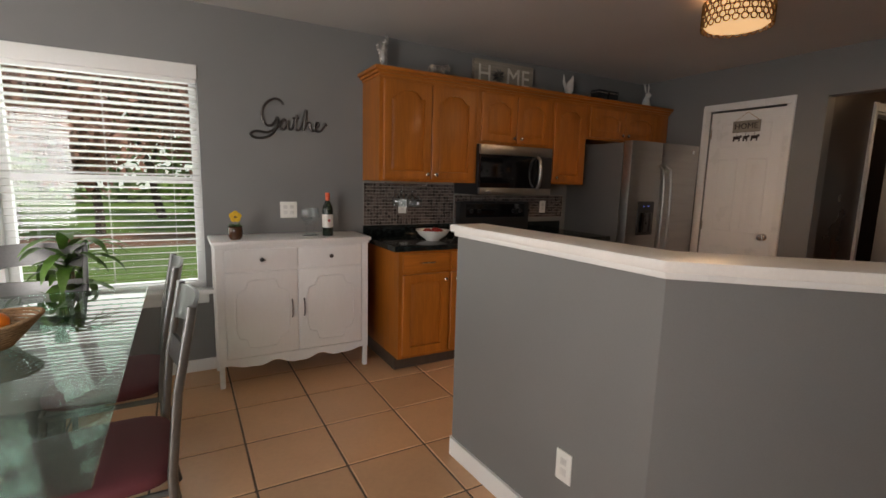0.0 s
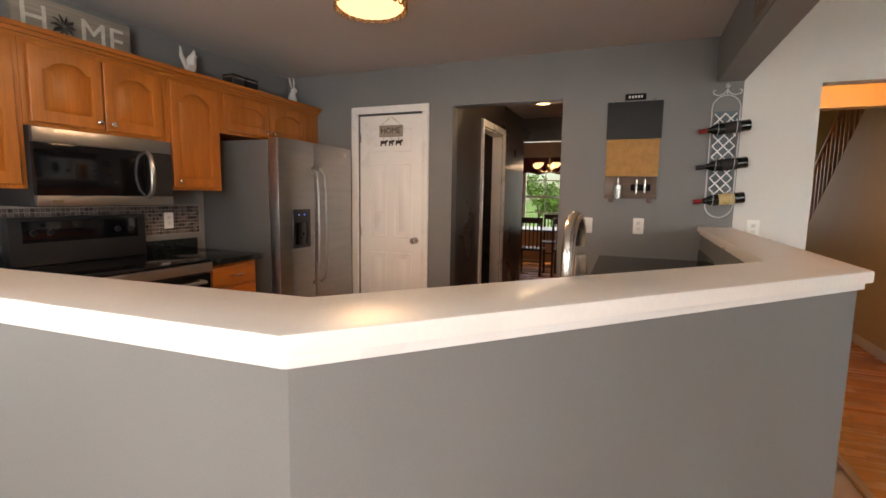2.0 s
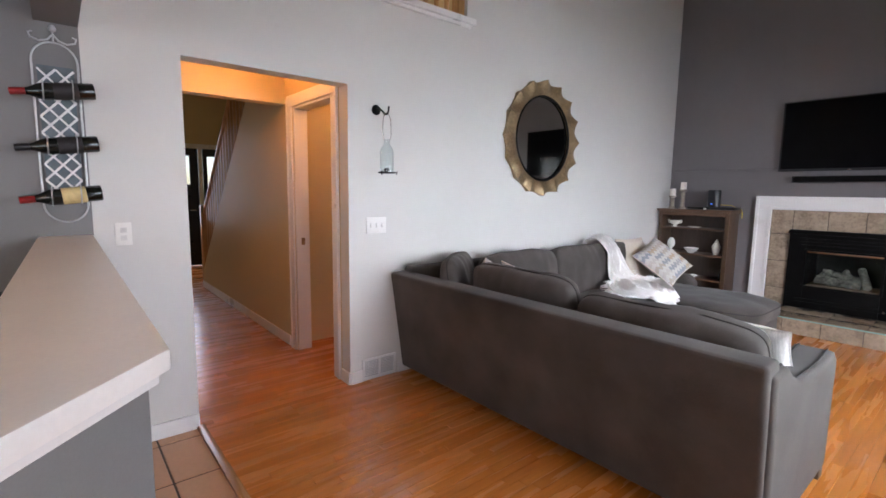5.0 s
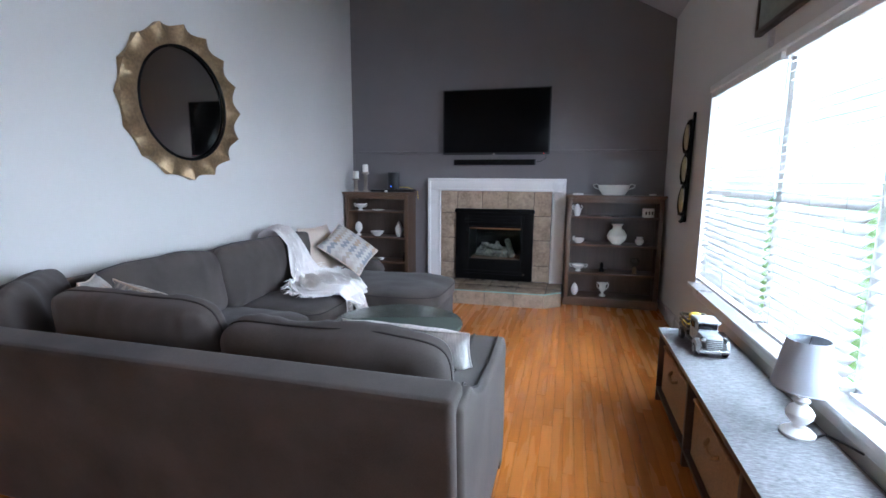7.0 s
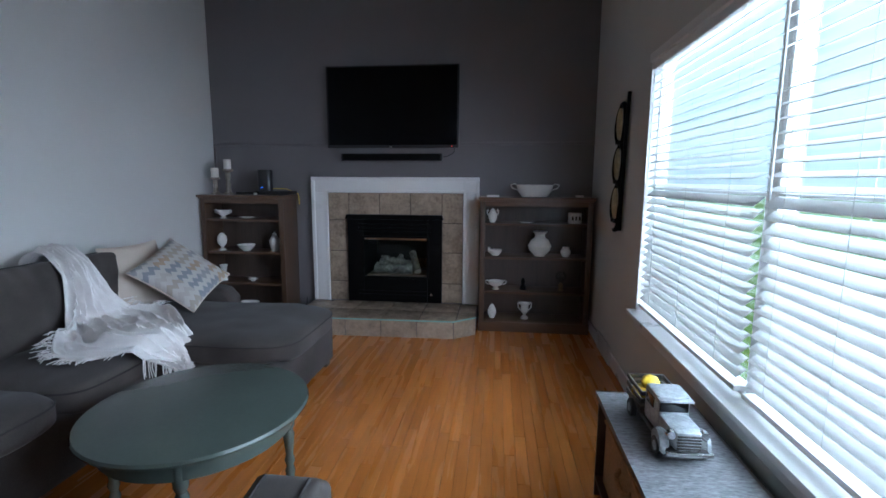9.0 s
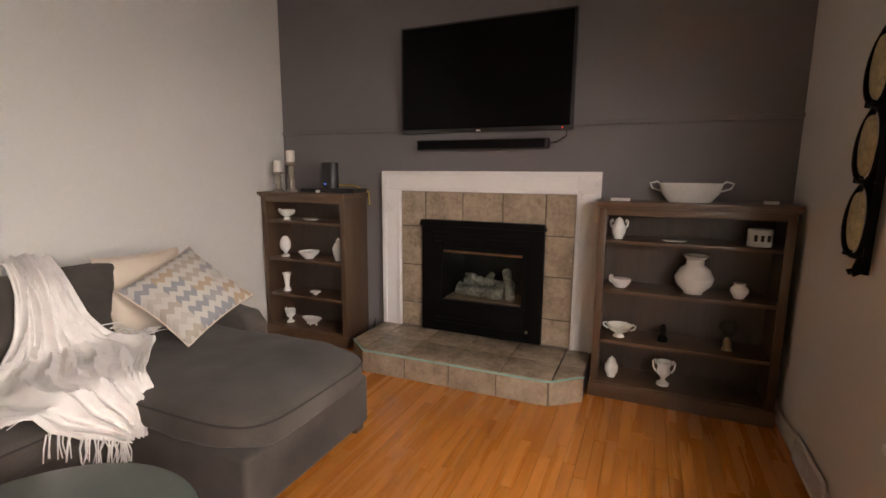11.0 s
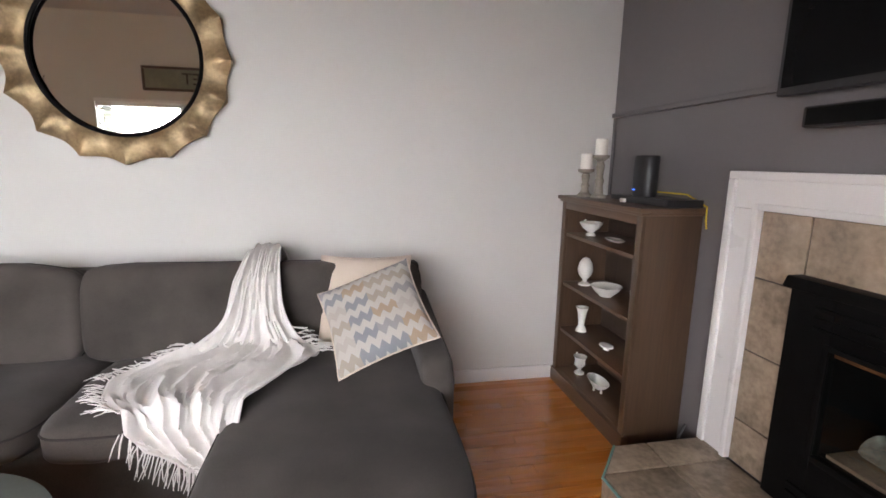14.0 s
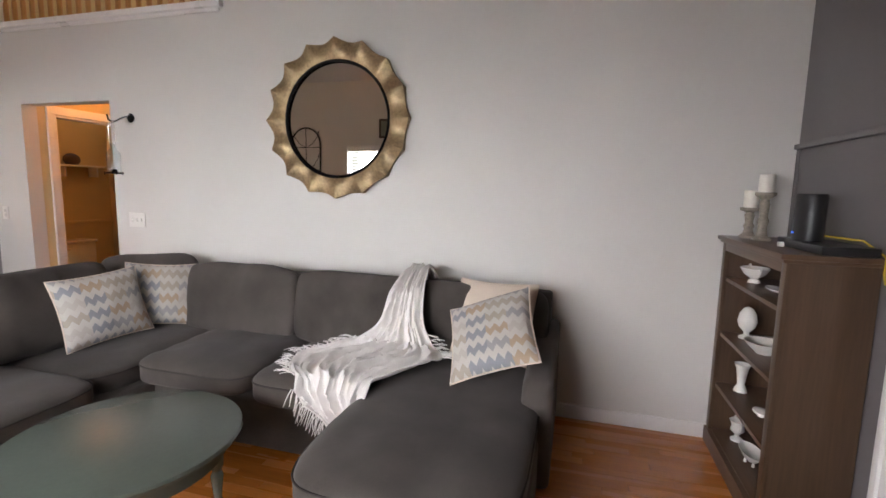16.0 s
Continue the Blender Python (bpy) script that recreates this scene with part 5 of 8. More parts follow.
def bottle(name, label, at, tilt=None, body=(0.012, 0.02, 0.012), cap=(0.35, 0.05, 0.02), paper=(0.75, 0.72, 0.66)):
    b = thing(name, label, "bottle", at)
    if tilt is not None:
        b.matrix_basis = tilt
    part("glass_body", lathe([(0, 0), (0.034, 0), (0.037, 0.006), (0.037, 0.185), (0.032, 0.205), (0.018, 0.235), (0.0145, 0.25), (0.0145, 0.295), (0, 0.295)]), material("bottle_glass", body, 0.08, dark=0.9, bump=0), b)
    part("foil_cap", lathe([(0.0152, 0.235), (0.0156, 0.298), (0.013, 0.301), (0, 0.301)]), material("bottle_foil", cap, 0.35, 0.3), b)
    part("paper_label", lathe([(0.0373, 0.06), (0.0376, 0.061), (0.0376, 0.15), (0.0373, 0.151)]), material("bottle_label", paper, 0.7), b)
    return b


w = bottle("wine_bottle", "dark green wine bottle with a white label and red cap", (1.157, 3.51, 0.95), cap=(0.6, 0.09, 0.03))
part("crest", box(-0.008, 0.008, -0.0385, -0.0375, 0.10, 0.118), material("red_crest", (0.5, 0.05, 0.05), 0.6), w)
clear_glass = glass("clear_drinking_glass", (0.93, 0.95, 0.95))


def stemware(name, label, at, flip=False, h=0.19):
    g = thing(name, label, "glass", at, group="wine glasses")
    k = h / 0.19
    outline = [(0, 0.001), (0.032, 0), (0.032, 0.003), (0.006, 0.008), (0.0035, 0.02), (0.0035, 0.075), (0.012, 0.085), (0.034, 0.115), (0.037, 0.14), (0.031, 0.19), (0.029, 0.19), (0.035, 0.14), (0.032, 0.117), (0.010, 0.089), (0, 0.087)]
    bm = lathe([(r * k, z * k) for r, z in outline], seg=24)
    if flip:
        shift(bm, pose(0, 0, 0, 180))
    ob = part("bowl_and_stem", bm, clear_glass, g)
    ob.visible_shadow = False
    return g


for x, y in ((1.02, 3.55), (1.075, 3.56)):
    stemware("wine_glass", "clear stemmed wine glass on the sideboard", (x, y, 0.95))
rack = thing("stemware_rack", "wire stemware rack under the wall cabinet", "glass rack", (1.85, 3.62, 1.335))
for dx in (-0.16, -0.09, -0.02, 0.05):
    part("rail", tube([(dx, -0.17, -0.003), (dx, -0.17, -0.02), (dx, 0.13, -0.02), (dx, 0.13, -0.003)], 0.003, seg=6), chrome, rack)
for x, y in ((1.725, 3.52), (1.725, 3.62), (1.795, 3.50), (1.795, 3.60), (1.865, 3.52), (1.865, 3.62)):
    stemware("wine_glass", "clear wine glass hanging upside down from the rack", (x, y, 1.318), True, 0.17)


def flower_pot():
    p = thing("flower_pot", "small brown glazed pot with a yellow pansy", "flower pot", (0.555, 3.47, 0.95))
    part("pot", lathe([(0, 0), (0.03, 0), (0.042, 0.02), (0.045, 0.055), (0.04, 0.075), (0.045, 0.085), (0.04, 0.085), (0.036, 0.07), (0, 0.066)]), material("brown_glaze", (0.07, 0.03, 0.015), 0.2), p)
    petals = bmesh.new()
    for i in range(5):
        a = 2 * math.pi * i / 5 + 0.3
        shift_m = pose(0.018 * math.cos(a), -0.03, 0.148 + 0.018 * math.sin(a), 70, 0, 0)
        ring = lathe([(0, 0.002), (0.012, 0.003), (0.02, 0), (0.012, -0.001), (0, 0)], seg=10)
        shift(ring, shift_m)
        me = bpy.data.meshes.new("petal_tmp")
        ring.to_mesh(me)
        ring.free()
        petals.from_mesh(me)
        bpy.data.meshes.remove(me)
    part("petals", petals, material("pansy_yellow", (0.75, 0.45, 0.02), 0.6), p, "yellow pansy petals")
    part("flower_eye", shift(lathe([(0, 0.004), (0.009, 0.002), (0, -0.002)], seg=10), pose(0, -0.034, 0.148, 80)), material("pansy_eye", (0.05, 0.01, 0.02), 0.7), p)
    leaves = bmesh.new()
    rng = random.Random(11)
    for i in range(26):
        leaf(leaves, Vector((0, 0, 0.075)), rng.uniform(0, 6.28), rng.uniform(0.2, 1.2), 0.05, 0.022)
    part("leaves", leaves, leaf_mat, p)


def leaf(bm, root, heading, lift, length, width, droop=0.5):
    """One pointed leaf, folded a little along its rib."""
    d = Vector((math.cos(heading), math.sin(heading), 0))
    side = Vector((-d.y, d.x, 0))
    rows = []
    p, ang = Vector(root), lift
    n = 6
    for i in range(n + 1):
        k = i / n
        w = width * math.sin(math.pi * min(0.98, 0.08 + 0.9 * k)) ** 0.8 / 2
        up = Vector((0, 0, 1))
        rows.append([bm.verts.new(p - side * w + up * w * 0.25), bm.verts.new(p), bm.verts.new(p + side * w + up * w * 0.25)])
        p = p + (d * math.cos(ang) + up * math.sin(ang)) * (length / n)
        ang -= droop * 2.2 / n
    for a, b in zip(rows, rows[1:]):
        bm.faces.new((a[0], a[1], b[1], b[0]))
        bm.faces.new((a[1], a[2], b[2], b[1]))


leaf_mat = material("green_leaf", (0.1, 0.22, 0.035), 0.4, dark=0.6, scale=12, grain=70, bump=0.1, per_island=0.3)
flower_pot()


def potted_plant():
    p = thing("potted_plant", "leafy green dracaena in a grey pot beside the window", "plant", (-0.28, 3.45, 0))
    part("pot", lathe([(0, 0), (0.10, 0), (0.13, 0.25), (0.135, 0.27), (0.12, 0.27), (0.115, 0.24), (0, 0.235)]), material("grey_pot", (0.2, 0.2, 0.2), 0.6), p)
    part("stem", tube([(0, 0, 0.22), (0.01, 0, 0.55), (0.0, 0.005, 0.88)], [0.018, 0.014, 0.008]), material("plant_stem", (0.16, 0.13, 0.06), 0.7), p)
    leaves = bmesh.new()
    rng = random.Random(21)
    for i in range(34):
        z = rng.uniform(0.62, 0.98)
        leaf(leaves, Vector((rng.uniform(-0.04, 0.04), rng.uniform(-0.04, 0.04), z)), rng.uniform(0, 6.28), rng.uniform(0.5, 1.15), rng.uniform(0.24, 0.36), rng.uniform(0.05, 0.075), rng.uniform(0.75, 1.15))
    part("leaves", leaves, leaf_mat, p, "long drooping green leaves")


potted_plant()


def dining_table():
    t = thing("dining_table", "rectangular green-edged glass dining table on slab legs", "dining table", (-0.5, 2.25, 0))
    q = pose(0.5, -2.25, 0)
    part("glass_top", shift(box(-1.08, 0.088, 1.315, 3.18, 0.738, 0.75, 0.004), q), table_glass, t, "clear green-tinted glass top")
    for y in (1.62, 2.88):
        part("slab_leg", shift(panel_prism([(-0.72, 0.0), (-0.28, 0.0), (-0.20, 0.70), (-0.80, 0.70)], y - 0.03, y + 0.03, bevel=0.006), q), gunmetal, t)
    part("rail", shift(box(-0.56, -0.44, 1.62, 2.88, 0.64, 0.70, 0.008), q), gunmetal, t)
    for x in (-0.78, -0.22):
        for y in (1.62, 2.88):
            part("glass_pad", shift(lathe([(0, 0.70), (0.02, 0.70), (0.02, 0.738), (0, 0.738)], seg=14), q @ pose(x, y, 0)), chrome, t)


table_glass = glass("table_glass", (0.72, 0.86, 0.80))
gunmetal = material("gunmetal_grey_metal", (0.16, 0.16, 0.155), 0.35, 0.7, dark=0.85, scale=6, grain=90, bump=0.04)
burgundy = material("burgundy_seat_fabric", (0.1, 0.018, 0.024), 0.85, dark=0.8, scale=9, grain=300, bump=0.25)
dining_table()


def dining_chair():
    """Metal chair, seat towards -x of its own frame, back at +x."""
    c = thing("dining_chair", "gunmetal dining chair with a burgundy padded seat", "chair", (0.10, 2.0, 0), group="dining chairs")
    part("seat", shift(cushion(0.44, 0.44, 0.09, 0.3, 10, 4.5, 0.003, 2), pose(-0.10, 0, 0.445)), burgundy, c, "burgundy padded seat")
    part("seat_frame", shift(tube([(-0.31, -0.19, 0.395), (0.10, -0.20, 0.395), (0.10, 0.20, 0.395), (-0.31, 0.19, 0.395)], 0.012, closed=True), pose(0, 0, 0)), gunmetal, c)
    for y in (-0.20, 0.20):
        part("back_post", tube([(0.14, y, 0.0), (0.10, y, 0.25), (0.10, y, 0.45), (0.125, y, 0.70), (0.175, y, 0.965)], 0.0165, seg=12, flat=0.75), gunmetal, c)
        part("front_leg", tube([(-0.30, y * 0.95, 0.40), (-0.315, y * 0.98, 0.2), (-0.34, y, 0.0)], 0.013, seg=10), gunmetal, c)
    for low, high, dip in ((0.83, 0.955, 0.03), (0.70, 0.775, -0.03)):
        n = 10
        bm = bmesh.new()
        grid = []
        for i in range(n + 1):
            u = -1 + 2 * i / n
            bow = 0.03 * (1 - u * u)
            a, b = low + dip * (1 - u * u) * 0.8, high + dip * (1 - u * u) * 0.4
            xa, xb = 0.125 + (a - 0.7) * 0.19 + bow, 0.125 + (b - 0.7) * 0.19 + bow
            grid.append([bm.verts.new(p) for p in ((xa - 0.006, 0.2 * u, a), (xb - 0.006, 0.2 * u, b), (xb + 0.006, 0.2 * u, b), (xa + 0.006, 0.2 * u, a))])
        for g, h in zip(grid, grid[1:]):
            for k in range(4):
                bm.faces.new((g[k], g[(k + 1) % 4], h[(k + 1) % 4], h[k]))
        part("back_slat", bm, gunmetal, c, "curved metal back slat")
    return c


chair = dining_chair()
chair.matrix_basis = pose(0.09, 1.98, 0, 0, 0, 4)
for m in (pose(0.05, 2.68, 0, 0, 0, 2), pose(-0.42, 3.28, 0, 0, 0, 88), pose(-1.15, 2.0, 0, 0, 0, 180), pose(-1.15, 2.65, 0, 0, 0, 178)):
    copy_thing(chair, m)


def fruit_basket():
    b = thing("fruit_basket", "woven basket of oranges on the glass table", "basket", (-0.40, 2.32, 0.75))
    bm = bmesh.new()
    for i in range(9):
        z = 0.012 + i * 0.011
        r = 0.11 + 0.0085 * i
        tube([(r * 1.25 * math.cos(a), r * math.sin(a), z + 0.012 * math.cos(2 * a) * i / 9) for a in [2 * math.pi * k / 36 for k in range(36)]], 0.0068, bm, 6, True)
    lathe([(0, 0.004), (0.115, 0.004), (0.12, 0.012), (0, 0.012)], bm=bm)
    part("woven_body", bm, basket_mat, b)
    for x, y, z in ((0.05, 0.0, 0.06), (-0.05, 0.05, 0.06), (-0.04, -0.06, 0.06), (0.0, 0.0, 0.115), (0.085, 0.05, 0.075)):
        o = solo("orange", lathe([(0.038 * math.sin(math.pi * i / 12), -0.037 * math.cos(math.pi * i / 12)) for i in range(13)], seg=20), orange_mat, "ripe orange in the woven basket", "orange",
                 (-0.40 + x, 2.32 + y, 0.75 + z), group="oranges")


orange_mat = material("orange_peel", (0.75, 0.2, 0.015), 0.45, dark=0.85, scale=8, grain=160, bump=0.3)
fruit_basket()


def fruit_bowl():
    b = thing("fruit_bowl", "white porcelain bowl of red apples on the counter", "bowl", (1.90, 3.33, 0.909))
    part("bowl", lathe([(0, 0.0), (0.05, 0.0), (0.055, 0.01), (0.10, 0.04), (0.125, 0.075), (0.128, 0.08), (0.12, 0.078), (0.095, 0.047), (0.05, 0.018), (0, 0.016)]), porcelain, b)
    for x, y in ((-0.045, 0.0), (0.04, 0.03), (0.025, -0.045)):
        solo("apple", lathe([(0, -0.028), (0.018, -0.03), (0.035, -0.008), (0.036, 0.012), (0.022, 0.03), (0.006, 0.026), (0, 0.02)], seg=18), apple_mat, "red apple in the white bowl", "apple",
             (1.90 + x, 3.33 + y, 0.909 + 0.06), group="apples")


apple_mat = material("apple_red", (0.35, 0.03, 0.02), 0.3, dark=0.7, scale=14, grain=60, bump=0.05)
fruit_bowl()


# ---- wall plates ----
def wall_plate(label, at, turn, gangs, style="switch"):
    p = thing("switch_plate" if style == "switch" else "outlet_plate", label, "switch" if style == "switch" else "outlet", at, turn)
    w = 0.072 + 0.046 * (gangs - 1)
    part("plate", box(-w / 2, w / 2, -0.006, 0, -0.058, 0.058, 0.003), plate_mat, p)
    for g in range(gangs):
        x = (g - (gangs - 1) / 2) * 0.046
        if style == "switch":
            part("toggle", box(x - 0.005, x + 0.005, -0.016, -0.006, -0.012, 0.012, 0.002), plate_mat, p)
            part("toggle_slot", box(x - 0.008, x + 0.008, -0.0068, -0.006, -0.016, 0.016), plate_grey, p)
        else:
            for z in (-0.02, 0.02):
                part("socket", box(x - 0.014, x + 0.014, -0.0075, -0.006, z - 0.013, z + 0.013, 0.0007), plate_grey, p)
    return p


plate_grey = material("plate_slot", (0.68, 0.67, 0.64), 0.5)
wall_plate("white double switch plate above the sideboard", (0.942, NORTH - 0.001, 1.117), 0, 2, "outlet")
wall_plate("white outlet plate in the mosaic backsplash", (1.84, 3.761, 1.14), 0, 1, "outlet")
wall_plate("white outlet plate beside the range", (3.33, 3.762, 1.13), 0, 1, "outlet")
wall_plate("white double switch plate on the grey wall", (EAST - 0.001, 0.977, 1.134), -90, 2)
wall_plate("white outlet plate on the grey wall", (EAST - 0.001, 0.595, 1.14), -90, 1, "outlet")
wall_plate("white outlet plate beside the passage", (EAST - 0.001, -0.122, 1.15), -90, 1, "outlet")
wall_plate("white triple switch plate on the living room wall", (EAST - 0.001, -1.625, 1.142), -90, 3)
wall_plate("white outlet plate low on the half wall", (1.428, 1.39, 0.345), -93 + 180 + 3, 1, "outlet").matrix_basis = pose(1.4265, 1.39, 0.345, 0, 0, -87.2)
wall_plate("white outlet plate over the peninsula counter", (3.38, 0.175, 1.05), 180, 1, "outlet")


vent_dark = material("vent_shadow_grey", (0.12, 0.12, 0.12), 0.7)


def floor_vent(name, label, at, turn, w=0.30, h=0.15):
    v = thing(name, label, "vent", at, turn)
    part("backing", box(-w / 2 + 0.01, w / 2 - 0.01, -0.004, 0, 0.01, h - 0.01), vent_dark, v)
    for a, b, c, d in ((-w / 2, w / 2, 0, 0.02), (-w / 2, w / 2, h - 0.02, h), (-w / 2, -w / 2 + 0.02, 0.02, h - 0.02), (w / 2 - 0.02, w / 2, 0.02, h - 0.02), (-0.008, 0.008, 0.02, h - 0.02)):
        part("frame", box(a, b, -0.012, 0, c, d, 0.002), trim_paint, v)
    n = int((h - 0.04) / 0.012)
    for i in range(n):
        part("slat", box(-w / 2 + 0.02, w / 2 - 0.02, -0.010, -0.004, 0.021 + i * 0.012, 0.0265 + i * 0.012), trim_paint, v)


floor_vent("wall_vent", "white slatted return vent at floor level", (EAST - 0.001, -1.645, 0.006), -90, 0.29, 0.16)
floor_vent("wall_vent", "white floor-level vent by the window wall", (WEST + 0.014, -5.33, 0.006), 90, 0.42, 0.14)
# ---- living room decor ----
def chevron(name, cols):
    """Zigzag bands of blurred colour on a cloth."""
    m = material(name, cols[0], 0.9, dark=0.85, scale=30, grain=250, bump=0.35)
    n, l = m.node_tree.nodes, m.node_tree.links
    b = n["Principled BSDF"]
    tc, sep = n.new("ShaderNodeTexCoord"), n.new("ShaderNodeSeparateXYZ")
    l.new(tc.outputs["Object"], sep.inputs[0])

    def math_node(op, a, c=None, v=None):
        k = n.new("ShaderNodeMath")
        k.operation = op
        for i, s in enumerate((a, c)):
            if s is None:
                continue
            if isinstance(s, (int, float)):
                k.inputs[i].default_value = s
            else:
                l.new(s, k.inputs[i])
        return k.outputs[0]

    zig = math_node("PINGPONG", math_node("MULTIPLY", sep.outputs["X"], 21.0), 0.5)
    band = math_node("ADD", math_node("MULTIPLY", sep.outputs["Y"], 24.0), math_node("MULTIPLY", zig, 1.5))
    row = math_node("FLOOR", band)
    colm = math_node("FLOOR", math_node("MULTIPLY", sep.outputs["X"], 9.0))
    comb, wn = n.new("ShaderNodeCombineXYZ"), n.new("ShaderNodeTexWhiteNoise")
    l.new(row, comb.inputs[0])
    l.new(colm, comb.inputs[1])
    l.new(comb.outputs[0], wn.inputs["Vector"])
    ramp = n.new("ShaderNodeValToRGB")
    ramp.color_ramp.interpolation = "CONSTANT"
    while len(ramp.color_ramp.elements) < len(cols):
        ramp.color_ramp.elements.new(0.5)
    for i, c in enumerate(cols):
        ramp.color_ramp.elements[i].position = i / len(cols)
        ramp.color_ramp.elements[i].color = (*c, 1)
    odd = math_node("MODULO", math_node("ABSOLUTE", row), 2.0)
    mix = n.new("ShaderNodeMixRGB")
    l.new(wn.outputs["Value"], ramp.inputs["Fac"])
    l.new(odd, mix.inputs["Fac"])
    mix.inputs["Color1"].default_value = (0.49, 0.46, 0.42, 1)
    l.new(ramp.outputs["Color"], mix.inputs["Color2"])
    l.new(mix.outputs["Color"], b.inputs["Base Color"])
    return m


chevron_cloth = chevron("chevron_pillow_cloth", [(0.25, 0.26, 0.28), (0.40, 0.30, 0.21), (0.38, 0.33, 0.27), (0.31, 0.30, 0.30), (0.44, 0.40, 0.36)])
cream_cloth = material("cream_pillow_cloth", (0.66, 0.56, 0.46), 0.9, dark=0.92, scale=8, grain=260, bump=0.3)
white_rib_cloth = material("white_ribbed_cloth", (0.68, 0.66, 0.62), 0.9, dark=0.72, scale=25, grain=150, bump=0.5, stretch=(4, 0.4, 1), depth=0.004)
throw_cloth = material("white_knit_throw", (0.76, 0.73, 0.7), 0.95, dark=0.9, scale=20, grain=330, bump=0.5, depth=0.003, sheen=0.3)


def pillow(label, m, w, h, t, cloth, seed, group="throw pillows"):
    bm = bmesh.new()
    n = 22
    sides = []
    for s in (1, -1):
        grid = []
        for i in range(n + 1):
            row = []
            for j in range(n + 1):
                u, v = -1 + 2 * i / n, -1 + 2 * j / n
                pinch = 1 - 0.07 * (1 - abs(u) ** 2) * abs(v) ** 3
                pinch2 = 1 - 0.07 * (1 - abs(v) ** 2) * abs(u) ** 3
                f = max(0.0, (1 - u * u)) ** 0.45 * max(0.0, (1 - v * v)) ** 0.45
                p = Vector((u * w / 2 * pinch2, v * h / 2 * pinch, s * (0.004 + t / 2 * f)))
                p.z += s * 0.012 * noise.noise(Vector((u * 2.3 + seed, v * 2.3, s))) * f
                row.append(bm.verts.new(p))
            grid.append(row)
        for i in range(n):
            for j in range(n):
                q = (grid[i][j], grid[i + 1][j], grid[i + 1][j + 1], grid[i][j + 1])
                bm.faces.new(q if s > 0 else q[::-1])
        sides.append(grid)
    rim = [(i, 0) for i in range(n)] + [(n, j) for j in range(n)] + [(i, n) for i in range(n, 0, -1)] + [(0, j) for j in range(n, 0, -1)]
    edge = [sides[0][i][j].co.copy() for i, j in rim]
    for (a, b), (c, d) in zip(rim, rim[1:] + rim[:1]):
        bm.faces.new((sides[0][a][b], sides[1][a][b], sides[1][c][d], sides[0][c][d]))
    p = thing("throw_pillow", label, "pillow", group=group)
    p.matrix_basis = m
    part("cover", bm, cloth, p)
    part("piping", tube([Vector((e.x * 1.006, e.y * 1.006, 0)) for e in edge], 0.005, seg=6, closed=True), cloth if cloth is not chevron_cloth else cream_cloth, p)
    return p


def set_by_corners(tr, br, bl, tl):
    """Matrix of a pillow from its four corners: x to the right, y up, z out of its face."""
    tr, br, bl, tl = Vector(tr), Vector(br), Vector(bl), Vector(tl)
    x = (tr + br - tl - bl).normalized()
    y = (tr + tl - br - bl)
    y = (y - x * y.dot(x)).normalized()
    z = x.cross(y)
    m = Matrix((x, y, z)).transposed().to_4x4()
    m.translation = (tr + br + bl + tl) / 4
    return m


pillow("cream throw pillow leaning on the sofa back", pose(4.27, -4.62, 0.70, 0, 0, -96) @ pose(0, 0, 0, 66, 0, 0), 0.46, 0.46, 0.13, cream_cloth, 1)
pillow("multicoloured chevron throw pillow tipped on its corner", set_by_corners((4.159, -4.809, 0.918), (3.824, -4.90, 0.659), (3.818, -4.497, 0.503), (4.176, -4.415, 0.757)), 0.46, 0.47, 0.15, chevron_cloth, 2)
pillow("multicoloured chevron throw pillow leaning on the back cushion", pose(3.80, -2.30, 0.685, 0, 0, -14) @ pose(0, 0, 0, 72, 0, 0) @ pose(0, 0, 0, 0, 0, 4), 0.48, 0.42, 0.15, chevron_cloth, 3)
pillow("multicoloured chevron throw pillow in the sofa corner", pose(4.17, -2.34, 0.69, 0, 0, -45) @ pose(0, 0, 0, 72, 0, 0) @ pose(0, 0, 0, 0, 0, -5), 0.42, 0.42, 0.15, chevron_cloth, 4)
pillow("white ribbed lumbar pillow beside the sofa arm", pose(2.57, -2.35, 0.665, 0, 0, -4) @ pose(0, 0, 0, 58, 0, 0), 0.53, 0.34, 0.13, white_rib_cloth, 5)


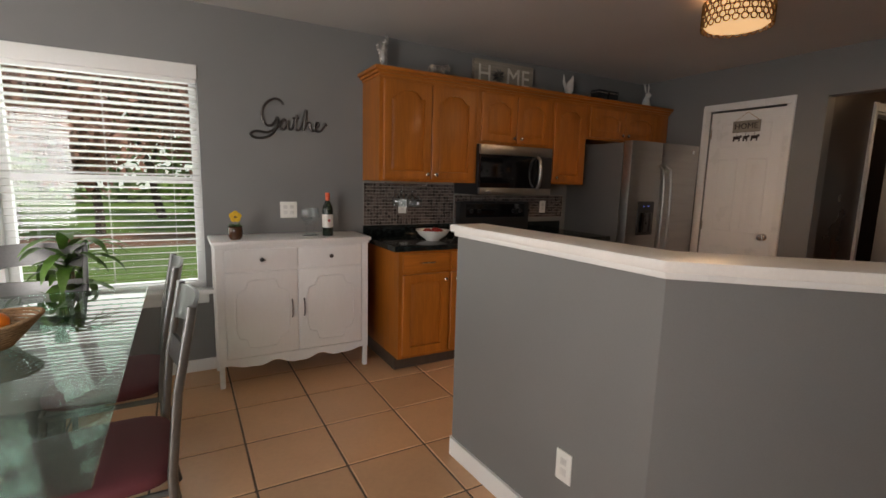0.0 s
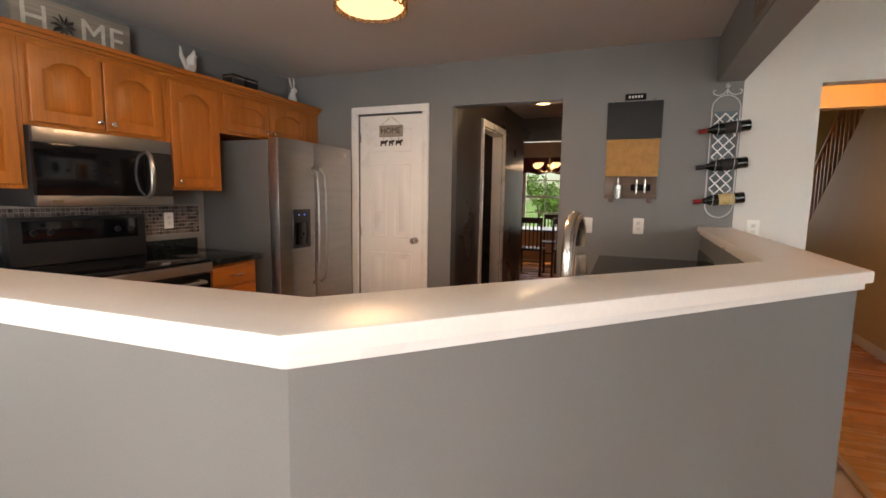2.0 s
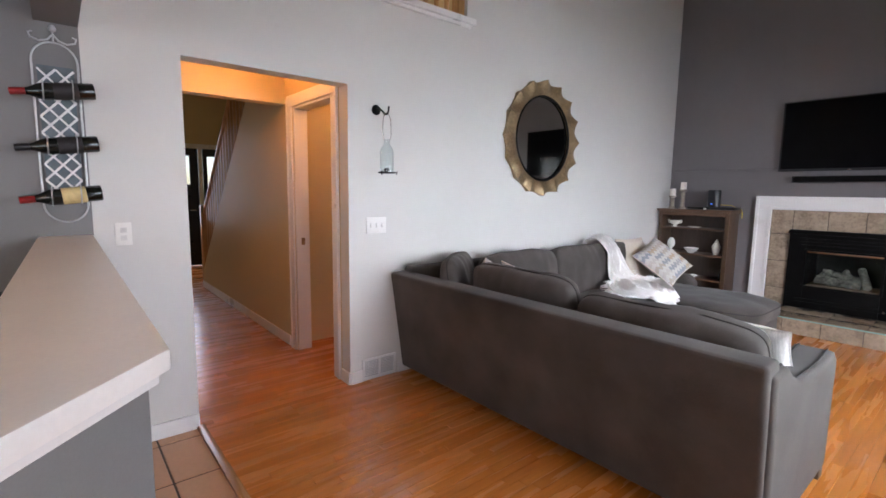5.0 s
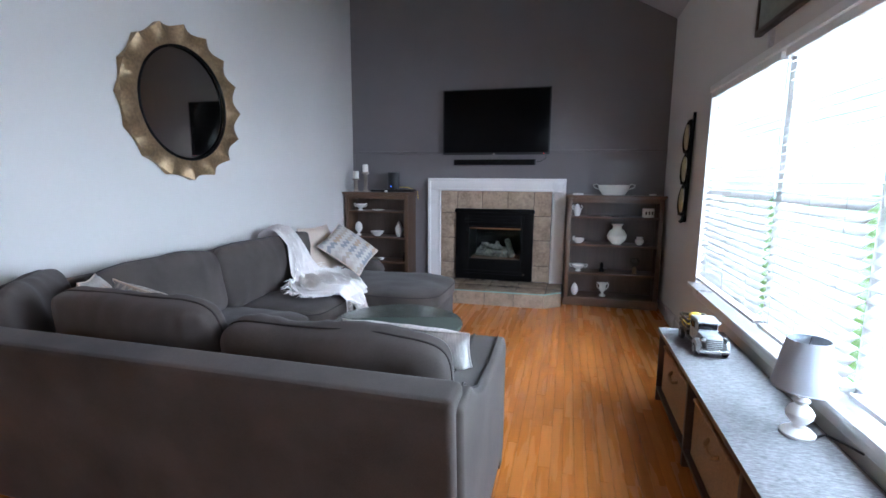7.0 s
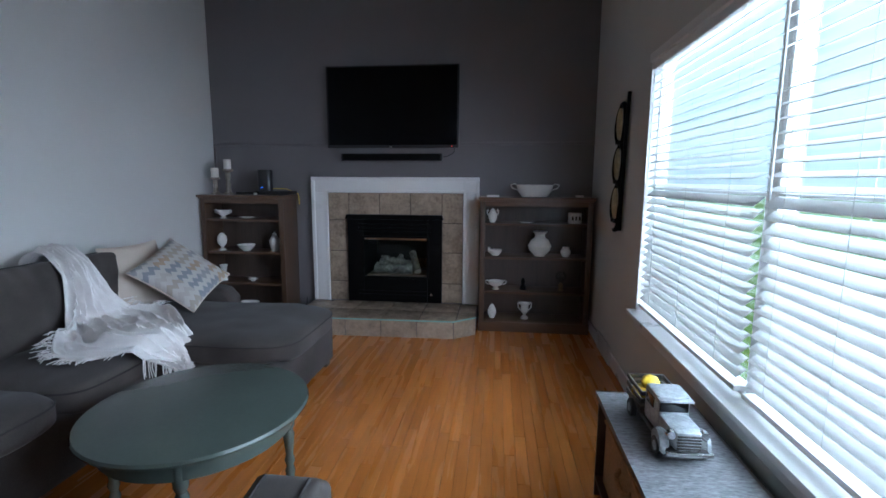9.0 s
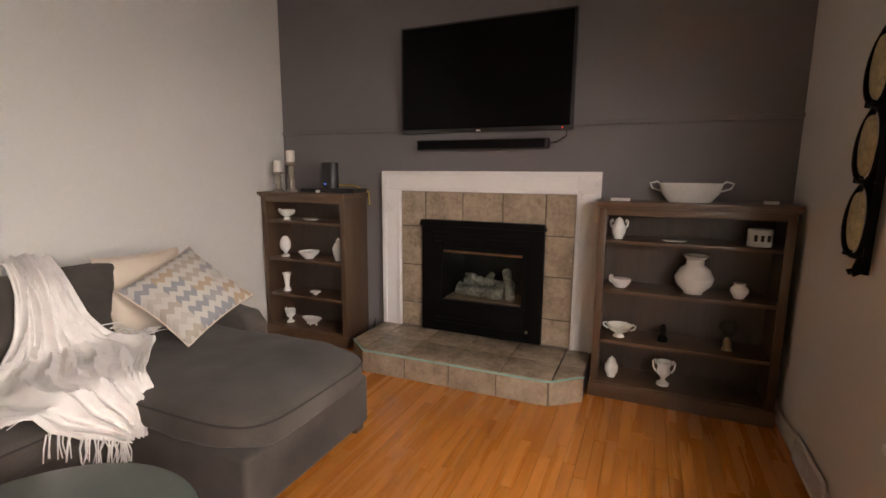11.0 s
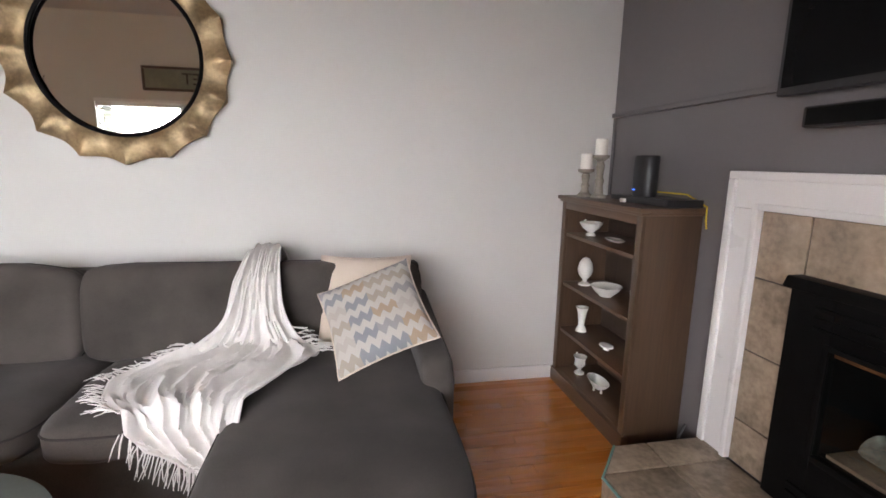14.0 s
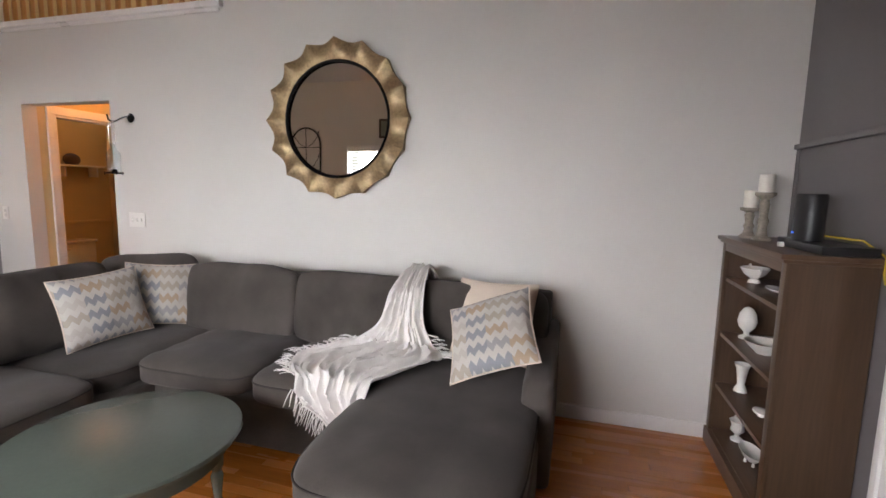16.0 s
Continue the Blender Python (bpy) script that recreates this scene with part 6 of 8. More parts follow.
def throw():
    t = thing("throw_blanket", "white fringed knit throw draped over the sofa", "blanket")
    spine = [((4.56, -4.04, 0.76), (4.53, -4.22, 0.79)), ((4.53, -4.05, 0.875), (4.46, -4.215, 0.895)), ((4.38, -4.04, 0.925), (4.36, -4.20, 0.925)), ((4.25, -4.00, 0.81), (4.24, -4.21, 0.815)),
             ((4.19, -3.95, 0.64), (4.17, -4.24, 0.65)), ((4.13, -3.84, 0.53), (4.10, -4.33, 0.54)), ((4.02, -3.70, 0.506), (3.99, -4.40, 0.522)), ((3.90, -3.60, 0.502), (3.86, -4.36, 0.518)),
             ((3.76, -3.62, 0.498), (3.73, -4.24, 0.510)), ((3.645, -3.72, 0.478), (3.640, -4.16, 0.496)), ((3.602, -3.84, 0.40), (3.600, -4.13, 0.42)), ((3.592, -3.95, 0.33), (3.588, -4.10, 0.34)), ((3.59, -4.01, 0.29), (3.585, -4.07, 0.29))]
    rows, cols = len(spine), 56
    fine = 5
    bm = bmesh.new()
    grid = []
    for r in range((rows - 1) * fine + 1):
        i = min(rows - 2, r // fine)
        k = r / fine - i
        pts = [spine[max(0, i - 1)], spine[i], spine[i + 1], spine[min(rows - 1, i + 2)]]

        def cat(s):
            a, b, c, d = [Vector(q[s]) for q in pts]
            return 0.5 * ((2 * b) + (c - a) * k + (2 * a - 5 * b + 4 * c - d) * k * k + (3 * b - a - 3 * c + d) * k ** 3)

        left, right = cat(0), cat(1)
        row = []
        for j in range(cols + 1):
            u = j / cols
            p = left.lerp(right, u)
            f = r / ((rows - 1) * fine)
            q = Vector((u * 5.5 + 0.9 * math.sin(3 * f), f * 2.2, 0.7))
            ridge = 1 - abs(noise.noise(q) * 1.6)
            ridge2 = 1 - abs(noise.noise(Vector((u * 11 - f * 5, f * 7 + u * 3, 5.1))) * 1.7)
            fold = 0.046 * max(0, ridge) ** 2.5 + 0.024 * max(0, ridge2) ** 2
            out = Vector((-0.75, 0, 0.65)) if 0.2 < f < 0.42 else (Vector((-1, 0, 0.1)) if f > 0.78 else Vector((0, 0, 1)))
            row.append(bm.verts.new(p + out * fold))
        grid.append(row)
    for a, b in zip(grid, grid[1:]):
        for j in range(cols):
            bm.faces.new((a[j], a[j + 1], b[j + 1], b[j]))
    tips = [(v.co.copy(), w.co - v.co) for v, w in ((grid[r][0], grid[r][1]) for r in range(26, len(grid)))]
    tips += [(grid[r][cols].co.copy(), grid[r][cols - 1].co - grid[r][cols].co) for r in range(22, 32)]
    tips += [(grid[0][j].co.copy(), Vector((-1, 0, 0.5))) for j in range(0, cols, 5)]
    cloth = part("cloth", bm, throw_cloth, t)
    thick = cloth.modifiers.new("thickness", "SOLIDIFY")
    thick.thickness, thick.offset = 0.006, 1
    rng = random.Random(9)
    fr = bmesh.new()
    for p, inward in tips:
        for s in range(3):
            d = -inward.normalized()
            d = Vector((d.x + rng.uniform(-0.5, 0.5), d.y + rng.uniform(-0.5, 0.5), 0)).normalized()
            q = p + Vector((rng.uniform(-0.012, 0.012), rng.uniform(-0.012, 0.012), 0.004))
            hang = p.z < 0.47
            tip = q + (Vector((rng.uniform(-0.03, 0.0), rng.uniform(0.0, 0.035), -0.085)) if hang else d * rng.uniform(0.05, 0.085))
            mid = (q + tip) / 2 + Vector((rng.uniform(-0.008, 0.008), rng.uniform(-0.008, 0.008), rng.uniform(0.0, 0.012)))
            tube([q, mid, tip], [0.0028, 0.0025, 0.0018], fr, 4)
    f = part("fringe", fr, throw_cloth, t, "twisted white fringe")
    f["kind"] = "stuff"


throw()


def sun_mirror():
    m = thing("wall_mirror", "round mirror in a scalloped antique gold frame", "mirror", (EAST - 0.002, -3.438, 1.893), -90)
    n, k = 16, 8
    bm = bmesh.new()
    rings = []
    for r, base in ((0.385, 0.028), (0.40, 0.035), (0.47, 0.042), (0.533, 0.032)):
        row = []
        for i in range(n * k):
            a = 2 * math.pi * i / (n * k) + math.pi / 2
            ph = (i % k) / k
            dish = math.sin(math.pi * ph)
            grow = (r - 0.385) / 0.16
            rr = r - grow * 0.028 * dish
            row.append(bm.verts.new((rr * math.cos(a), -(base + grow * 0.03 * (1 - dish) - 0.012 * dish * grow), rr * math.sin(a))))
        rings.append(row)
    back = [bm.verts.new((v.co.x, -0.004, v.co.z)) for v in rings[-1]]
    inner = [bm.verts.new((v.co.x, -0.004, v.co.z)) for v in rings[0]]
    for a, b in zip([inner] + rings, rings + [back]):
        for i in range(n * k):
            j = (i + 1) % (n * k)
            bm.faces.new((a[i], a[j], b[j], b[i]))
    part("scalloped_frame", bm, antique_gold, m, "scalloped antique gold frame")
    part("inner_ring", tube([(0.385 * math.cos(a), -0.03, 0.385 * math.sin(a)) for a in [2 * math.pi * i / 72 for i in range(72)]], 0.011, seg=8, closed=True), iron, m, "black inner ring")
    part("mirror_glass", shift(lathe([(0, 0.012), (0.383, 0.012), (0.383, 0.016), (0, 0.016)], seg=72), pose(0, 0, 0, 90)), mirror_glass, m, "round mirror glass")


sun_mirror()


def lantern():
    s = thing("hanging_lantern", "glass bottle candle lantern on a black wall hook", "lantern", (EAST - 0.001, -1.625, 1.945), -90)
    part("wall_disc", shift(lathe([(0, 0), (0.032, 0), (0.036, 0.006), (0.026, 0.014), (0, 0.018)]), pose(0, 0, 0, 90)), iron, s)
    part("hook", tube([(0, -0.015, 0), (0, -0.05, 0.004), (-0.004, -0.09, -0.016), (-0.008, -0.13, -0.042), (-0.012, -0.16, -0.049), (-0.014, -0.182, -0.034), (-0.014, -0.19, 0.0)], 0.006), iron, s)
    b = thing("glass_lantern", "clear glass bottle lantern with a candle cup", "lantern", (EAST - 0.162, -1.613, 1.505))
    part("base_ring", tube([(0.055 * math.cos(a), 0.055 * math.sin(a), 0.006) for a in [2 * math.pi * i / 24 for i in range(24)]], 0.005, closed=True), iron, b)
    part("base_cross", tube([(-0.055, 0, 0.006), (0.055, 0, 0.006)], 0.004), iron, b)
    for a in (0, 120, 240):
        part("foot", tube([(0.055 * math.cos(radians(a)), 0.055 * math.sin(radians(a)), 0.006), (0.07 * math.cos(radians(a)), 0.07 * math.sin(radians(a)), 0.015), (0.066 * math.cos(radians(a)), 0.066 * math.sin(radians(a)), -0.008)], 0.004), iron, b)
    part("candle_cup", lathe([(0, 0.008), (0.018, 0.008), (0.018, 0.035), (0.015, 0.035), (0, 0.03)]), iron, b)
    j = part("glass_bottle", lathe([(0.047, 0.012), (0.048, 0.14), (0.042, 0.165), (0.022, 0.19), (0.018, 0.22), (0.022, 0.225), (0.02, 0.227), (0.0165, 0.22), (0.020, 0.19), (0.040, 0.163), (0.046, 0.14), (0.045, 0.012)]), clear_glass, b)
    j.visible_shadow = False
    part("wire_bail", tube([(0, -0.022, 0.22), (0, -0.034, 0.26), (0, -0.03, 0.36), (0, -0.012, 0.40), (0, 0.012, 0.40), (0, 0.03, 0.36), (0, 0.034, 0.26), (0, 0.022, 0.22)], 0.0028, seg=6), nickel, b)


lantern()


def wine_rack():
    r = thing("wall_wine_rack", "wrought metal wall wine rack with a lattice panel", "wine rack", (EAST - 0.002, 0.095, 1.645), -90)
    for x in (-0.083, 0.083):
        part("side_rod", tube([(x, -0.012, -0.34), (x, -0.012, 0.31)], 0.005), rack_metal, r)
    for s, z0 in ((1, 0.31), (-1, -0.34)):
        part("end_hoop", tube([(0.083 * math.cos(a), -0.012, z0 + s * 0.085 * math.sin(a)) for a in [math.pi * i / 14 for i in range(15)]], 0.0045), rack_metal, r)
    for s in (-1, 1):
        part("scroll", tube([(0, -0.012, 0.43), (s * 0.02, -0.012, 0.405), (s * 0.05, -0.012, 0.395), (s * 0.08, -0.012, 0.405), (s * 0.085, -0.012, 0.425), (s * 0.07, -0.012, 0.43)], 0.0045), rack_metal, r)
    part("finial", lathe([(0, 0.45), (0.012, 0.455), (0.016, 0.465), (0.008, 0.48), (0, 0.482)], (0, -0.012, -0.01), 12), rack_metal, r)
    part("finial_rod", tube([(0, -0.012, 0.395), (0, -0.012, 0.45)], 0.004), rack_metal, r)
    part("panel", box(-0.066, 0.066, -0.012, -0.008, -0.31, 0.29, 0.001), lattice_blue, r, "pale blue panel")
    lat = bmesh.new()
    for c in (-0.033, 0.033):
        for i in range(8):
            z = -0.265 + i * 0.072
            for d in (-1, 1):
                tube([(c - 0.033 * d, -0.0145, z - 0.036), (c, -0.0145, z), (c + 0.033 * d, -0.0145, z + 0.036)], 0.0065, lat, 4, flat=0.4)
    part("lattice", lat, white_lacquer, r, "white diamond lattice")
    for n, (z, cap, paper) in enumerate(((0.185, (0.3, 0.02, 0.02), (0.02, 0.018, 0.018)), (-0.055, (0.02, 0.018, 0.018), (0.02, 0.018, 0.018)), (-0.285, (0.3, 0.02, 0.02), (0.62, 0.48, 0.22)))):
        part("bottle_ring", tube([(0.055, -0.083 + 0.045 * math.cos(a), z - 0.006 + 0.045 * math.sin(a)) for a in [2 * math.pi * i / 20 for i in range(20)]], 0.003, seg=6, closed=True), rack_metal, r)
        part("bottle_ring", tube([(-0.05, -0.083 + 0.042 * math.cos(a), z - 0.018 + 0.042 * math.sin(a)) for a in [2 * math.pi * i / 20 for i in range(20)]], 0.003, seg=6, closed=True), rack_metal, r)
        m = pose(EAST - 0.085, -0.04, 1.645 + z, -97, 0, 0)
        bottle("wine_bottle", "dark wine bottle lying in the wall rack", (0, 0, 0), m, (0.008, 0.01, 0.008), cap, paper)


rack_metal = material("pewter_wire", (0.55, 0.56, 0.57), 0.4, 0.7, dark=0.8)
lattice_blue = material("pale_blue_panel", (0.12, 0.15, 0.17), 0.6)
wine_rack()


def text(body, size, mat, parent, at, name="letters", depth=0.002, label=""):
    """Raised letters as a mesh, drawn in the x-z plane."""
    c = bpy.data.curves.new("letters", "FONT")
    c.body, c.size, c.align_x, c.align_y, c.extrude, c.resolution_u = body, size, "CENTER", "CENTER", depth, 3
    ob = bpy.data.objects.new("letters", c)
    me = bpy.data.meshes.new_from_object(ob)
    bpy.data.objects.remove(ob)
    bpy.data.curves.remove(c)
    me.transform(pose(0, 0, 0, 90))
    me.materials.append(mat)
    out = new(name, me)
    out.parent = parent
    out.matrix_basis = at
    return tagged(out, label)


def message_board():
    b = thing("message_board", "wall organiser with chalkboard, cork panel and wooden shelf", "message board", (EAST - 0.001, 0.665, 1.68), -90)
    part("chalkboard", box(-0.185, 0.185, -0.022, 0, 0.09, 0.352, 0.003), chalk, b, "black chalkboard panel")
    part("cork_panel", box(-0.178, 0.178, -0.02, 0, -0.178, 0.087, 0.002), cork, b, "tan cork panel")
    part("shelf_panel", box(-0.178, 0.172, -0.016, 0, -0.34, -0.18, 0.003), brown_wood_flat, b, "dark wooden lower panel")
    for x in (-0.13, 0.13):
        part("peg", shift(lathe([(0, 0), (0.02, 0), (0.02, 0.02), (0, 0.022)], seg=14), pose(x, -0.004, -0.352, 90)), brown_wood, b)
    for x in (-0.125, 0.125):
        part("screw", shift(lathe([(0, 0), (0.008, 0), (0.006, 0.004), (0, 0.004)], seg=10), pose(x, -0.004, 0.36, 90)), nickel, b)
    part("tin_cup", shift(lathe([(0, 0), (0.028, 0), (0.034, 0.09), (0.03, 0.09), (0.026, 0.006), (0, 0.006)], seg=18), pose(-0.085, -0.052, -0.335)), chrome, b, "small tin bucket")
    part("glass_tube", shift(lathe([(0, 0), (0.009, 0), (0.009, 0.15), (0, 0.15)], seg=12), pose(-0.085, -0.048, -0.34)), nickel, b)
    part("bottle_holder", box(0.0, 0.135, -0.05, -0.016, -0.285, -0.235, 0.012), iron, b, "black double clip")
    for x in (0.04, 0.095):
        part("glass_tube", shift(lathe([(0, 0), (0.009, 0), (0.009, 0.10), (0, 0.10)], seg=12), pose(x, -0.055, -0.30)), nickel, b)
    s = thing("small_sign", "little black sign with a row of white letters", "sign", (EAST - 0.001, 0.665, 2.065), -90)
    part("board", box(-0.07, 0.07, -0.015, 0, -0.022, 0.022, 0.003), iron, s)
    for i in range(5):
        part("letter_bar", box(-0.045 + i * 0.02, -0.033 + i * 0.02, -0.0165, -0.015, -0.008, 0.008), plate_mat, s)


chalk = material("chalkboard_black", (0.009, 0.009, 0.009), 0.6, dark=0.7, scale=4, grain=60, bump=0.03)
cork = material("cork", (0.45, 0.24, 0.08), 0.85, dark=0.8, scale=25, grain=180, bump=0.4)
message_board()
weathered = wood("weathered_board", (0.3, 0.26, 0.21), 0.6, "x", 0.7, 12, coat=0, bump=0.3)
pale_letter = material("off_white_letter", (0.62, 0.58, 0.5), 0.7, dark=0.8, scale=30)
dark_letter = material("dark_brown_letter", (0.03, 0.02, 0.015), 0.7)


def home_sign():
    s = thing("home_sign", "weathered wooden HOME sign with a metal flower", "sign", (2.735, 3.67, 2.128))
    part("board", box(-0.31, 0.31, -0.02, 0.02, 0, 0.235, 0.004), weathered, s)
    for x, c in ((-0.21, "H"), (0.09, "M"), (0.22, "E")):
        text(c, 0.20, pale_letter, s, pose(x, -0.0215, 0.118), "letter")
    flower = bmesh.new()
    for i in range(10):
        a = 2 * math.pi * i / 10
        tube([(-0.07 + 0.012 * math.cos(a), -0.026, 0.118 + 0.012 * math.sin(a)), (-0.07 + 0.04 * math.cos(a), -0.032, 0.118 + 0.04 * math.sin(a)), (-0.07 + 0.065 * math.cos(a), -0.024, 0.118 + 0.065 * math.sin(a))], [0.006, 0.014, 0.004], flower, 6, flat=0.3)
    part("metal_flower", flower, dark_pewter, s, "dark metal flower")
    d = thing("door_sign", "small hanging wooden HOME sign with animal charms", "sign", (EAST + 0.009, 2.655, 1.90), -90)
    part("board", box(-0.115, 0.115, -0.014, 0, -0.05, 0.05, 0.003), weathered, d)
    text("HOME", 0.07, dark_letter, d, pose(0, -0.0155, 0.0), "letter")
    part("twine", tube([(-0.10, -0.006, 0.05), (0, -0.004, 0.125), (0.10, -0.006, 0.05)], 0.0022, seg=5), cork, d)
    for x, w in ((-0.075, 0.06), (0.0, 0.04), (0.075, 0.055)):
        c = bmesh.new()
        box(x - w / 2, x + w / 2, -0.010, -0.004, -0.11, -0.082, 0.004, c)
        box(x - w / 2, x - w / 2 + 0.01, -0.010, -0.004, -0.128, -0.11, bm=c)
        box(x + w / 2 - 0.012, x + w / 2 - 0.002, -0.010, -0.004, -0.128, -0.11, bm=c)
        box(x + w / 2 - 0.005, x + w / 2 + 0.014, -0.010, -0.004, -0.096, -0.076, 0.003, c)
        tube([(x, -0.007, -0.05), (x, -0.007, -0.083)], 0.0015, c, 5)
        part("animal_charm", c, dark_letter, d, "dark brown animal silhouette")


home_sign()


def gather_sign():
    s = thing("gather_sign", "dark metal script word sign on the grey wall", "sign", (0.95, NORTH - 0.002, 1.72))
    strokes = [
        [(-0.03, 0.13), (-0.055, 0.16), (-0.10, 0.165), (-0.155, 0.12), (-0.175, 0.05), (-0.155, -0.01), (-0.115, -0.015), (-0.085, 0.02), (-0.075, 0.045), (-0.075, 0.0), (-0.10, -0.06), (-0.155, -0.10), (-0.225, -0.105), (-0.25, -0.08), (-0.215, -0.06), (-0.14, -0.065), (-0.08, -0.03)],
        [(-0.08, -0.03), (-0.045, 0.015), (-0.02, 0.025), (-0.03, 0.03), (-0.055, 0.005), (-0.055, -0.03), (-0.03, -0.035), (-0.005, 0.01), (0.0, 0.025), (-0.002, -0.02), (0.015, -0.035), (0.04, 0.0), (0.06, 0.07), (0.05, 0.01), (0.05, -0.03), (0.075, -0.03), (0.10, 0.03), (0.125, 0.11), (0.12, 0.06), (0.105, -0.035), (0.125, 0.01), (0.15, 0.02), (0.155, -0.02), (0.17, -0.035), (0.195, -0.01), (0.215, 0.015), (0.20, 0.025), (0.185, 0.0), (0.195, -0.03), (0.225, -0.03), (0.25, 0.0), (0.262, 0.02), (0.275, 0.01)],
        [(0.03, 0.045), (0.075, 0.05)],
    ]
    for k in strokes:
        pts = [Vector((x, -0.012, z)) for x, z in k]
        fine = []
        for i in range(len(pts) - 1):
            a, b, c, d = pts[max(0, i - 1)], pts[i], pts[i + 1], pts[min(len(pts) - 1, i + 2)]
            for t in (0, 0.25, 0.5, 0.75):
                fine.append(0.5 * ((2 * b) + (c - a) * t + (2 * a - 5 * b + 4 * c - d) * t * t + (3 * b - a - 3 * c + d) * t ** 3))
        fine.append(pts[-1])
        part("script_stroke", tube(fine, 0.0085, seg=8), dark_metal, s)


dark_metal = material("galvanised_dark_metal", (0.09, 0.085, 0.08), 0.35, 0.85, dark=0.6, scale=14)
gather_sign()


def market_sign():
    s = thing("wall_sign", "long grey-green wooden wall sign above the window", "sign", (WEST + 0.001, -2.95, 2.32), 90)
    part("board", box(-0.79, 0.79, -0.025, 0, -0.13, 0.13, 0.004), sign_green, s)
    for a, b, c, d in ((-0.8, 0.8, 0.11, 0.14), (-0.8, 0.8, -0.14, -0.11), (-0.8, -0.77, -0.11, 0.11), (0.77, 0.8, -0.11, 0.11)):
        part("frame", box(a, b, -0.032, 0, c, d, 0.003), dark_bench, s)
    text("MARKET", 0.19, dark_letter, s, pose(0, -0.0265, 0), "letter")
    clip = thing("valance_clip", "small clear plastic bracket above the blind", "bracket", (WEST + 0.01, -3.56, 2.075))
    part("clip", box(-0.008, 0.014, -0.02, 0.02, 0, 0.085, 0.003), clear_plastic, clip)


clear_plastic = material("milky_plastic", (0.6, 0.6, 0.62), 0.3)
sign_green = material("grey_green_board", (0.22, 0.24, 0.2), 0.7, dark=0.8, scale=8, grain=60, bump=0.2)
market_sign()


def beam_sign():
    b = thing("framed_sign", "dark wooden framed sign hung high on the beam", "sign", (3.09, 0.161, 2.27), 180)
    part("board", box(-0.37, 0.37, -0.014, 0, -0.10, 0.10), brown_paint, b, "dark brown board")
    for p, q, c, d in ((-0.41, 0.41, 0.10, 0.135), (-0.41, 0.41, -0.135, -0.10), (-0.41, -0.37, -0.10, 0.10), (0.37, 0.41, -0.10, 0.10)):
        part("frame", box(p, q, -0.024, 0, c, d, 0.003), brown_wood_flat, b, "walnut-stained frame")


beam_sign()


def arch_art():
    a = thing("metal_wall_art", "arched black wire wall art beside the window", "wall art", (WEST + 0.012, -0.90, 1.15), 90)
    r = 0.25
    outline = [(-r, 0, 0.0), (-r, 0, 0.95)] + [(-r * math.cos(math.pi * i / 16), 0, 0.95 + r * math.sin(math.pi * i / 16)) for i in range(1, 16)] + [(r, 0, 0.95), (r, 0, 0.0)]
    part("outer_frame", tube(outline, 0.012, closed=True), iron, a)
    part("centre_bar", tube([(0, 0, 0), (0, 0, 1.19)], 0.006), iron, a)
    for z in (0.2, 0.55, 0.9):
        part("cross_bar", tube([(-r, 0, z), (r, 0, z)], 0.005), iron, a)
    for z in (0.2, 0.55, 0.9):
        for s in (-1, 1):
            part("scroll", tube([(s * 0.01, 0, z), (s * 0.12, 0, z + 0.06), (s * 0.20, 0, z + 0.16), (s * 0.23, 0, z + 0.25)], 0.005), iron, a)


arch_art()


def utensil_art():
    a = thing("metal_wall_art", "black metal wall hanging with three cream ovals", "wall art", (WEST + 0.012, -5.09, 1.48), 90)
    part("spine", tube([(0.10, -0.012, 0.46), (0.085, -0.015, 0.3), (0.075, -0.015, 0.0), (0.055, -0.015, -0.3), (0.045, -0.012, -0.46)], 0.014, flat=0.5), iron, a)
    for i, z in enumerate((0.27, 0.0, -0.27)):
        x = -0.02 - 0.005 * i
        ring = [(x + 0.085 * math.cos(t), -0.02 - 0.018 * max(0, math.cos(t + 2.6)), z + 0.135 * math.sin(t)) for t in [2 * math.pi * k / 26 for k in range(26)]]
        part("oval_band", tube(ring, 0.016, seg=8, closed=True, flat=0.6), iron, a)
        part("cream_oval", shift(lathe([(0, 0.012), (0.05, 0.012), (0.068, 0.006), (0.07, 0), (0, 0)], seg=24, squash=1.55), pose(x + 0.004, -0.034, z - 0.005, 90)), cream_metal, a, "cream distressed oval")
        part("tip", shift(lathe([(0, 0), (0.016, 0.004), (0.014, 0.03), (0, 0.034)], seg=10), pose(x - 0.05, -0.03, z - 0.14)), iron, a)
    for x in (0.01, 0.05):
        part("hook", tube([(x, -0.015, -0.40), (x, -0.03, -0.45), (x, -0.05, -0.46)], 0.012), iron, a)


cream_metal = material("distressed_cream_metal", (0.5, 0.42, 0.24), 0.6, dark=0.6, scale=30, grain=90, bump=0.2)
utensil_art()


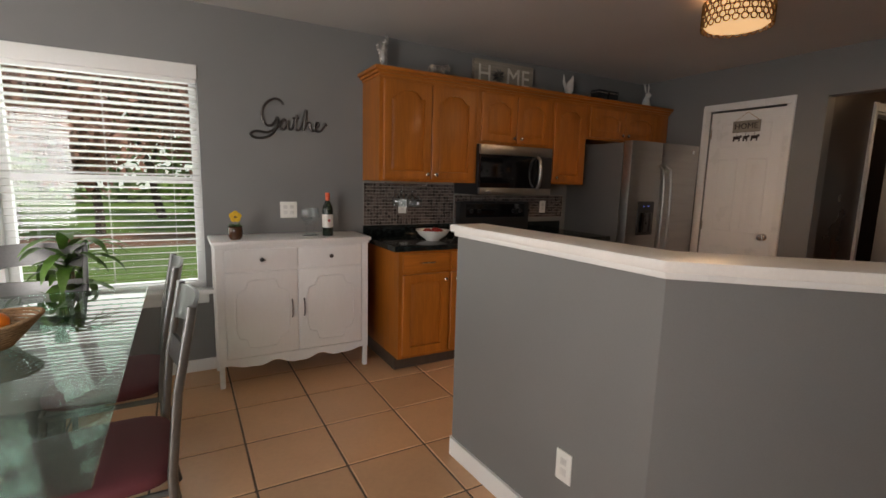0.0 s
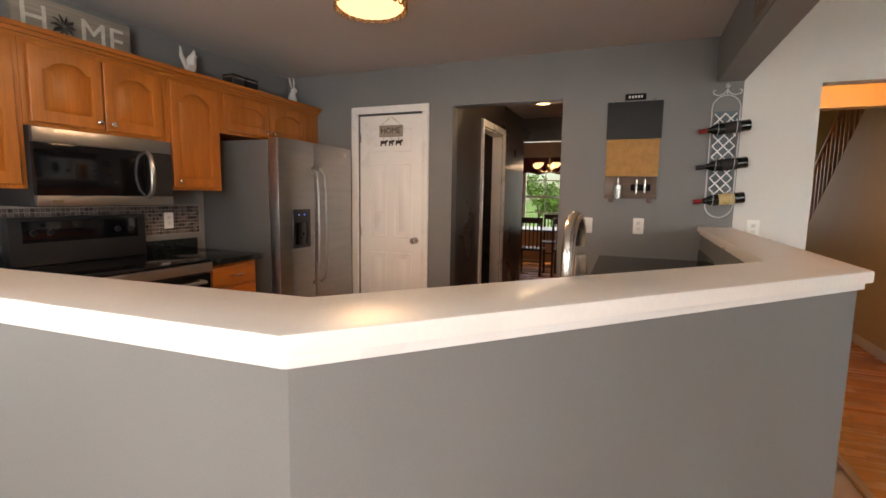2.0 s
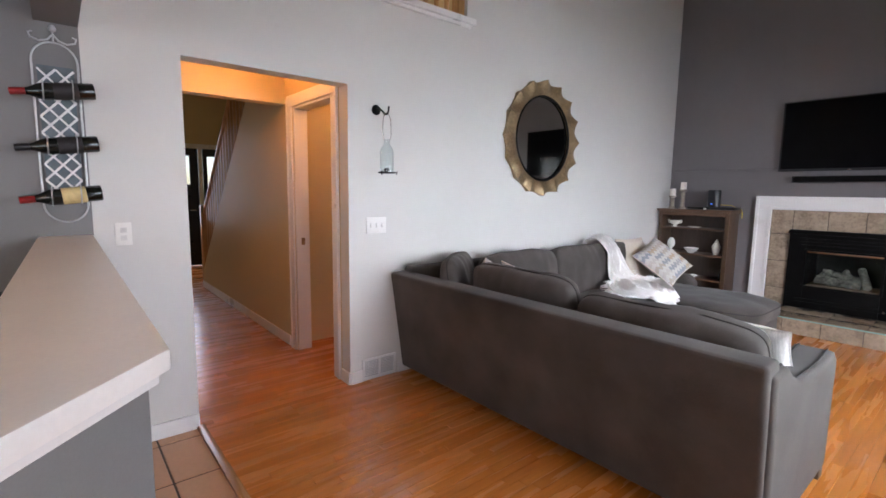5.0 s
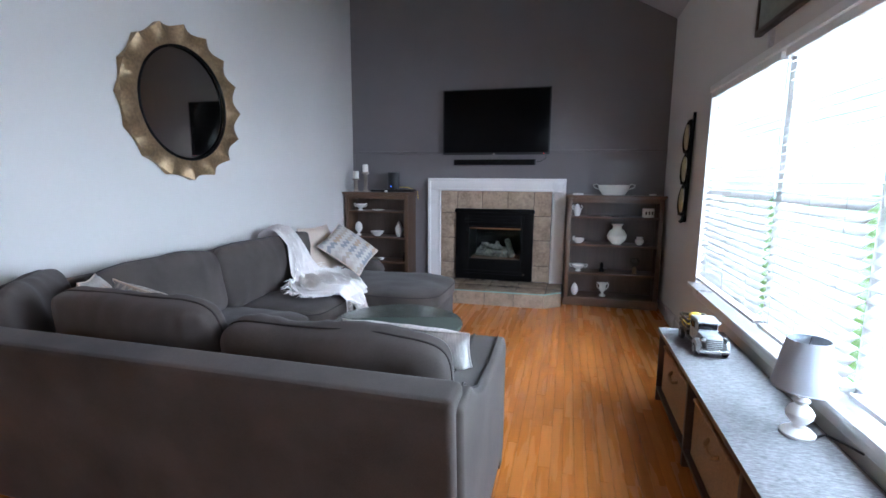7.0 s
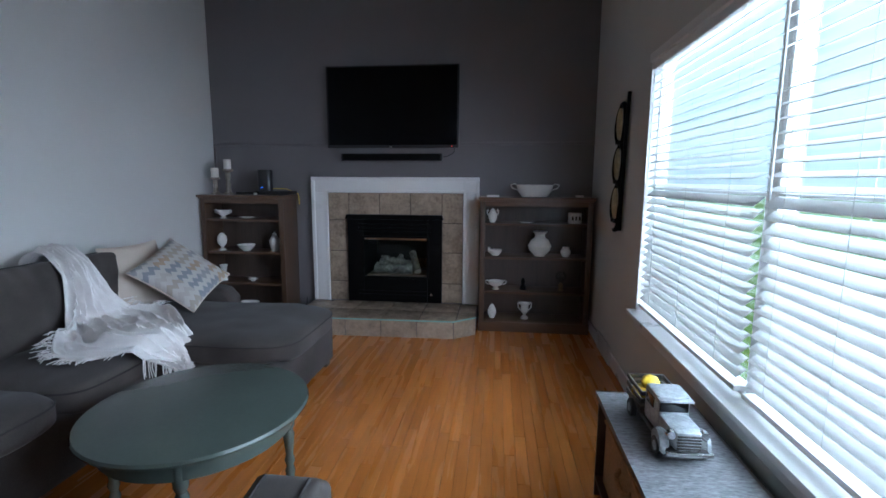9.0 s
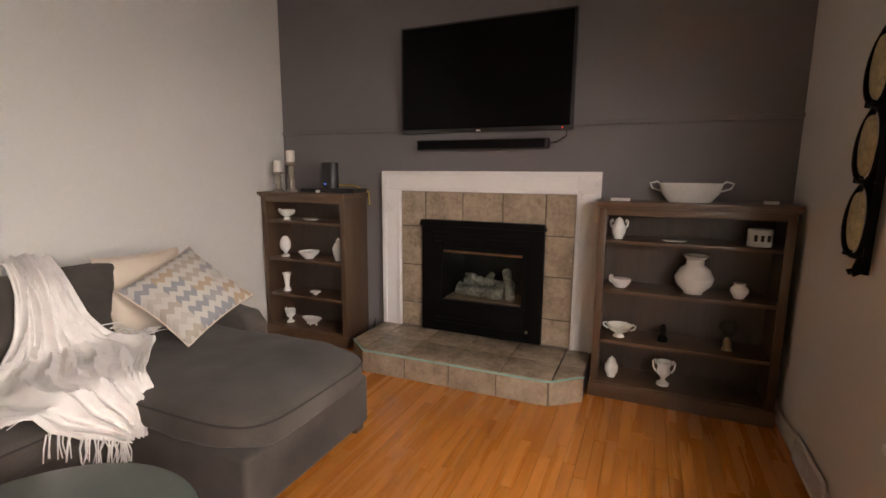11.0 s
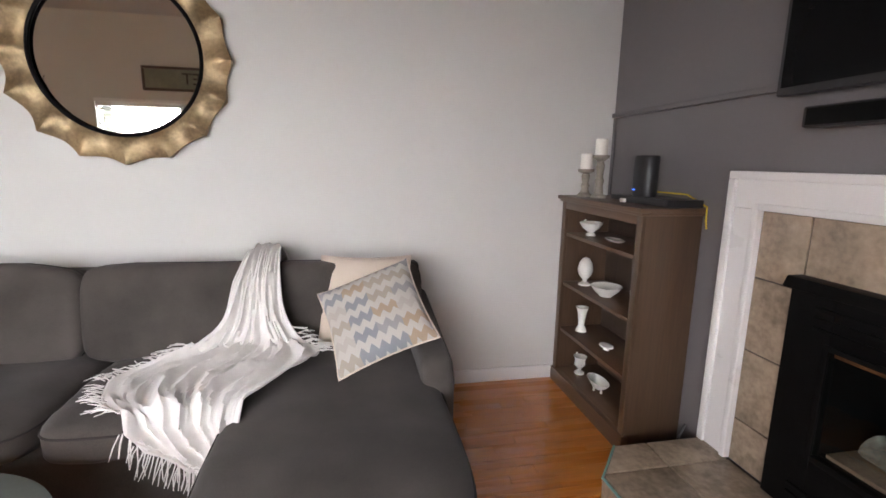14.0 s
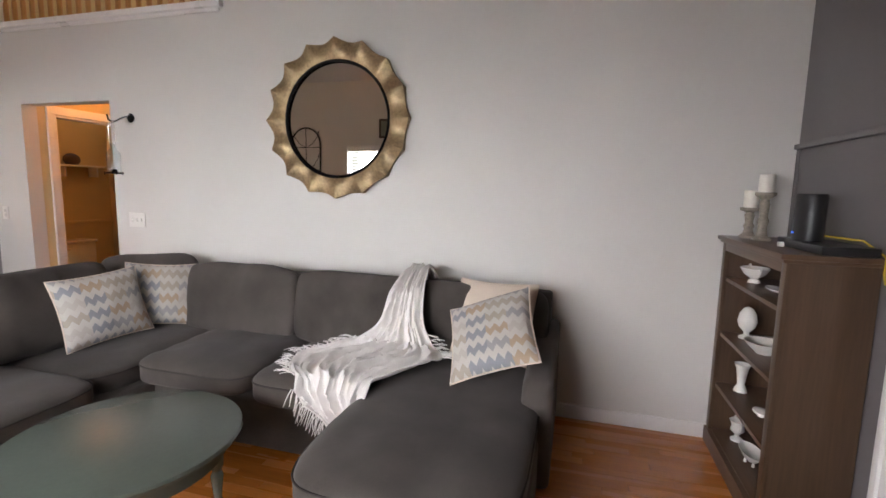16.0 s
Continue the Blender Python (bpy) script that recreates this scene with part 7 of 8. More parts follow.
# ---- porcelain and other things on the bookcases ----
def pot(name, label, category, at, profile, mat=None, handles=0, lid=None, squash=1.0, feet=0, turn=0):
    p = thing(name, label, category, at, turn, group="porcelain on the bookcases")
    part("body", lathe(profile, squash=squash, seg=26), mat or porcelain, p)
    rmax = max(r for r, _ in profile)
    zmid = max(z for _, z in profile)
    if handles:
        for s in (-1, 1)[:handles]:
            part("handle", tube([(s * rmax * 0.86, 0, zmid * 0.55), (s * rmax * 1.2, 0, zmid * 0.72), (s * rmax * 1.28, 0, zmid * 0.98), (s * rmax * 1.05, 0, zmid * 1.08), (s * rmax * 0.92, 0, zmid * 0.9)], 0.0055), mat or porcelain, p)
    if lid:
        part("lid", lathe(lid, seg=20), mat or porcelain, p)
    for i in range(feet):
        a = 2 * math.pi * i / feet
        part("foot", lathe([(0, 0), (0.008, 0), (0.006, 0.02), (0, 0.02)], (rmax * 0.45 * math.cos(a), rmax * 0.45 * squash * math.sin(a), 0), 8), mat or porcelain, p)
    return p


egg = [(0, 0), (0.036, 0), (0.036, 0.008), (0.014, 0.022), (0.014, 0.035), (0.04, 0.065), (0.047, 0.095), (0.04, 0.135), (0.022, 0.165), (0, 0.175)]
bowl_p = [(0, 0.004), (0.035, 0), (0.04, 0.008), (0.07, 0.035), (0.088, 0.06), (0.084, 0.06), (0.064, 0.034), (0.03, 0.014), (0, 0.012)]
urn = [(0, 0), (0.03, 0), (0.032, 0.01), (0.012, 0.025), (0.012, 0.035), (0.035, 0.06), (0.03, 0.09), (0.042, 0.115), (0.038, 0.115), (0.027, 0.09), (0, 0.07)]
vase = [(0, 0), (0.034, 0), (0.03, 0.015), (0.018, 0.04), (0.024, 0.09), (0.03, 0.13), (0.04, 0.155), (0.036, 0.155), (0.025, 0.12), (0, 0.1)]
jar = [(0, 0), (0.025, 0), (0.025, 0.006), (0.04, 0.04), (0.04, 0.075), (0.026, 0.10), (0.022, 0.108), (0, 0.11)]
tureen = [(0, 0), (0.03, 0), (0.026, 0.012), (0.016, 0.02), (0.05, 0.045), (0.068, 0.075), (0.064, 0.08), (0.046, 0.05), (0, 0.035)]
pot("porcelain_tureen", "white porcelain boat with scrolled handles", "porcelain", (4.47, -5.96, 0.985), tureen, handles=2)
pot("porcelain_tray", "flat white porcelain leaf tray", "porcelain", (4.24, -5.98, 0.985), [(0, 0), (0.05, 0), (0.085, 0.012), (0.08, 0.016), (0.045, 0.006), (0, 0.006)], squash=0.45)
pot("porcelain_finial", "white porcelain egg-shaped finial on a foot", "porcelain", (4.50, -5.96, 0.672), egg)
pot("porcelain_bowl", "fluted white porcelain bowl", "porcelain", (4.25, -5.96, 0.672), bowl_p)
pot("ginger_jar", "white porcelain ginger jar with lid", "porcelain", (3.97, -5.98, 0.672), [(0, 0), (0.03, 0), (0.03, 0.006), (0.045, 0.06), (0.05, 0.10), (0.03, 0.14), (0.02, 0.15), (0.02, 0.157), (0, 0.158)], lid=[(0.022, 0.157), (0.02, 0.17), (0.006, 0.178), (0.006, 0.188), (0, 0.19)])
pot("porcelain_vase", "white porcelain cornucopia vase", "porcelain", (4.50, -5.96, 0.372), vase)
pot("porcelain_dish", "small white porcelain covered dish", "porcelain", (4.20, -5.96, 0.372), [(0, 0), (0.022, 0), (0.02, 0.012), (0.05, 0.02), (0.048, 0.027), (0.02, 0.034), (0, 0.036)], squash=0.7)
pot("porcelain_goblet", "white porcelain footed goblet", "porcelain", (4.48, -5.96, 0.095), urn, handles=2)
pot("porcelain_boat", "white porcelain boat-shaped dish on little feet", "porcelain", (4.24, -5.95, 0.105), [(0, 0.012), (0.03, 0.012), (0.07, 0.035), (0.098, 0.062), (0.094, 0.064), (0.066, 0.04), (0, 0.02)], squash=0.5, feet=4)
pot("small_bottle", "small dark glass bottle on the shelf", "bottle", (3.90, -5.97, 0.372), [(0, 0), (0.016, 0), (0.016, 0.06), (0.008, 0.08), (0.008, 0.10), (0, 0.10)], mat=black_glass)
pot("sugar_bowl", "white porcelain sugar bowl with two handles and lid", "porcelain", (1.87, -5.96, 0.985), jar, handles=2, lid=[(0.026, 0.106), (0.018, 0.12), (0.005, 0.128), (0, 0.135)])
painted_box = pot("porcelain_box", "round white porcelain box with dark figures", "porcelain", (1.14, -5.98, 0.985), [(0, 0), (0.058, 0), (0.06, 0.01), (0.06, 0.09), (0.055, 0.095), (0, 0.095)])
for i in range(3):
    part("painted_figure", box(-0.04 + 0.03 * i, -0.025 + 0.03 * i, 0.056 - abs(i - 1) * 0.005, 0.062 - abs(i - 1) * 0.005, 0.03, 0.065, 0.001), dark_letter, painted_box, "dark painted figure")
pot("porcelain_spoon", "white porcelain ladle lying on the shelf", "porcelain", (1.56, -5.95, 0.985), [(0, 0), (0.05, 0), (0.07, 0.01), (0, 0.012)], squash=0.2)
pot("porcelain_bird", "white porcelain bird-shaped dish", "porcelain", (1.84, -5.96, 0.682), [(0, 0), (0.03, 0), (0.055, 0.03), (0.062, 0.055), (0.056, 0.057), (0, 0.02)], squash=0.65)
pot("bird_head", "white porcelain bird head", "porcelain", (1.895, -5.96, 0.735), [(0, -0.03), (0.012, -0.02), (0.016, 0.0), (0.012, 0.02), (0, 0.026)])
pot("melon_vase", "large ribbed white porcelain vase", "vase", (1.44, -5.99, 0.682), [(0, 0), (0.05, 0), (0.05, 0.008), (0.095, 0.055), (0.105, 0.095), (0.08, 0.145), (0.048, 0.17), (0.046, 0.20), (0.07, 0.225), (0.066, 0.225), (0.04, 0.2), (0, 0.18)])
pot("small_vase", "small round white porcelain vase", "vase", (1.21, -5.97, 0.682), [(0, 0), (0.025, 0), (0.045, 0.035), (0.045, 0.055), (0.028, 0.075), (0.034, 0.088), (0.03, 0.088), (0.022, 0.075), (0, 0.06)])
pot("footed_tureen", "white porcelain footed boat with ring handles", "porcelain", (1.83, -5.96, 0.367), [(0, 0), (0.035, 0), (0.03, 0.01), (0.018, 0.022), (0.06, 0.045), (0.075, 0.075), (0.07, 0.077), (0.05, 0.05), (0, 0.035)], handles=2)
pot("dark_figurine", "small dark figurine on the shelf", "figurine", (1.58, -5.98, 0.367), [(0, 0), (0.03, 0), (0.028, 0.02), (0.015, 0.04), (0.02, 0.07), (0.012, 0.1), (0, 0.11)], mat=iron)
pot("oil_lamp", "small brass oil lamp with a clear globe", "oil lamp", (1.24, -5.98, 0.367), [(0, 0), (0.03, 0), (0.02, 0.02), (0.022, 0.05), (0.012, 0.07), (0, 0.075)], mat=antique_gold)
gl = pot("lamp_globe", "clear glass globe on the oil lamp", "glass", (1.24, -5.98, 0.442), [(0.014, 0), (0.05, 0.05), (0.05, 0.07), (0.03, 0.10), (0.028, 0.1), (0.048, 0.07), (0.048, 0.05), (0.012, 0.0)], mat=clear_glass)
pot("cream_jar", "white porcelain lidded jar", "porcelain", (1.86, -5.96, 0.095), jar, lid=[(0.026, 0.106), (0.018, 0.12), (0.005, 0.128), (0, 0.14)])
pot("porcelain_urn", "white porcelain urn on a square foot", "porcelain", (1.56, -5.96, 0.095), [(r * 1.15, z * 1.3) for r, z in urn], handles=2)
pot("serving_bowl", "large oval white bowl with two handles", "bowl", (1.50, -6.0, 1.215), [(0, 0), (0.11, 0), (0.15, 0.05), (0.165, 0.10), (0.168, 0.11), (0.158, 0.108), (0.14, 0.05), (0.10, 0.012), (0, 0.01)], squash=0.62, handles=2)
solo("white_box", box(-0.055, 0.055, -0.03, 0.03, 0, 0.018, 0.003), porcelain, "small flat white box on the bookcase", "box", (1.87, -5.94, 1.215))
solo("soap_dish", box(-0.035, 0.035, -0.025, 0.025, 0, 0.02, 0.006), porcelain, "small pale dish on the bookcase", "dish", (1.11, -5.97, 1.215))


def candle_stand(at, h, label):
    c = thing("candle_holder", label, "candle holder", at, group="candle holders")
    part("pillar", lathe([(0, 0), (0.042, 0), (0.042, 0.012), (0.026, 0.025), (0.02, h * 0.3), (0.026, h * 0.4), (0.018, h * 0.5), (0.024, h * 0.75), (0.018, h * 0.85), (0.045, h - 0.015), (0.047, h), (0, h)]), weathered, c, "grey weathered turned wood")
    part("candle", lathe([(0, h), (0.033, h), (0.034, h + 0.005), (0.034, h + 0.085), (0.03, h + 0.09), (0.01, h + 0.085), (0, h + 0.085)]), material("candle_wax", (0.8, 0.76, 0.68), 0.5, dark=0.95), c, "white pillar candle")


candle_stand((4.505, -5.92, 1.215), 0.161, "short grey turned candle holder with a white candle")
candle_stand((4.39, -5.945, 1.215), 0.241, "tall grey turned candle holder with a white candle")
router = thing("router", "black cylindrical router with a blue light", "router", (4.045, -6.0, 1.251))
part("body", lathe([(0, 0), (0.068, 0), (0.07, 0.01), (0.072, 0.19), (0.067, 0.2), (0, 0.2)], squash=0.75), black_plastic, router)
part("status_light", box(0.0, 0.02, 0.0525, 0.0545, 0.03, 0.036), glow("blue_status", (0.05, 0.2, 1.0), 2.0), router, "blue status light")
solo("cable_box", box(-0.19, 0.15, -0.09, 0.10, 0, 0.036, 0.006), black_plastic, "flat black cable box on the bookcase", "cable box", (3.985, -6.05, 1.215))
solo("media_box", box(-0.09, 0.09, -0.06, 0.06, 0, 0.028, 0.005), black_plastic, "flat black media box on the bookcase", "media box", (4.26, -6.06, 1.215))
solo("white_plug", box(-0.014, 0.014, -0.01, 0.01, 0, 0.02, 0.003), plate_mat, "small white plug on the bookcase", "plug", (4.115, -5.93, 1.215))
solo("yellow_cable", tube([(4.12, -6.02, 1.26), (4.06, -6.05, 1.275), (3.90, -6.13, 1.27), (3.785, -6.15, 1.22), (3.777, -6.145, 1.16), (3.78, -6.155, 1.12)], 0.004, seg=6), material("yellow_cable", (0.7, 0.5, 0.05), 0.5), "yellow network cable behind the bookcase", "cable")
solo("floor_cables", tube([(3.72, -6.12, 0.18), (3.71, -6.08, 0.12), (3.74, -6.10, 0.05), (3.70, -6.07, 0.02), (3.75, -6.05, 0.015)], 0.006, seg=6), black_plastic, "dark cables coiled beside the hearth", "cable")


# ---- things on the bench ----
def table_lamp():
    l = thing("table_lamp", "white turned table lamp with a grey fabric shade", "lamp", (1.142, -2.44, 0.4805))
    part("base", lathe([(0, 0), (0.052, 0), (0.055, 0.010), (0.042, 0.022), (0.022, 0.03), (0.018, 0.04), (0.025, 0.047), (0.042, 0.068), (0.044, 0.085), (0.033, 0.105), (0.016, 0.115), (0.026, 0.126), (0.028, 0.133), (0.012, 0.142), (0.022, 0.152), (0.012, 0.162), (0.007, 0.215), (0, 0.215)]), white_lacquer, l, "white turned base")
    sh = part("shade", lathe([(0.098, 0.18), (0.065, 0.355), (0.063, 0.355), (0.096, 0.18), (0.098, 0.18)], seg=40), shade_cloth, l, "grey tapered fabric shade")
    part("shade_rim", tube([(0.098 * math.cos(a), 0.098 * math.sin(a), 0.181) for a in [2 * math.pi * i / 40 for i in range(40)]], 0.0025, seg=6, closed=True), shade_cloth, sh)
    part("bulb", lathe([(0, 0.215), (0.012, 0.22), (0.014, 0.24), (0.026, 0.27), (0.022, 0.297), (0, 0.31)]), porcelain, l)
    for a in (0, 120, 240):
        part("spider_arm", tube([(0, 0, 0.325), (0.065 * math.cos(radians(a)), 0.065 * math.sin(radians(a)), 0.345)], 0.002, seg=5), iron, l)
    part("cord", tube([(-0.045, 0.02, 0.006), (-0.09, -0.01, 0.005), (-0.12, 0.03, 0.005), (-0.15, 0.10, 0.006)], 0.004, seg=6), black_plastic, l, "black cord")


shade_cloth = material("grey_shade_fabric", (0.42, 0.45, 0.5), 0.9, dark=0.92, scale=10, grain=300, bump=0.2)
table_lamp()


def toy_truck():
    t = thing("toy_truck", "vintage white metal pickup truck carrying yellow lemons", "toy truck", (1.235, -3.32, 0.4805), 2)
    # front towards +y
    part("chassis", box(-0.062, 0.062, -0.20, 0.19, 0.035, 0.052, 0.004), dark_pewter, t)
    hood = prism([(-0.048, 0.06), (0.048, 0.06), (0.048, 0.15), (0.036, 0.188), (-0.036, 0.188), (-0.048, 0.15)], 0.05, 0.112, bevel=0.012)
    part("hood", hood, truck_white, t)
    part("cab", shift(prism([(-0.058, -0.045), (0.058, -0.045), (0.056, 0.045), (0.05, 0.065), (-0.05, 0.065), (-0.056, 0.045)], 0.05, 0.172, bevel=0.012), pose(0, 0, 0)), truck_white, t)
    part("windscreen", box(-0.046, 0.046, 0.058, 0.069, 0.118, 0.156, 0.003), black_glass, t)
    part("roof_visor", box(-0.056, 0.056, 0.045, 0.085, 0.158, 0.166, 0.003), truck_white, t)
    for s in (-1, 1):
        part("side_window", box(s * 0.057 - 0.002, s * 0.057 + 0.002, -0.025, 0.04, 0.118, 0.155, 0.001), black_glass, t)
    for i in range(5):
        part("grille_bar", box(-0.036, 0.036, 0.186, 0.192, 0.058 + i * 0.01, 0.063 + i * 0.01, 0.001), dark_pewter, t)
    part("bumper", box(-0.07, 0.07, 0.195, 0.205, 0.04, 0.055, 0.004), chrome, t)
    for s in (-1, 1):
        part("fender", shift(lathe([(0, -0.016), (0.038, -0.014), (0.044, 0.0), (0.038, 0.014), (0, 0.016)], seg=20), pose(s * 0.064, 0.13, 0.052, 0, 90, 0)), truck_white, t)
        part("headlight", shift(lathe([(0, 0), (0.013, 0.002), (0.015, -0.012), (0, -0.016)], seg=14), pose(s * 0.05, 0.178, 0.098, -90)), chrome, t)
        for y in (0.13, -0.13):
            w = part("wheel", shift(lathe([(0, -0.01), (0.03, -0.01), (0.035, -0.006), (0.035, 0.006), (0.03, 0.01), (0, 0.01)], seg=20), pose(s * 0.07, y, 0.035, 0, 90, 0)), black_plastic, t)
            part("hub_cap", shift(lathe([(0, 0.013), (0.016, 0.011), (0.016, -0.011), (0, -0.013)], seg=14), pose(s * 0.07, y, 0.035, 0, 90, 0)), truck_white, w)
    for a, b, c, d in ((-0.068, -0.062, -0.21, -0.05), (0.062, 0.068, -0.21, -0.05), (-0.068, 0.068, -0.213, -0.207), (-0.068, 0.068, -0.055, -0.049)):
        for z in (0.062, 0.09, 0.118):
            part("stake_rail", box(a, b, c, d, z, z + 0.016, 0.001), dark_pewter, t)
    part("bed", box(-0.066, 0.066, -0.21, -0.05, 0.052, 0.06), dark_pewter, t)
    for x, y, z in ((-0.03, -0.16, 0.0), (0.03, -0.15, 0.0), (0.0, -0.09, 0.0), (0.0, -0.14, 0.042)):
        lem = solo("lemon", shift(lathe([(0, -0.04), (0.008, -0.036), (0.024, -0.02), (0.028, 0), (0.024, 0.02), (0.008, 0.036), (0, 0.04)], seg=16), pose(0, 0, 0, 0, 80, 20)), lemon_mat, "yellow lemon in the truck bed", "lemon", (1.245 + x, -3.32 + y, 0.48 + 0.09 + z), group="lemons")


truck_white = material("worn_white_enamel", (0.4, 0.42, 0.43), 0.4, 0.3, dark=0.5, scale=18, grain=90, bump=0.1)
lemon_mat = material("lemon_peel", (0.8, 0.55, 0.03), 0.45, dark=0.85, scale=12, grain=150, bump=0.3)
toy_truck()


# ---- ornaments on the kitchen cabinets ----
def ornament(name, label, at, parts, mat, turn=0):
    bm = bmesh.new()
    for pts, radii, flat in parts:
        tube(pts, radii, bm, 10, flat=flat)
    return solo(name, bm, mat, label, "figurine", at, turn)


silver_glaze = material("mottled_silver_glaze", (0.5, 0.48, 0.46), 0.25, 0.4, dark=0.35, scale=25, grain=80, bump=0.3)
ornament("rooster_figurine", "tall mottled silver rooster figurine", (1.585, 3.55, 2.128), [
    ([(0, 0, 0), (0, 0, 0.03), (0, 0, 0.06)], [0.035, 0.025, 0.02], 1), ([(0, 0, 0.05), (-0.005, 0, 0.11), (0.005, 0, 0.17), (0.02, 0, 0.215), (0.03, 0, 0.235)], [0.03, 0.045, 0.035, 0.022, 0.008], 0.8),
    ([(-0.02, 0, 0.10), (-0.045, 0, 0.16), (-0.04, 0, 0.21)], [0.02, 0.022, 0.006], 0.5), ([(0.02, 0, 0.22), (0.025, 0, 0.26)], [0.012, 0.003], 0.5)], silver_glaze)
cow_mat = material("brown_and_white_cow", (0.45, 0.38, 0.32), 0.5, dark=0.12, scale=16, grain=50, bump=0.1)
ornament("cow_figurine", "small brown and white cow figurine", (2.04, 3.58, 2.128), [
    ([(-0.07, 0, 0.075), (-0.05, 0, 0.08), (0.04, 0, 0.08), (0.06, 0, 0.085)], [0.015, 0.028, 0.028, 0.018], 1), ([(0.055, 0, 0.095), (0.085, 0, 0.105), (0.11, 0, 0.085)], [0.016, 0.02, 0.01], 1),
    *[([(x, y, 0), (x, y, 0.07)], [0.008, 0.012], 1) for x in (-0.055, 0.045) for y in (-0.016, 0.016)], ([(-0.07, 0, 0.09), (-0.085, 0, 0.05)], [0.005, 0.003], 1)], cow_mat)
ornament("hen_figurine", "white ceramic hen figurine", (3.43, 3.60, 2.128), [
    ([(0, 0, 0), (0, 0, 0.02), (0, 0, 0.05)], [0.035, 0.022, 0.025], 1), ([(0, 0, 0.04), (0, 0, 0.09), (0.015, 0, 0.14), (0.035, 0, 0.175), (0.06, 0, 0.17)], [0.03, 0.055, 0.04, 0.025, 0.006], 0.8),
    ([(-0.03, 0, 0.09), (-0.065, 0, 0.15), (-0.07, 0, 0.21)], [0.035, 0.028, 0.008], 0.5), ([(0.02, 0, 0.18), (0.035, 0, 0.205), (0.05, 0, 0.195)], [0.01, 0.014, 0.006], 0.4)], porcelain)
ornament("rabbit_figurine", "white ceramic rabbit figurine", (4.53, 3.62, 2.128), [
    ([(0, 0, 0), (0, 0, 0.04), (0, 0, 0.10), (0.005, 0, 0.14)], [0.04, 0.048, 0.036, 0.022], 1), ([(0.0, -0.01, 0.13), (0.012, -0.012, 0.16), (0.015, -0.012, 0.185)], [0.024, 0.032, 0.012], 1),
    ([(-0.012, 0, 0.18), (-0.03, 0, 0.23), (-0.045, 0, 0.27)], [0.01, 0.016, 0.005], 0.6), ([(0.02, 0, 0.18), (0.025, 0, 0.23), (0.02, 0, 0.275)], [0.01, 0.016, 0.005], 0.6)], porcelain)
for x, h in ((3.80, 0.12), (3.95, 0.12)):
    c = thing("metal_canister", "dark banded metal canister on the cabinets", "canister", (x, 3.58, 2.128), group="metal canisters")
    part("body", box(-0.062, 0.062, -0.05, 0.05, 0, h, 0.008), black_plastic, c)
    for z in (0.03, h - 0.03):
        part("band", box(-0.064, 0.064, -0.052, 0.052, z, z + 0.01, 0.001), nickel, c)
# ---- loft railing, stair and entry ----
def loft_railing():
    r = thing("loft_railing", "oak baluster railing along the loft opening", "railing", (4.72, -1.32, 2.745))
    q = pose(-4.72, 1.32, -2.745)
    part("bottom_rail", shift(box(4.70, 4.74, -2.47, -0.17, 2.746, 2.772, 0.004), q), oak_rail, r)
    part("handrail", shift(box(4.69, 4.75, -2.47, -0.17, 3.62, 3.67, 0.014), q), oak_rail, r)
    me = to_mesh("baluster", lathe([(0, 0), (0.019, 0), (0.019, 0.16), (0.012, 0.18), (0.02, 0.22), (0.015, 0.30), (0.019, 0.42), (0.012, 0.78), (0.012, 0.85), (0, 0.85)], seg=10), oak_rail)
    for i in range(22):
        ob = new("baluster", me)
        ob.parent = r
        ob.matrix_basis = q @ pose(4.72, -0.25 - i * 0.103, 2.772)
    part("newel", shift(box(4.675, 4.765, -2.46, -2.40, 2.746, 3.75, 0.008), q), oak_rail, r)


loft_railing()


def stair():
    s = thing("staircase", "oak stair with white balusters rising from the entry", "staircase", (7.9, -2.0, 0))
    q = pose(-7.9, 2.0, 0)
    n, run, rise = 13, 0.235, 0.188
    for i in range(n):
        x = 9.15 - i * run
        part("tread", shift(box(x - run - 0.02, x, -2.625, -1.535, (i + 1) * rise - 0.03, (i + 1) * rise, 0.005), q), oak_rail, s)
        part("riser", shift(box(x - run - 0.01, x - run + 0.01, -2.625, -1.535, i * rise, (i + 1) * rise - 0.03), q), trim_paint, s)
        bx = x - 0.1
        z = max(0.25, 0.22 + (8.95 - bx) * 0.951)
        if 5.9 < bx < 8.95:
            part("baluster", shift(box(bx - 0.014, bx + 0.014, -1.485, -1.457, z - 0.03, z + 0.80), q), oak_rail, s)
            part("baluster", shift(box(bx - 0.014 - 0.117, bx + 0.014 - 0.117, -1.485, -1.457, z + 0.08, z + 0.91), q), oak_rail, s)
    slope = [(8.95, -1.47, 1.05), (5.95, -1.47, 3.90)]
    part("handrail", shift(tube(slope, 0.03, seg=10), q), oak_rail, s)
    part("stringer_cap", shift(tube([(8.98, -1.47, 0.20), (6.83, -1.47, 2.245), (5.80, -1.47, 3.22)], 0.035, seg=8, flat=1.6), q), oak_rail, s)
    part("newel", shift(box(8.95, 9.05, -1.52, -1.42, 0, 1.15, 0.01), q), oak_rail, s)


stair()


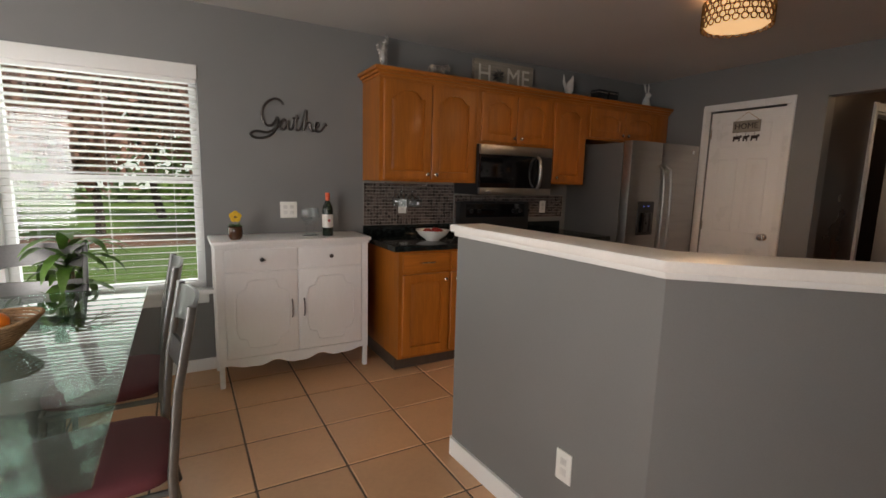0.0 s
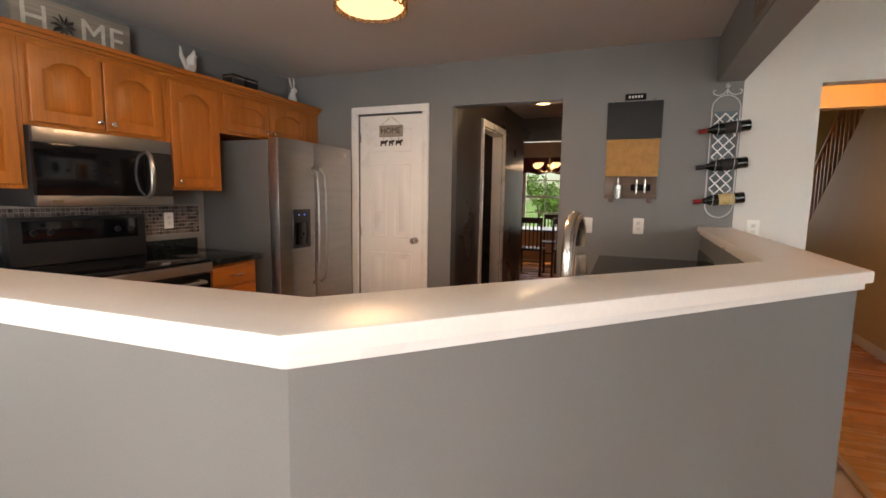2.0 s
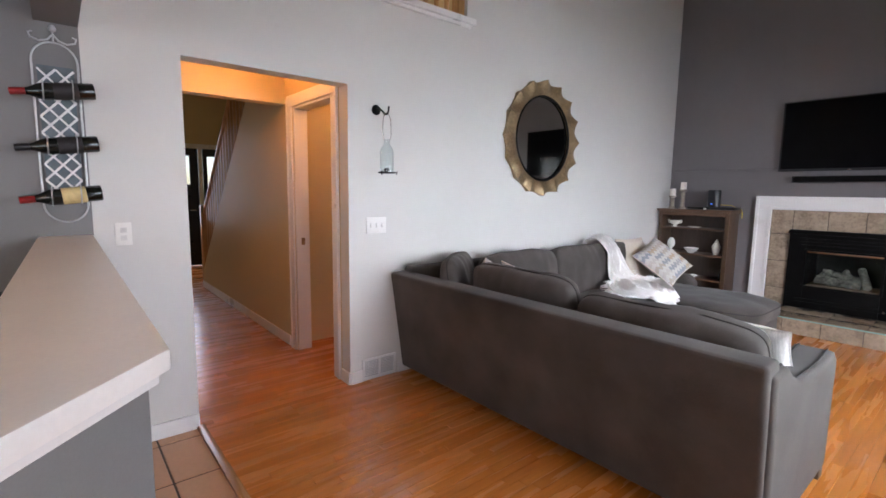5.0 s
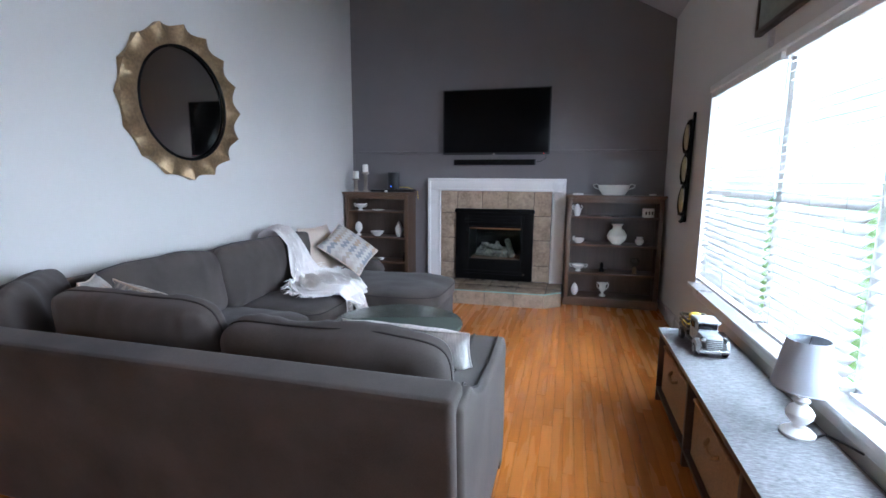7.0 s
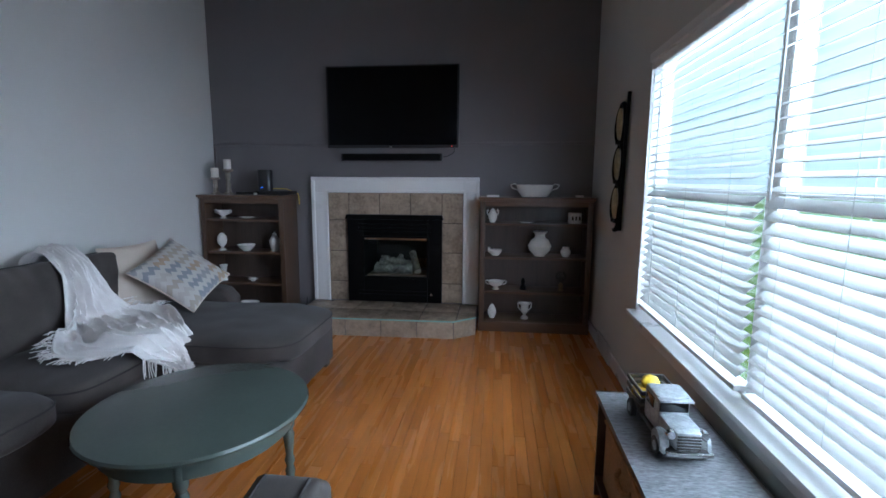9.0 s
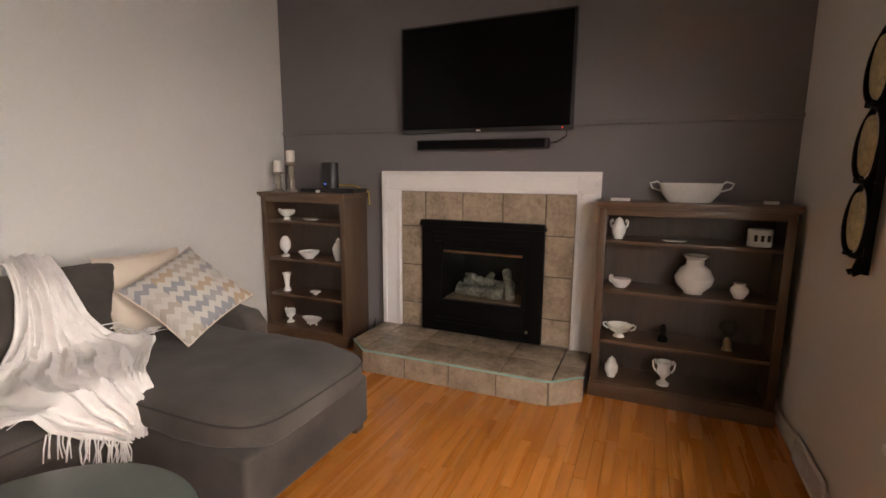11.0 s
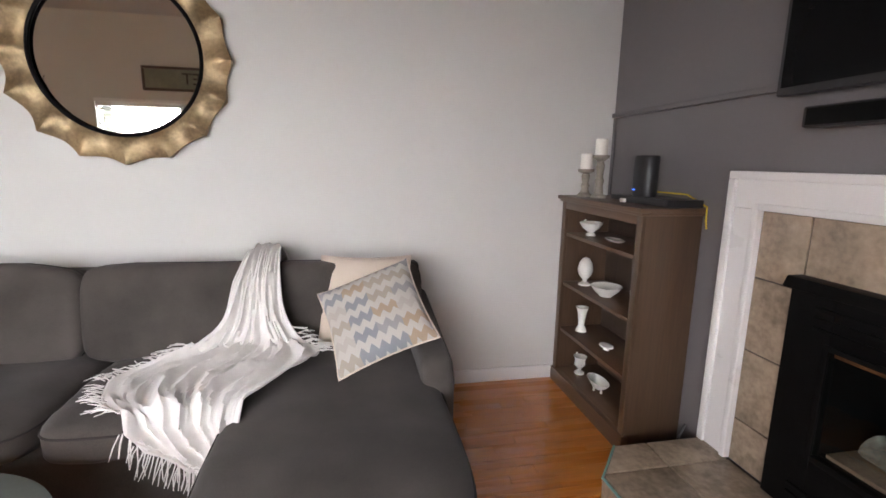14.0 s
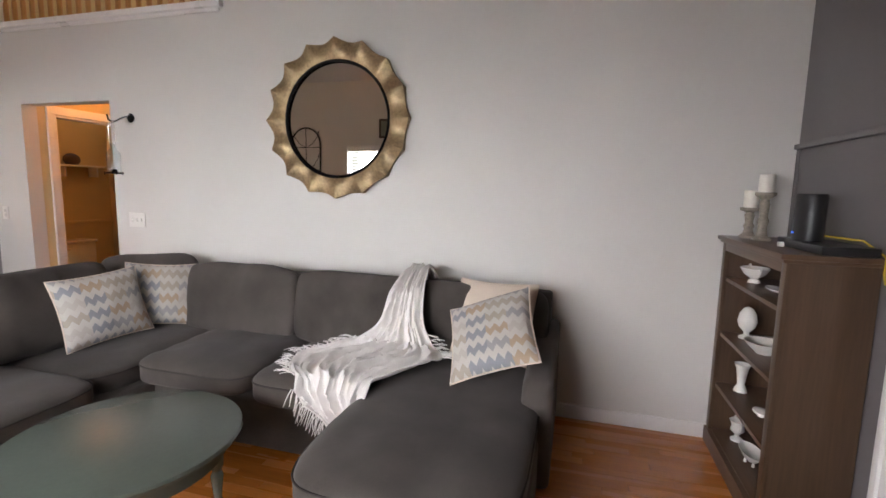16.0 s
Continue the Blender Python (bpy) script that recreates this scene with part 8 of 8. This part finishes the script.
def front_door():
    d = thing("door_front", "black front door with glass lites and sidelight", "door", (11.02, -1.6, 0), kind="structure")
    q = pose(-11.02, 1.6, 0)
    part("leaf", shift(wall_along("x", 11.0, 11.05, -1.85, -0.97, 0.01, 2.08, [(-1.72, -1.10, 1.45, 1.95)]), q), black_door, d)
    pane = part("pane", shift(box(11.02, 11.03, -1.72, -1.10, 1.45, 1.95), q), window_glass, d)
    part("post", shift(box(10.99, 11.07, -1.92, -1.86, 0, 2.12, 0.004), q), trim_paint, d)
    part("sidelight", shift(wall_along("x", 11.0, 11.05, -2.24, -1.93, 0.01, 2.08, [(-2.17, -2.0, 0.75, 1.95)]), q), black_door, d)
    pane2 = part("pane", shift(box(11.02, 11.03, -2.17, -2.0, 0.75, 1.95), q), window_glass, d)
    for p in (pane, pane2):
        p.visible_shadow = False
    part("head", shift(box(10.98, 11.08, -2.3, -0.9, 2.08, 2.16, 0.004), q), trim_paint, d)
    part("lever", shift(tube([(10.99, -1.78, 1.0), (10.95, -1.78, 1.0), (10.95, -1.68, 1.0)], 0.01), q), nickel, d, "nickel lever handle")


black_door = material("black_door_paint", (0.012, 0.012, 0.014), 0.3)
front_door()
latch = thing("door_latch", "brass strike plate on the closet jamb", "latch", (5.578, -1.47, 0.95))
part("plate", box(-0.002, 0.002, -0.015, 0.015, -0.03, 0.03), antique_gold, latch)
hang = thing("wall_plaque", "small dark pointed plaque in the closet", "plaque", (5.30, -2.598, 1.55))
part("plaque", panel_prism([(-0.06, -0.14), (0.06, -0.14), (0.06, 0.08), (0, 0.15), (-0.06, 0.08)], 0.0, 0.015), dark_letter, hang)


def toilet():
    t = thing("toilet", "white toilet against the powder room wall", "toilet", (5.87, 0.60, 0))
    part("tank", box(-0.22, 0.22, 0.12, 0.335, 0.37, 0.70, 0.02), porcelain, t)
    part("tank_lid", box(-0.235, 0.235, 0.105, 0.34, 0.70, 0.735, 0.012), porcelain, t)
    part("bowl", lathe([(0, 0), (0.11, 0), (0.10, 0.1), (0.13, 0.25), (0.18, 0.36), (0.185, 0.39), (0, 0.39)], (0, -0.12, 0), squash=1.3), porcelain, t)
    part("seat", lathe([(0, 0.39), (0.19, 0.39), (0.192, 0.41), (0, 0.415)], (0, -0.12, 0), squash=1.3), porcelain, t)
    part("flush_lever", tube([(-0.17, 0.12, 0.64), (-0.17, 0.10, 0.64), (-0.11, 0.10, 0.635)], 0.006), nickel, t)


toilet()
shelf = thing("wall_shelf", "white wooden wall shelf in the powder room", "shelf", (6.05, 0.87, 1.62))
part("board", box(-0.3, 0.3, -0.08, 0.079, 0, 0.022, 0.003), trim_paint, shelf)
part("bracket", box(-0.2, -0.18, -0.06, 0.079, -0.12, 0), trim_paint, shelf)
part("bracket", box(0.18, 0.2, -0.06, 0.079, -0.12, 0), trim_paint, shelf)
solo("shelf_basket", lathe([(0, 0), (0.07, 0), (0.1, 0.05), (0.09, 0.1), (0.05, 0.13), (0, 0.14)], squash=0.6), dark_bench, "dark rounded basket on the wall shelf", "basket", (5.98, 0.87, 1.642))
strip("powder_chair_rail", 4.78, 6.5, 0.93, 0.949, 0.92, 0.96, gold_paint, 0.004, "beige chair rail in the powder room", "moulding")
solo("hall_ceiling_light", lathe([(0, -0.18), (0.07, -0.165), (0.125, -0.12), (0.14, -0.07), (0.14, 0), (0, 0)]), glow("hall_lamp_glass", (1.0, 0.75, 0.45), 2.5), "lit frosted dome light on the passage ceiling", "ceiling light", (5.70, 1.52, CEIL))


# ---- store room and far dining room ----
for z in (0.85, 1.25, 1.6):
    s = thing("store_shelf", "wooden shelf board in the store room", "shelf", (6.1, 3.5, z), group="store room shelves")
    part("board", box(-0.62, 0.62, -0.2, 0.19, -0.02, 0, 0.002), oak_flat, s)
    for x in (-0.5, 0.5):
        part("bracket", box(x - 0.01, x + 0.01, -0.15, 0.19, -0.14, -0.02), iron, s)
for x, z, c in ((5.75, 1.25, basket_mat), (6.15, 1.25, dark_bench), (6.4, 1.6, basket_mat), (5.9, 1.6, dark_bench), (6.2, 0.85, black_plastic)):
    solo("storage_box", box(-0.12, 0.12, -0.13, 0.13, 0.0, 0.2, 0.01), c, "woven storage box on the store room shelf", "box", (x, 3.48, z), group="storage boxes")
low = thing("store_cabinet", "oak base cabinet in the store room", "cabinet", (6.1, 3.4, 0))
part("body", box(-0.62, 0.62, -0.25, 0.29, 0.05, 0.8, 0.004), oak, low)
part("drawer_front", box(-0.5, 0.5, -0.27, -0.25, 0.6, 0.76, 0.005), oak_flat, low)
part("plinth", box(-0.6, 0.6, -0.2, 0.28, 0.0, 0.05), brown_back, low)

dark_wood = wood("dark_mahogany", (0.035, 0.016, 0.01), 0.6, "z", 0.3)


def far_chair(at, turn):
    c = thing("slat_chair", "dark mahogany slat-back dining chair", "chair", at, turn, group="far dining chairs")
    part("seat", box(-0.22, 0.22, -0.21, 0.21, 0.43, 0.465, 0.01), dark_wood, c)
    for x, y, h in ((-0.2, -0.19, 1.0), (0.2, -0.19, 1.0), (-0.2, 0.19, 0.43), (0.2, 0.19, 0.43)):
        part("leg", box(x - 0.018, x + 0.018, y - 0.018, y + 0.018, 0, h, 0.004), dark_wood, c)
    part("top_rail", box(-0.2, 0.2, -0.205, -0.18, 0.90, 1.0, 0.008), dark_wood, c)
    for i in range(5):
        part("back_slat", box(-0.135 + i * 0.0675 - 0.01, -0.135 + i * 0.0675 + 0.01, -0.2, -0.185, 0.465, 0.9, 0.002), dark_wood, c)
    part("stretcher", box(-0.2, 0.2, -0.008, 0.008, 0.2, 0.225), dark_wood, c)
    return c


first = far_chair((9.05, 2.25, 0), -90)
copy_thing(first, pose(9.05, 1.65, 0, 0, 0, -90))
copy_thing(first, pose(9.9, 3.0, 0, 0, 0, 180))
copy_thing(first, pose(10.45, 2.1, 0, 0, 0, 90))
ft = thing("far_table", "dark mahogany dining table", "table", (9.8, 2.0, 0))
part("top", box(-0.5, 0.5, -0.8, 0.8, 0.73, 0.76, 0.008), dark_wood, ft)
for x in (-0.42, 0.42):
    for y in (-0.72, 0.72):
        part("leg", box(x - 0.035, x + 0.035, y - 0.035, y + 0.035, 0, 0.73, 0.005), dark_wood, ft)


def chandelier():
    c = thing("chandelier", "brass chandelier with glowing glass shades", "chandelier", (9.0, 1.98, 1.78))
    part("stem", tube([(0, 0, 0.0), (0, 0, 0.92)], 0.008), antique_gold, c)
    part("body", lathe([(0, -0.02), (0.02, 0), (0.03, 0.03), (0.012, 0.08), (0.02, 0.14), (0.008, 0.25), (0, 0.25)]), antique_gold, c)
    for i in range(5):
        a = 2 * math.pi * i / 5
        d = Vector((math.cos(a), math.sin(a), 0))
        part("arm", tube([Vector((0, 0, 0.02)), d * 0.1 + Vector((0, 0, -0.02)), d * 0.2 + Vector((0, 0, 0.0)), d * 0.24 + Vector((0, 0, 0.05))], 0.007), antique_gold, c)
        part("glass_shade", lathe([(0.025, 0.05), (0.06, 0.09), (0.075, 0.13), (0.07, 0.13), (0.05, 0.085), (0.02, 0.055)], tuple(d * 0.24), 18), lamp_glow, c, "glowing frosted shade")


chandelier()
val = thing("window_valance_cloth", "dark red gathered window valance", "valance", (10.96, 2.15, 1.84))
bm = bmesh.new()
n = 60
lo, hi = [], []
for i in range(n + 1):
    y = -0.85 + 1.7 * i / n
    x = -0.02 + 0.022 * math.sin(i * 1.3)
    lo.append((x, y, 0.0 + 0.02 * math.sin(i * 0.4)))
    hi.append((x * 0.4, y, 0.33))
va, vb = [bm.verts.new(p) for p in lo], [bm.verts.new(p) for p in hi]
for i in range(n):
    bm.faces.new((va[i], va[i + 1], vb[i + 1], vb[i]))
cloth = part("cloth", bm, material("dark_red_cloth", (0.09, 0.012, 0.012), 0.9), val)
cloth.modifiers.new("thickness", "SOLIDIFY").thickness = 0.004
part("rod", tube([(0.0, -0.9, 0.33), (0.0, 0.9, 0.33)], 0.01), dark_wood, val)
grid = thing("window_grid", "white muntins on the far window", "muntins", kind="structure")
for y in (1.92, 2.39):
    part("muntin", box(11.05, 11.065, y - 0.01, y + 0.01, 0.70, 2.0), vinyl, grid)
for z in (1.02, 1.7):
    part("muntin", box(11.05, 11.065, 1.5, 2.81, z - 0.01, z + 0.01), vinyl, grid)


# ---- garden ----
def tree(label, at, height, spread, leaf_material, seed, trunk_r=0.12, leaf_size=0.16, count=1500):
    rng = random.Random(seed)
    t = thing("tree", label, "tree", at, group="garden trees")
    wood_bm, tips = bmesh.new(), []

    def limb(p, d, length, r, level):
        pts, q = [p], p
        for i in range(4):
            d = (d + Vector((rng.uniform(-0.25, 0.25), rng.uniform(-0.25, 0.25), rng.uniform(-0.05, 0.15)))).normalized()
            q = q + d * length / 4
            pts.append(q)
        tube(pts, [r * (1 - 0.14 * i) for i in range(5)], wood_bm, 6)
        tips.extend(pts[2:])
        if level < 3:
            for k in range(3 if level else 5):
                a = rng.uniform(0, 6.28)
                nd = (d * 0.5 + Vector((math.cos(a), math.sin(a), rng.uniform(0.1, 0.7)))).normalized()
                limb(pts[rng.choice((2, 3, 4))], nd, length * rng.uniform(0.5, 0.72), r * 0.5, level + 1)

    limb(Vector((0, 0, 0)), Vector((0, 0, 1)), height * 0.5, trunk_r, 0)
    part("trunk", wood_bm, bark, t)
    crown = bmesh.new()
    for i in range(count):
        c = rng.choice(tips) + Vector((rng.gauss(0, 1), rng.gauss(0, 1), rng.gauss(0, 0.7))) * spread * 0.13
        a, b = Vector((rng.gauss(0, 1), rng.gauss(0, 1), rng.gauss(0, 1))).normalized(), Vector((rng.gauss(0, 1), rng.gauss(0, 1), rng.gauss(0, 1))).normalized()
        b = (b - a * a.dot(b)).normalized()
        s = leaf_size * rng.uniform(0.6, 1.3)
        crown.faces.new([crown.verts.new(p) for p in (c - a * s, c - b * s * 0.4, c + a * s, c + b * s * 0.4)])
    part("crown", crown, leaf_material, t)


bark = material("tree_bark", (0.1, 0.075, 0.055), 0.9, dark=0.5, scale=12, grain=50, bump=0.6, stretch=(1, 1, 0.2), depth=0.02)
red_leaf = material("copper_red_foliage", (0.46, 0.22, 0.17), 0.6, dark=0.6, per_island=0.35)
green_leaf = material("spring_green_foliage", (0.2, 0.33, 0.07), 0.6, dark=0.6, per_island=0.35)
dark_leaf = material("dark_green_foliage", (0.18, 0.24, 0.1), 0.6, dark=0.6, per_island=0.35)
for i, (x, y, h, m) in enumerate(((-1.6, 15, 5.2, red_leaf), (1.4, 17, 5.6, red_leaf), (-7.5, 16, 5.5, green_leaf), (-10, 24, 8, dark_leaf), (-5.5, 26, 9, green_leaf), (-3.0, 13, 2.2, green_leaf), (0.6, 13.5, 2.0, green_leaf), (-4.2, 19, 6.5, red_leaf), (3.6, 19, 6.5, red_leaf), (-0.4, 21, 7.5, red_leaf))):
    tree("leafy garden tree beyond the lawn", (x, y, -0.32), h, h * 0.55, m, 40 + i, 0.05 + h * 0.015, 0.10 + h * 0.012, 3600)
for i, (x, y, h, m) in enumerate(((22, 3.8, 2.2, green_leaf), (25, 1.6, 2.4, dark_leaf), (27, 5.4, 2.9, green_leaf))):
    tree("leafy tree in front of the house", (x, y, -0.32), h, h * 0.6, m, 70 + i, 0.08, 0.14, 1200)
structure("mulch_bed", shift(prism([(1.9 * math.cos(a) * 4 - 1.5, math.sin(a) * 1.3 + 14.2) for a in [2 * math.pi * i / 40 for i in range(40)]], -0.325, -0.28), pose(0, 0, 0)),
          material("bark_mulch", (0.3, 0.15, 0.1), 0.95, dark=0.5, scale=10, grain=60, bump=0.8, depth=0.03), "reddish bark mulch bed under the trees", "mulch")
hedge = bmesh.new()
rng = random.Random(77)
for i in range(7000):
    c = Vector((rng.uniform(-34, 22), 32 + rng.gauss(0, 1.0), rng.uniform(-0.3, 8.6 + 1.5 * noise.noise(Vector((i * 0.01, 0, 0))))))
    a, b = Vector((rng.gauss(0, 1), rng.gauss(0, 0.5), rng.gauss(0, 1))).normalized(), Vector((rng.gauss(0, 1), rng.gauss(0, 0.5), rng.gauss(0, 1))).normalized()
    s = rng.uniform(0.25, 0.55)
    hedge.faces.new([hedge.verts.new(p) for p in (c - a * s, c - b * s * 0.6, c + a * s, c + b * s * 0.6)])
solo("far_woods", hedge, dark_leaf, "dark green woods behind the garden", "woods", kind="stuff")
haze = glow("bright_overcast_distance", (0.92, 0.96, 1.0), 1.3)
structure("backdrop", box(-60.2, -60, -70, 60, -0.4, 45), haze, "bright hazy sky in the distance", "backdrop")
structure("backdrop_3", box(-60, 60, -70.2, -70, -0.4, 45), glow("pale_blue_distance", (0.85, 0.93, 1.0), 0.85), "bright hazy sky beyond the garden", "backdrop")
structure("backdrop_2", box(-70, 70, 60, 60.2, -0.4, 45), glow("pale_overcast_distance", (0.95, 0.97, 1.0), 0.9), "pale hazy sky beyond the woods", "backdrop")
# ---- floor tiles and planks ----
def floor_tiles():
    holder = thing("floor_tiles", "beige terracotta square floor tiles with dark grout", "tile floor", kind="structure")
    bed = box(-2.4, EAST, -0.43, NORTH, -0.0118, -0.004)
    part("grout_bed", bed, grout, holder, "dark brown grout")
    meshes = {}
    xs = sorted({-2.4, EAST, *[0.492 + 0.4075 * k for k in range(-7, 11) if -2.4 < 0.492 + 0.4075 * k < EAST]})
    ys = sorted({-0.43, NORTH, *[2.256 + 0.4105 * k for k in range(-6, 4) if -0.43 < 2.256 + 0.4105 * k < NORTH]})
    for x0, x1 in zip(xs, xs[1:]):
        for y0, y1 in zip(ys, ys[1:]):
            w, h = round(x1 - x0 - 0.009, 3), round(y1 - y0 - 0.009, 3)
            if w < 0.02 or h < 0.02:
                continue
            if (w, h) not in meshes:
                meshes[w, h] = to_mesh("tile", box(-w / 2, w / 2, -h / 2, h / 2, -0.009, 0, 0.004, seg=1), tile_mat)
            ob = new("tile", meshes[w, h])
            ob.parent = holder
            ob.matrix_basis = pose((x0 + x1) / 2, (y0 + y1) / 2, random.uniform(-0.0006, 0.0006), random.uniform(-0.08, 0.08), random.uniform(-0.08, 0.08), 0)


def floor_planks():
    holder = thing("floor_planks", "honey oak strip floor planks with a satin finish", "wood floor", kind="structure")
    meshes, rest = {}, bmesh.new()
    rng = random.Random(5)
    count = 0
    areas = [(WEST, EAST, SOUTH, -0.44), (EAST, 11.0, -2.63, -0.30), (EAST, 11.0, 1.05, 4.5), (8.0, 11.0, -0.30, 0.3), (4.775, 6.6, -0.30, 1.05)]
    for n, (x0, x1, y0, y1) in enumerate(areas):
        wide = 0.0577
        cols = math.ceil((x1 - x0) / wide)
        for c in range(cols):
            a, b = x0 + c * wide, min(x1, x0 + (c + 1) * wide)
            y = y0 - rng.uniform(0, 0.6)
            while y < y1:
                long = rng.choice((0.4, 0.55, 0.7, 0.85, 1.0, 1.2))
                p, q = max(y, y0), min(y + long, y1)
                y += long
                if q - p < 0.02 or b - a < 0.01:
                    continue
                mx, my = (a + b) / 2, (p + q) / 2
                near = n == 0 and ((1.4 < mx < 2.95 and -5.6 < my < -2.3) or (my > -1.75 and mx > 2.2))
                w, h = round(b - a - 0.0007, 4), round(q - p - 0.001, 3)
                if near and count < 300:
                    count += 1
                    if (w, h) not in meshes:
                        meshes[w, h] = to_mesh("plank", box(-w / 2, w / 2, -h / 2, h / 2, -0.0115, 0, 0.0012, seg=1), plank)
                    ob = new("plank", meshes[w, h])
                    ob.parent = holder
                    ob.matrix_basis = pose(mx, my, rng.uniform(-0.0004, 0.0002))
                else:
                    box(mx - w / 2, mx + w / 2, my - h / 2, my + h / 2, -0.0115, rng.uniform(-0.0004, 0.0002), bm=rest)
    far = part("plank_field", rest, plank_rest, holder)
    far["kind"] = "stuff"


floor_tiles()
floor_planks()
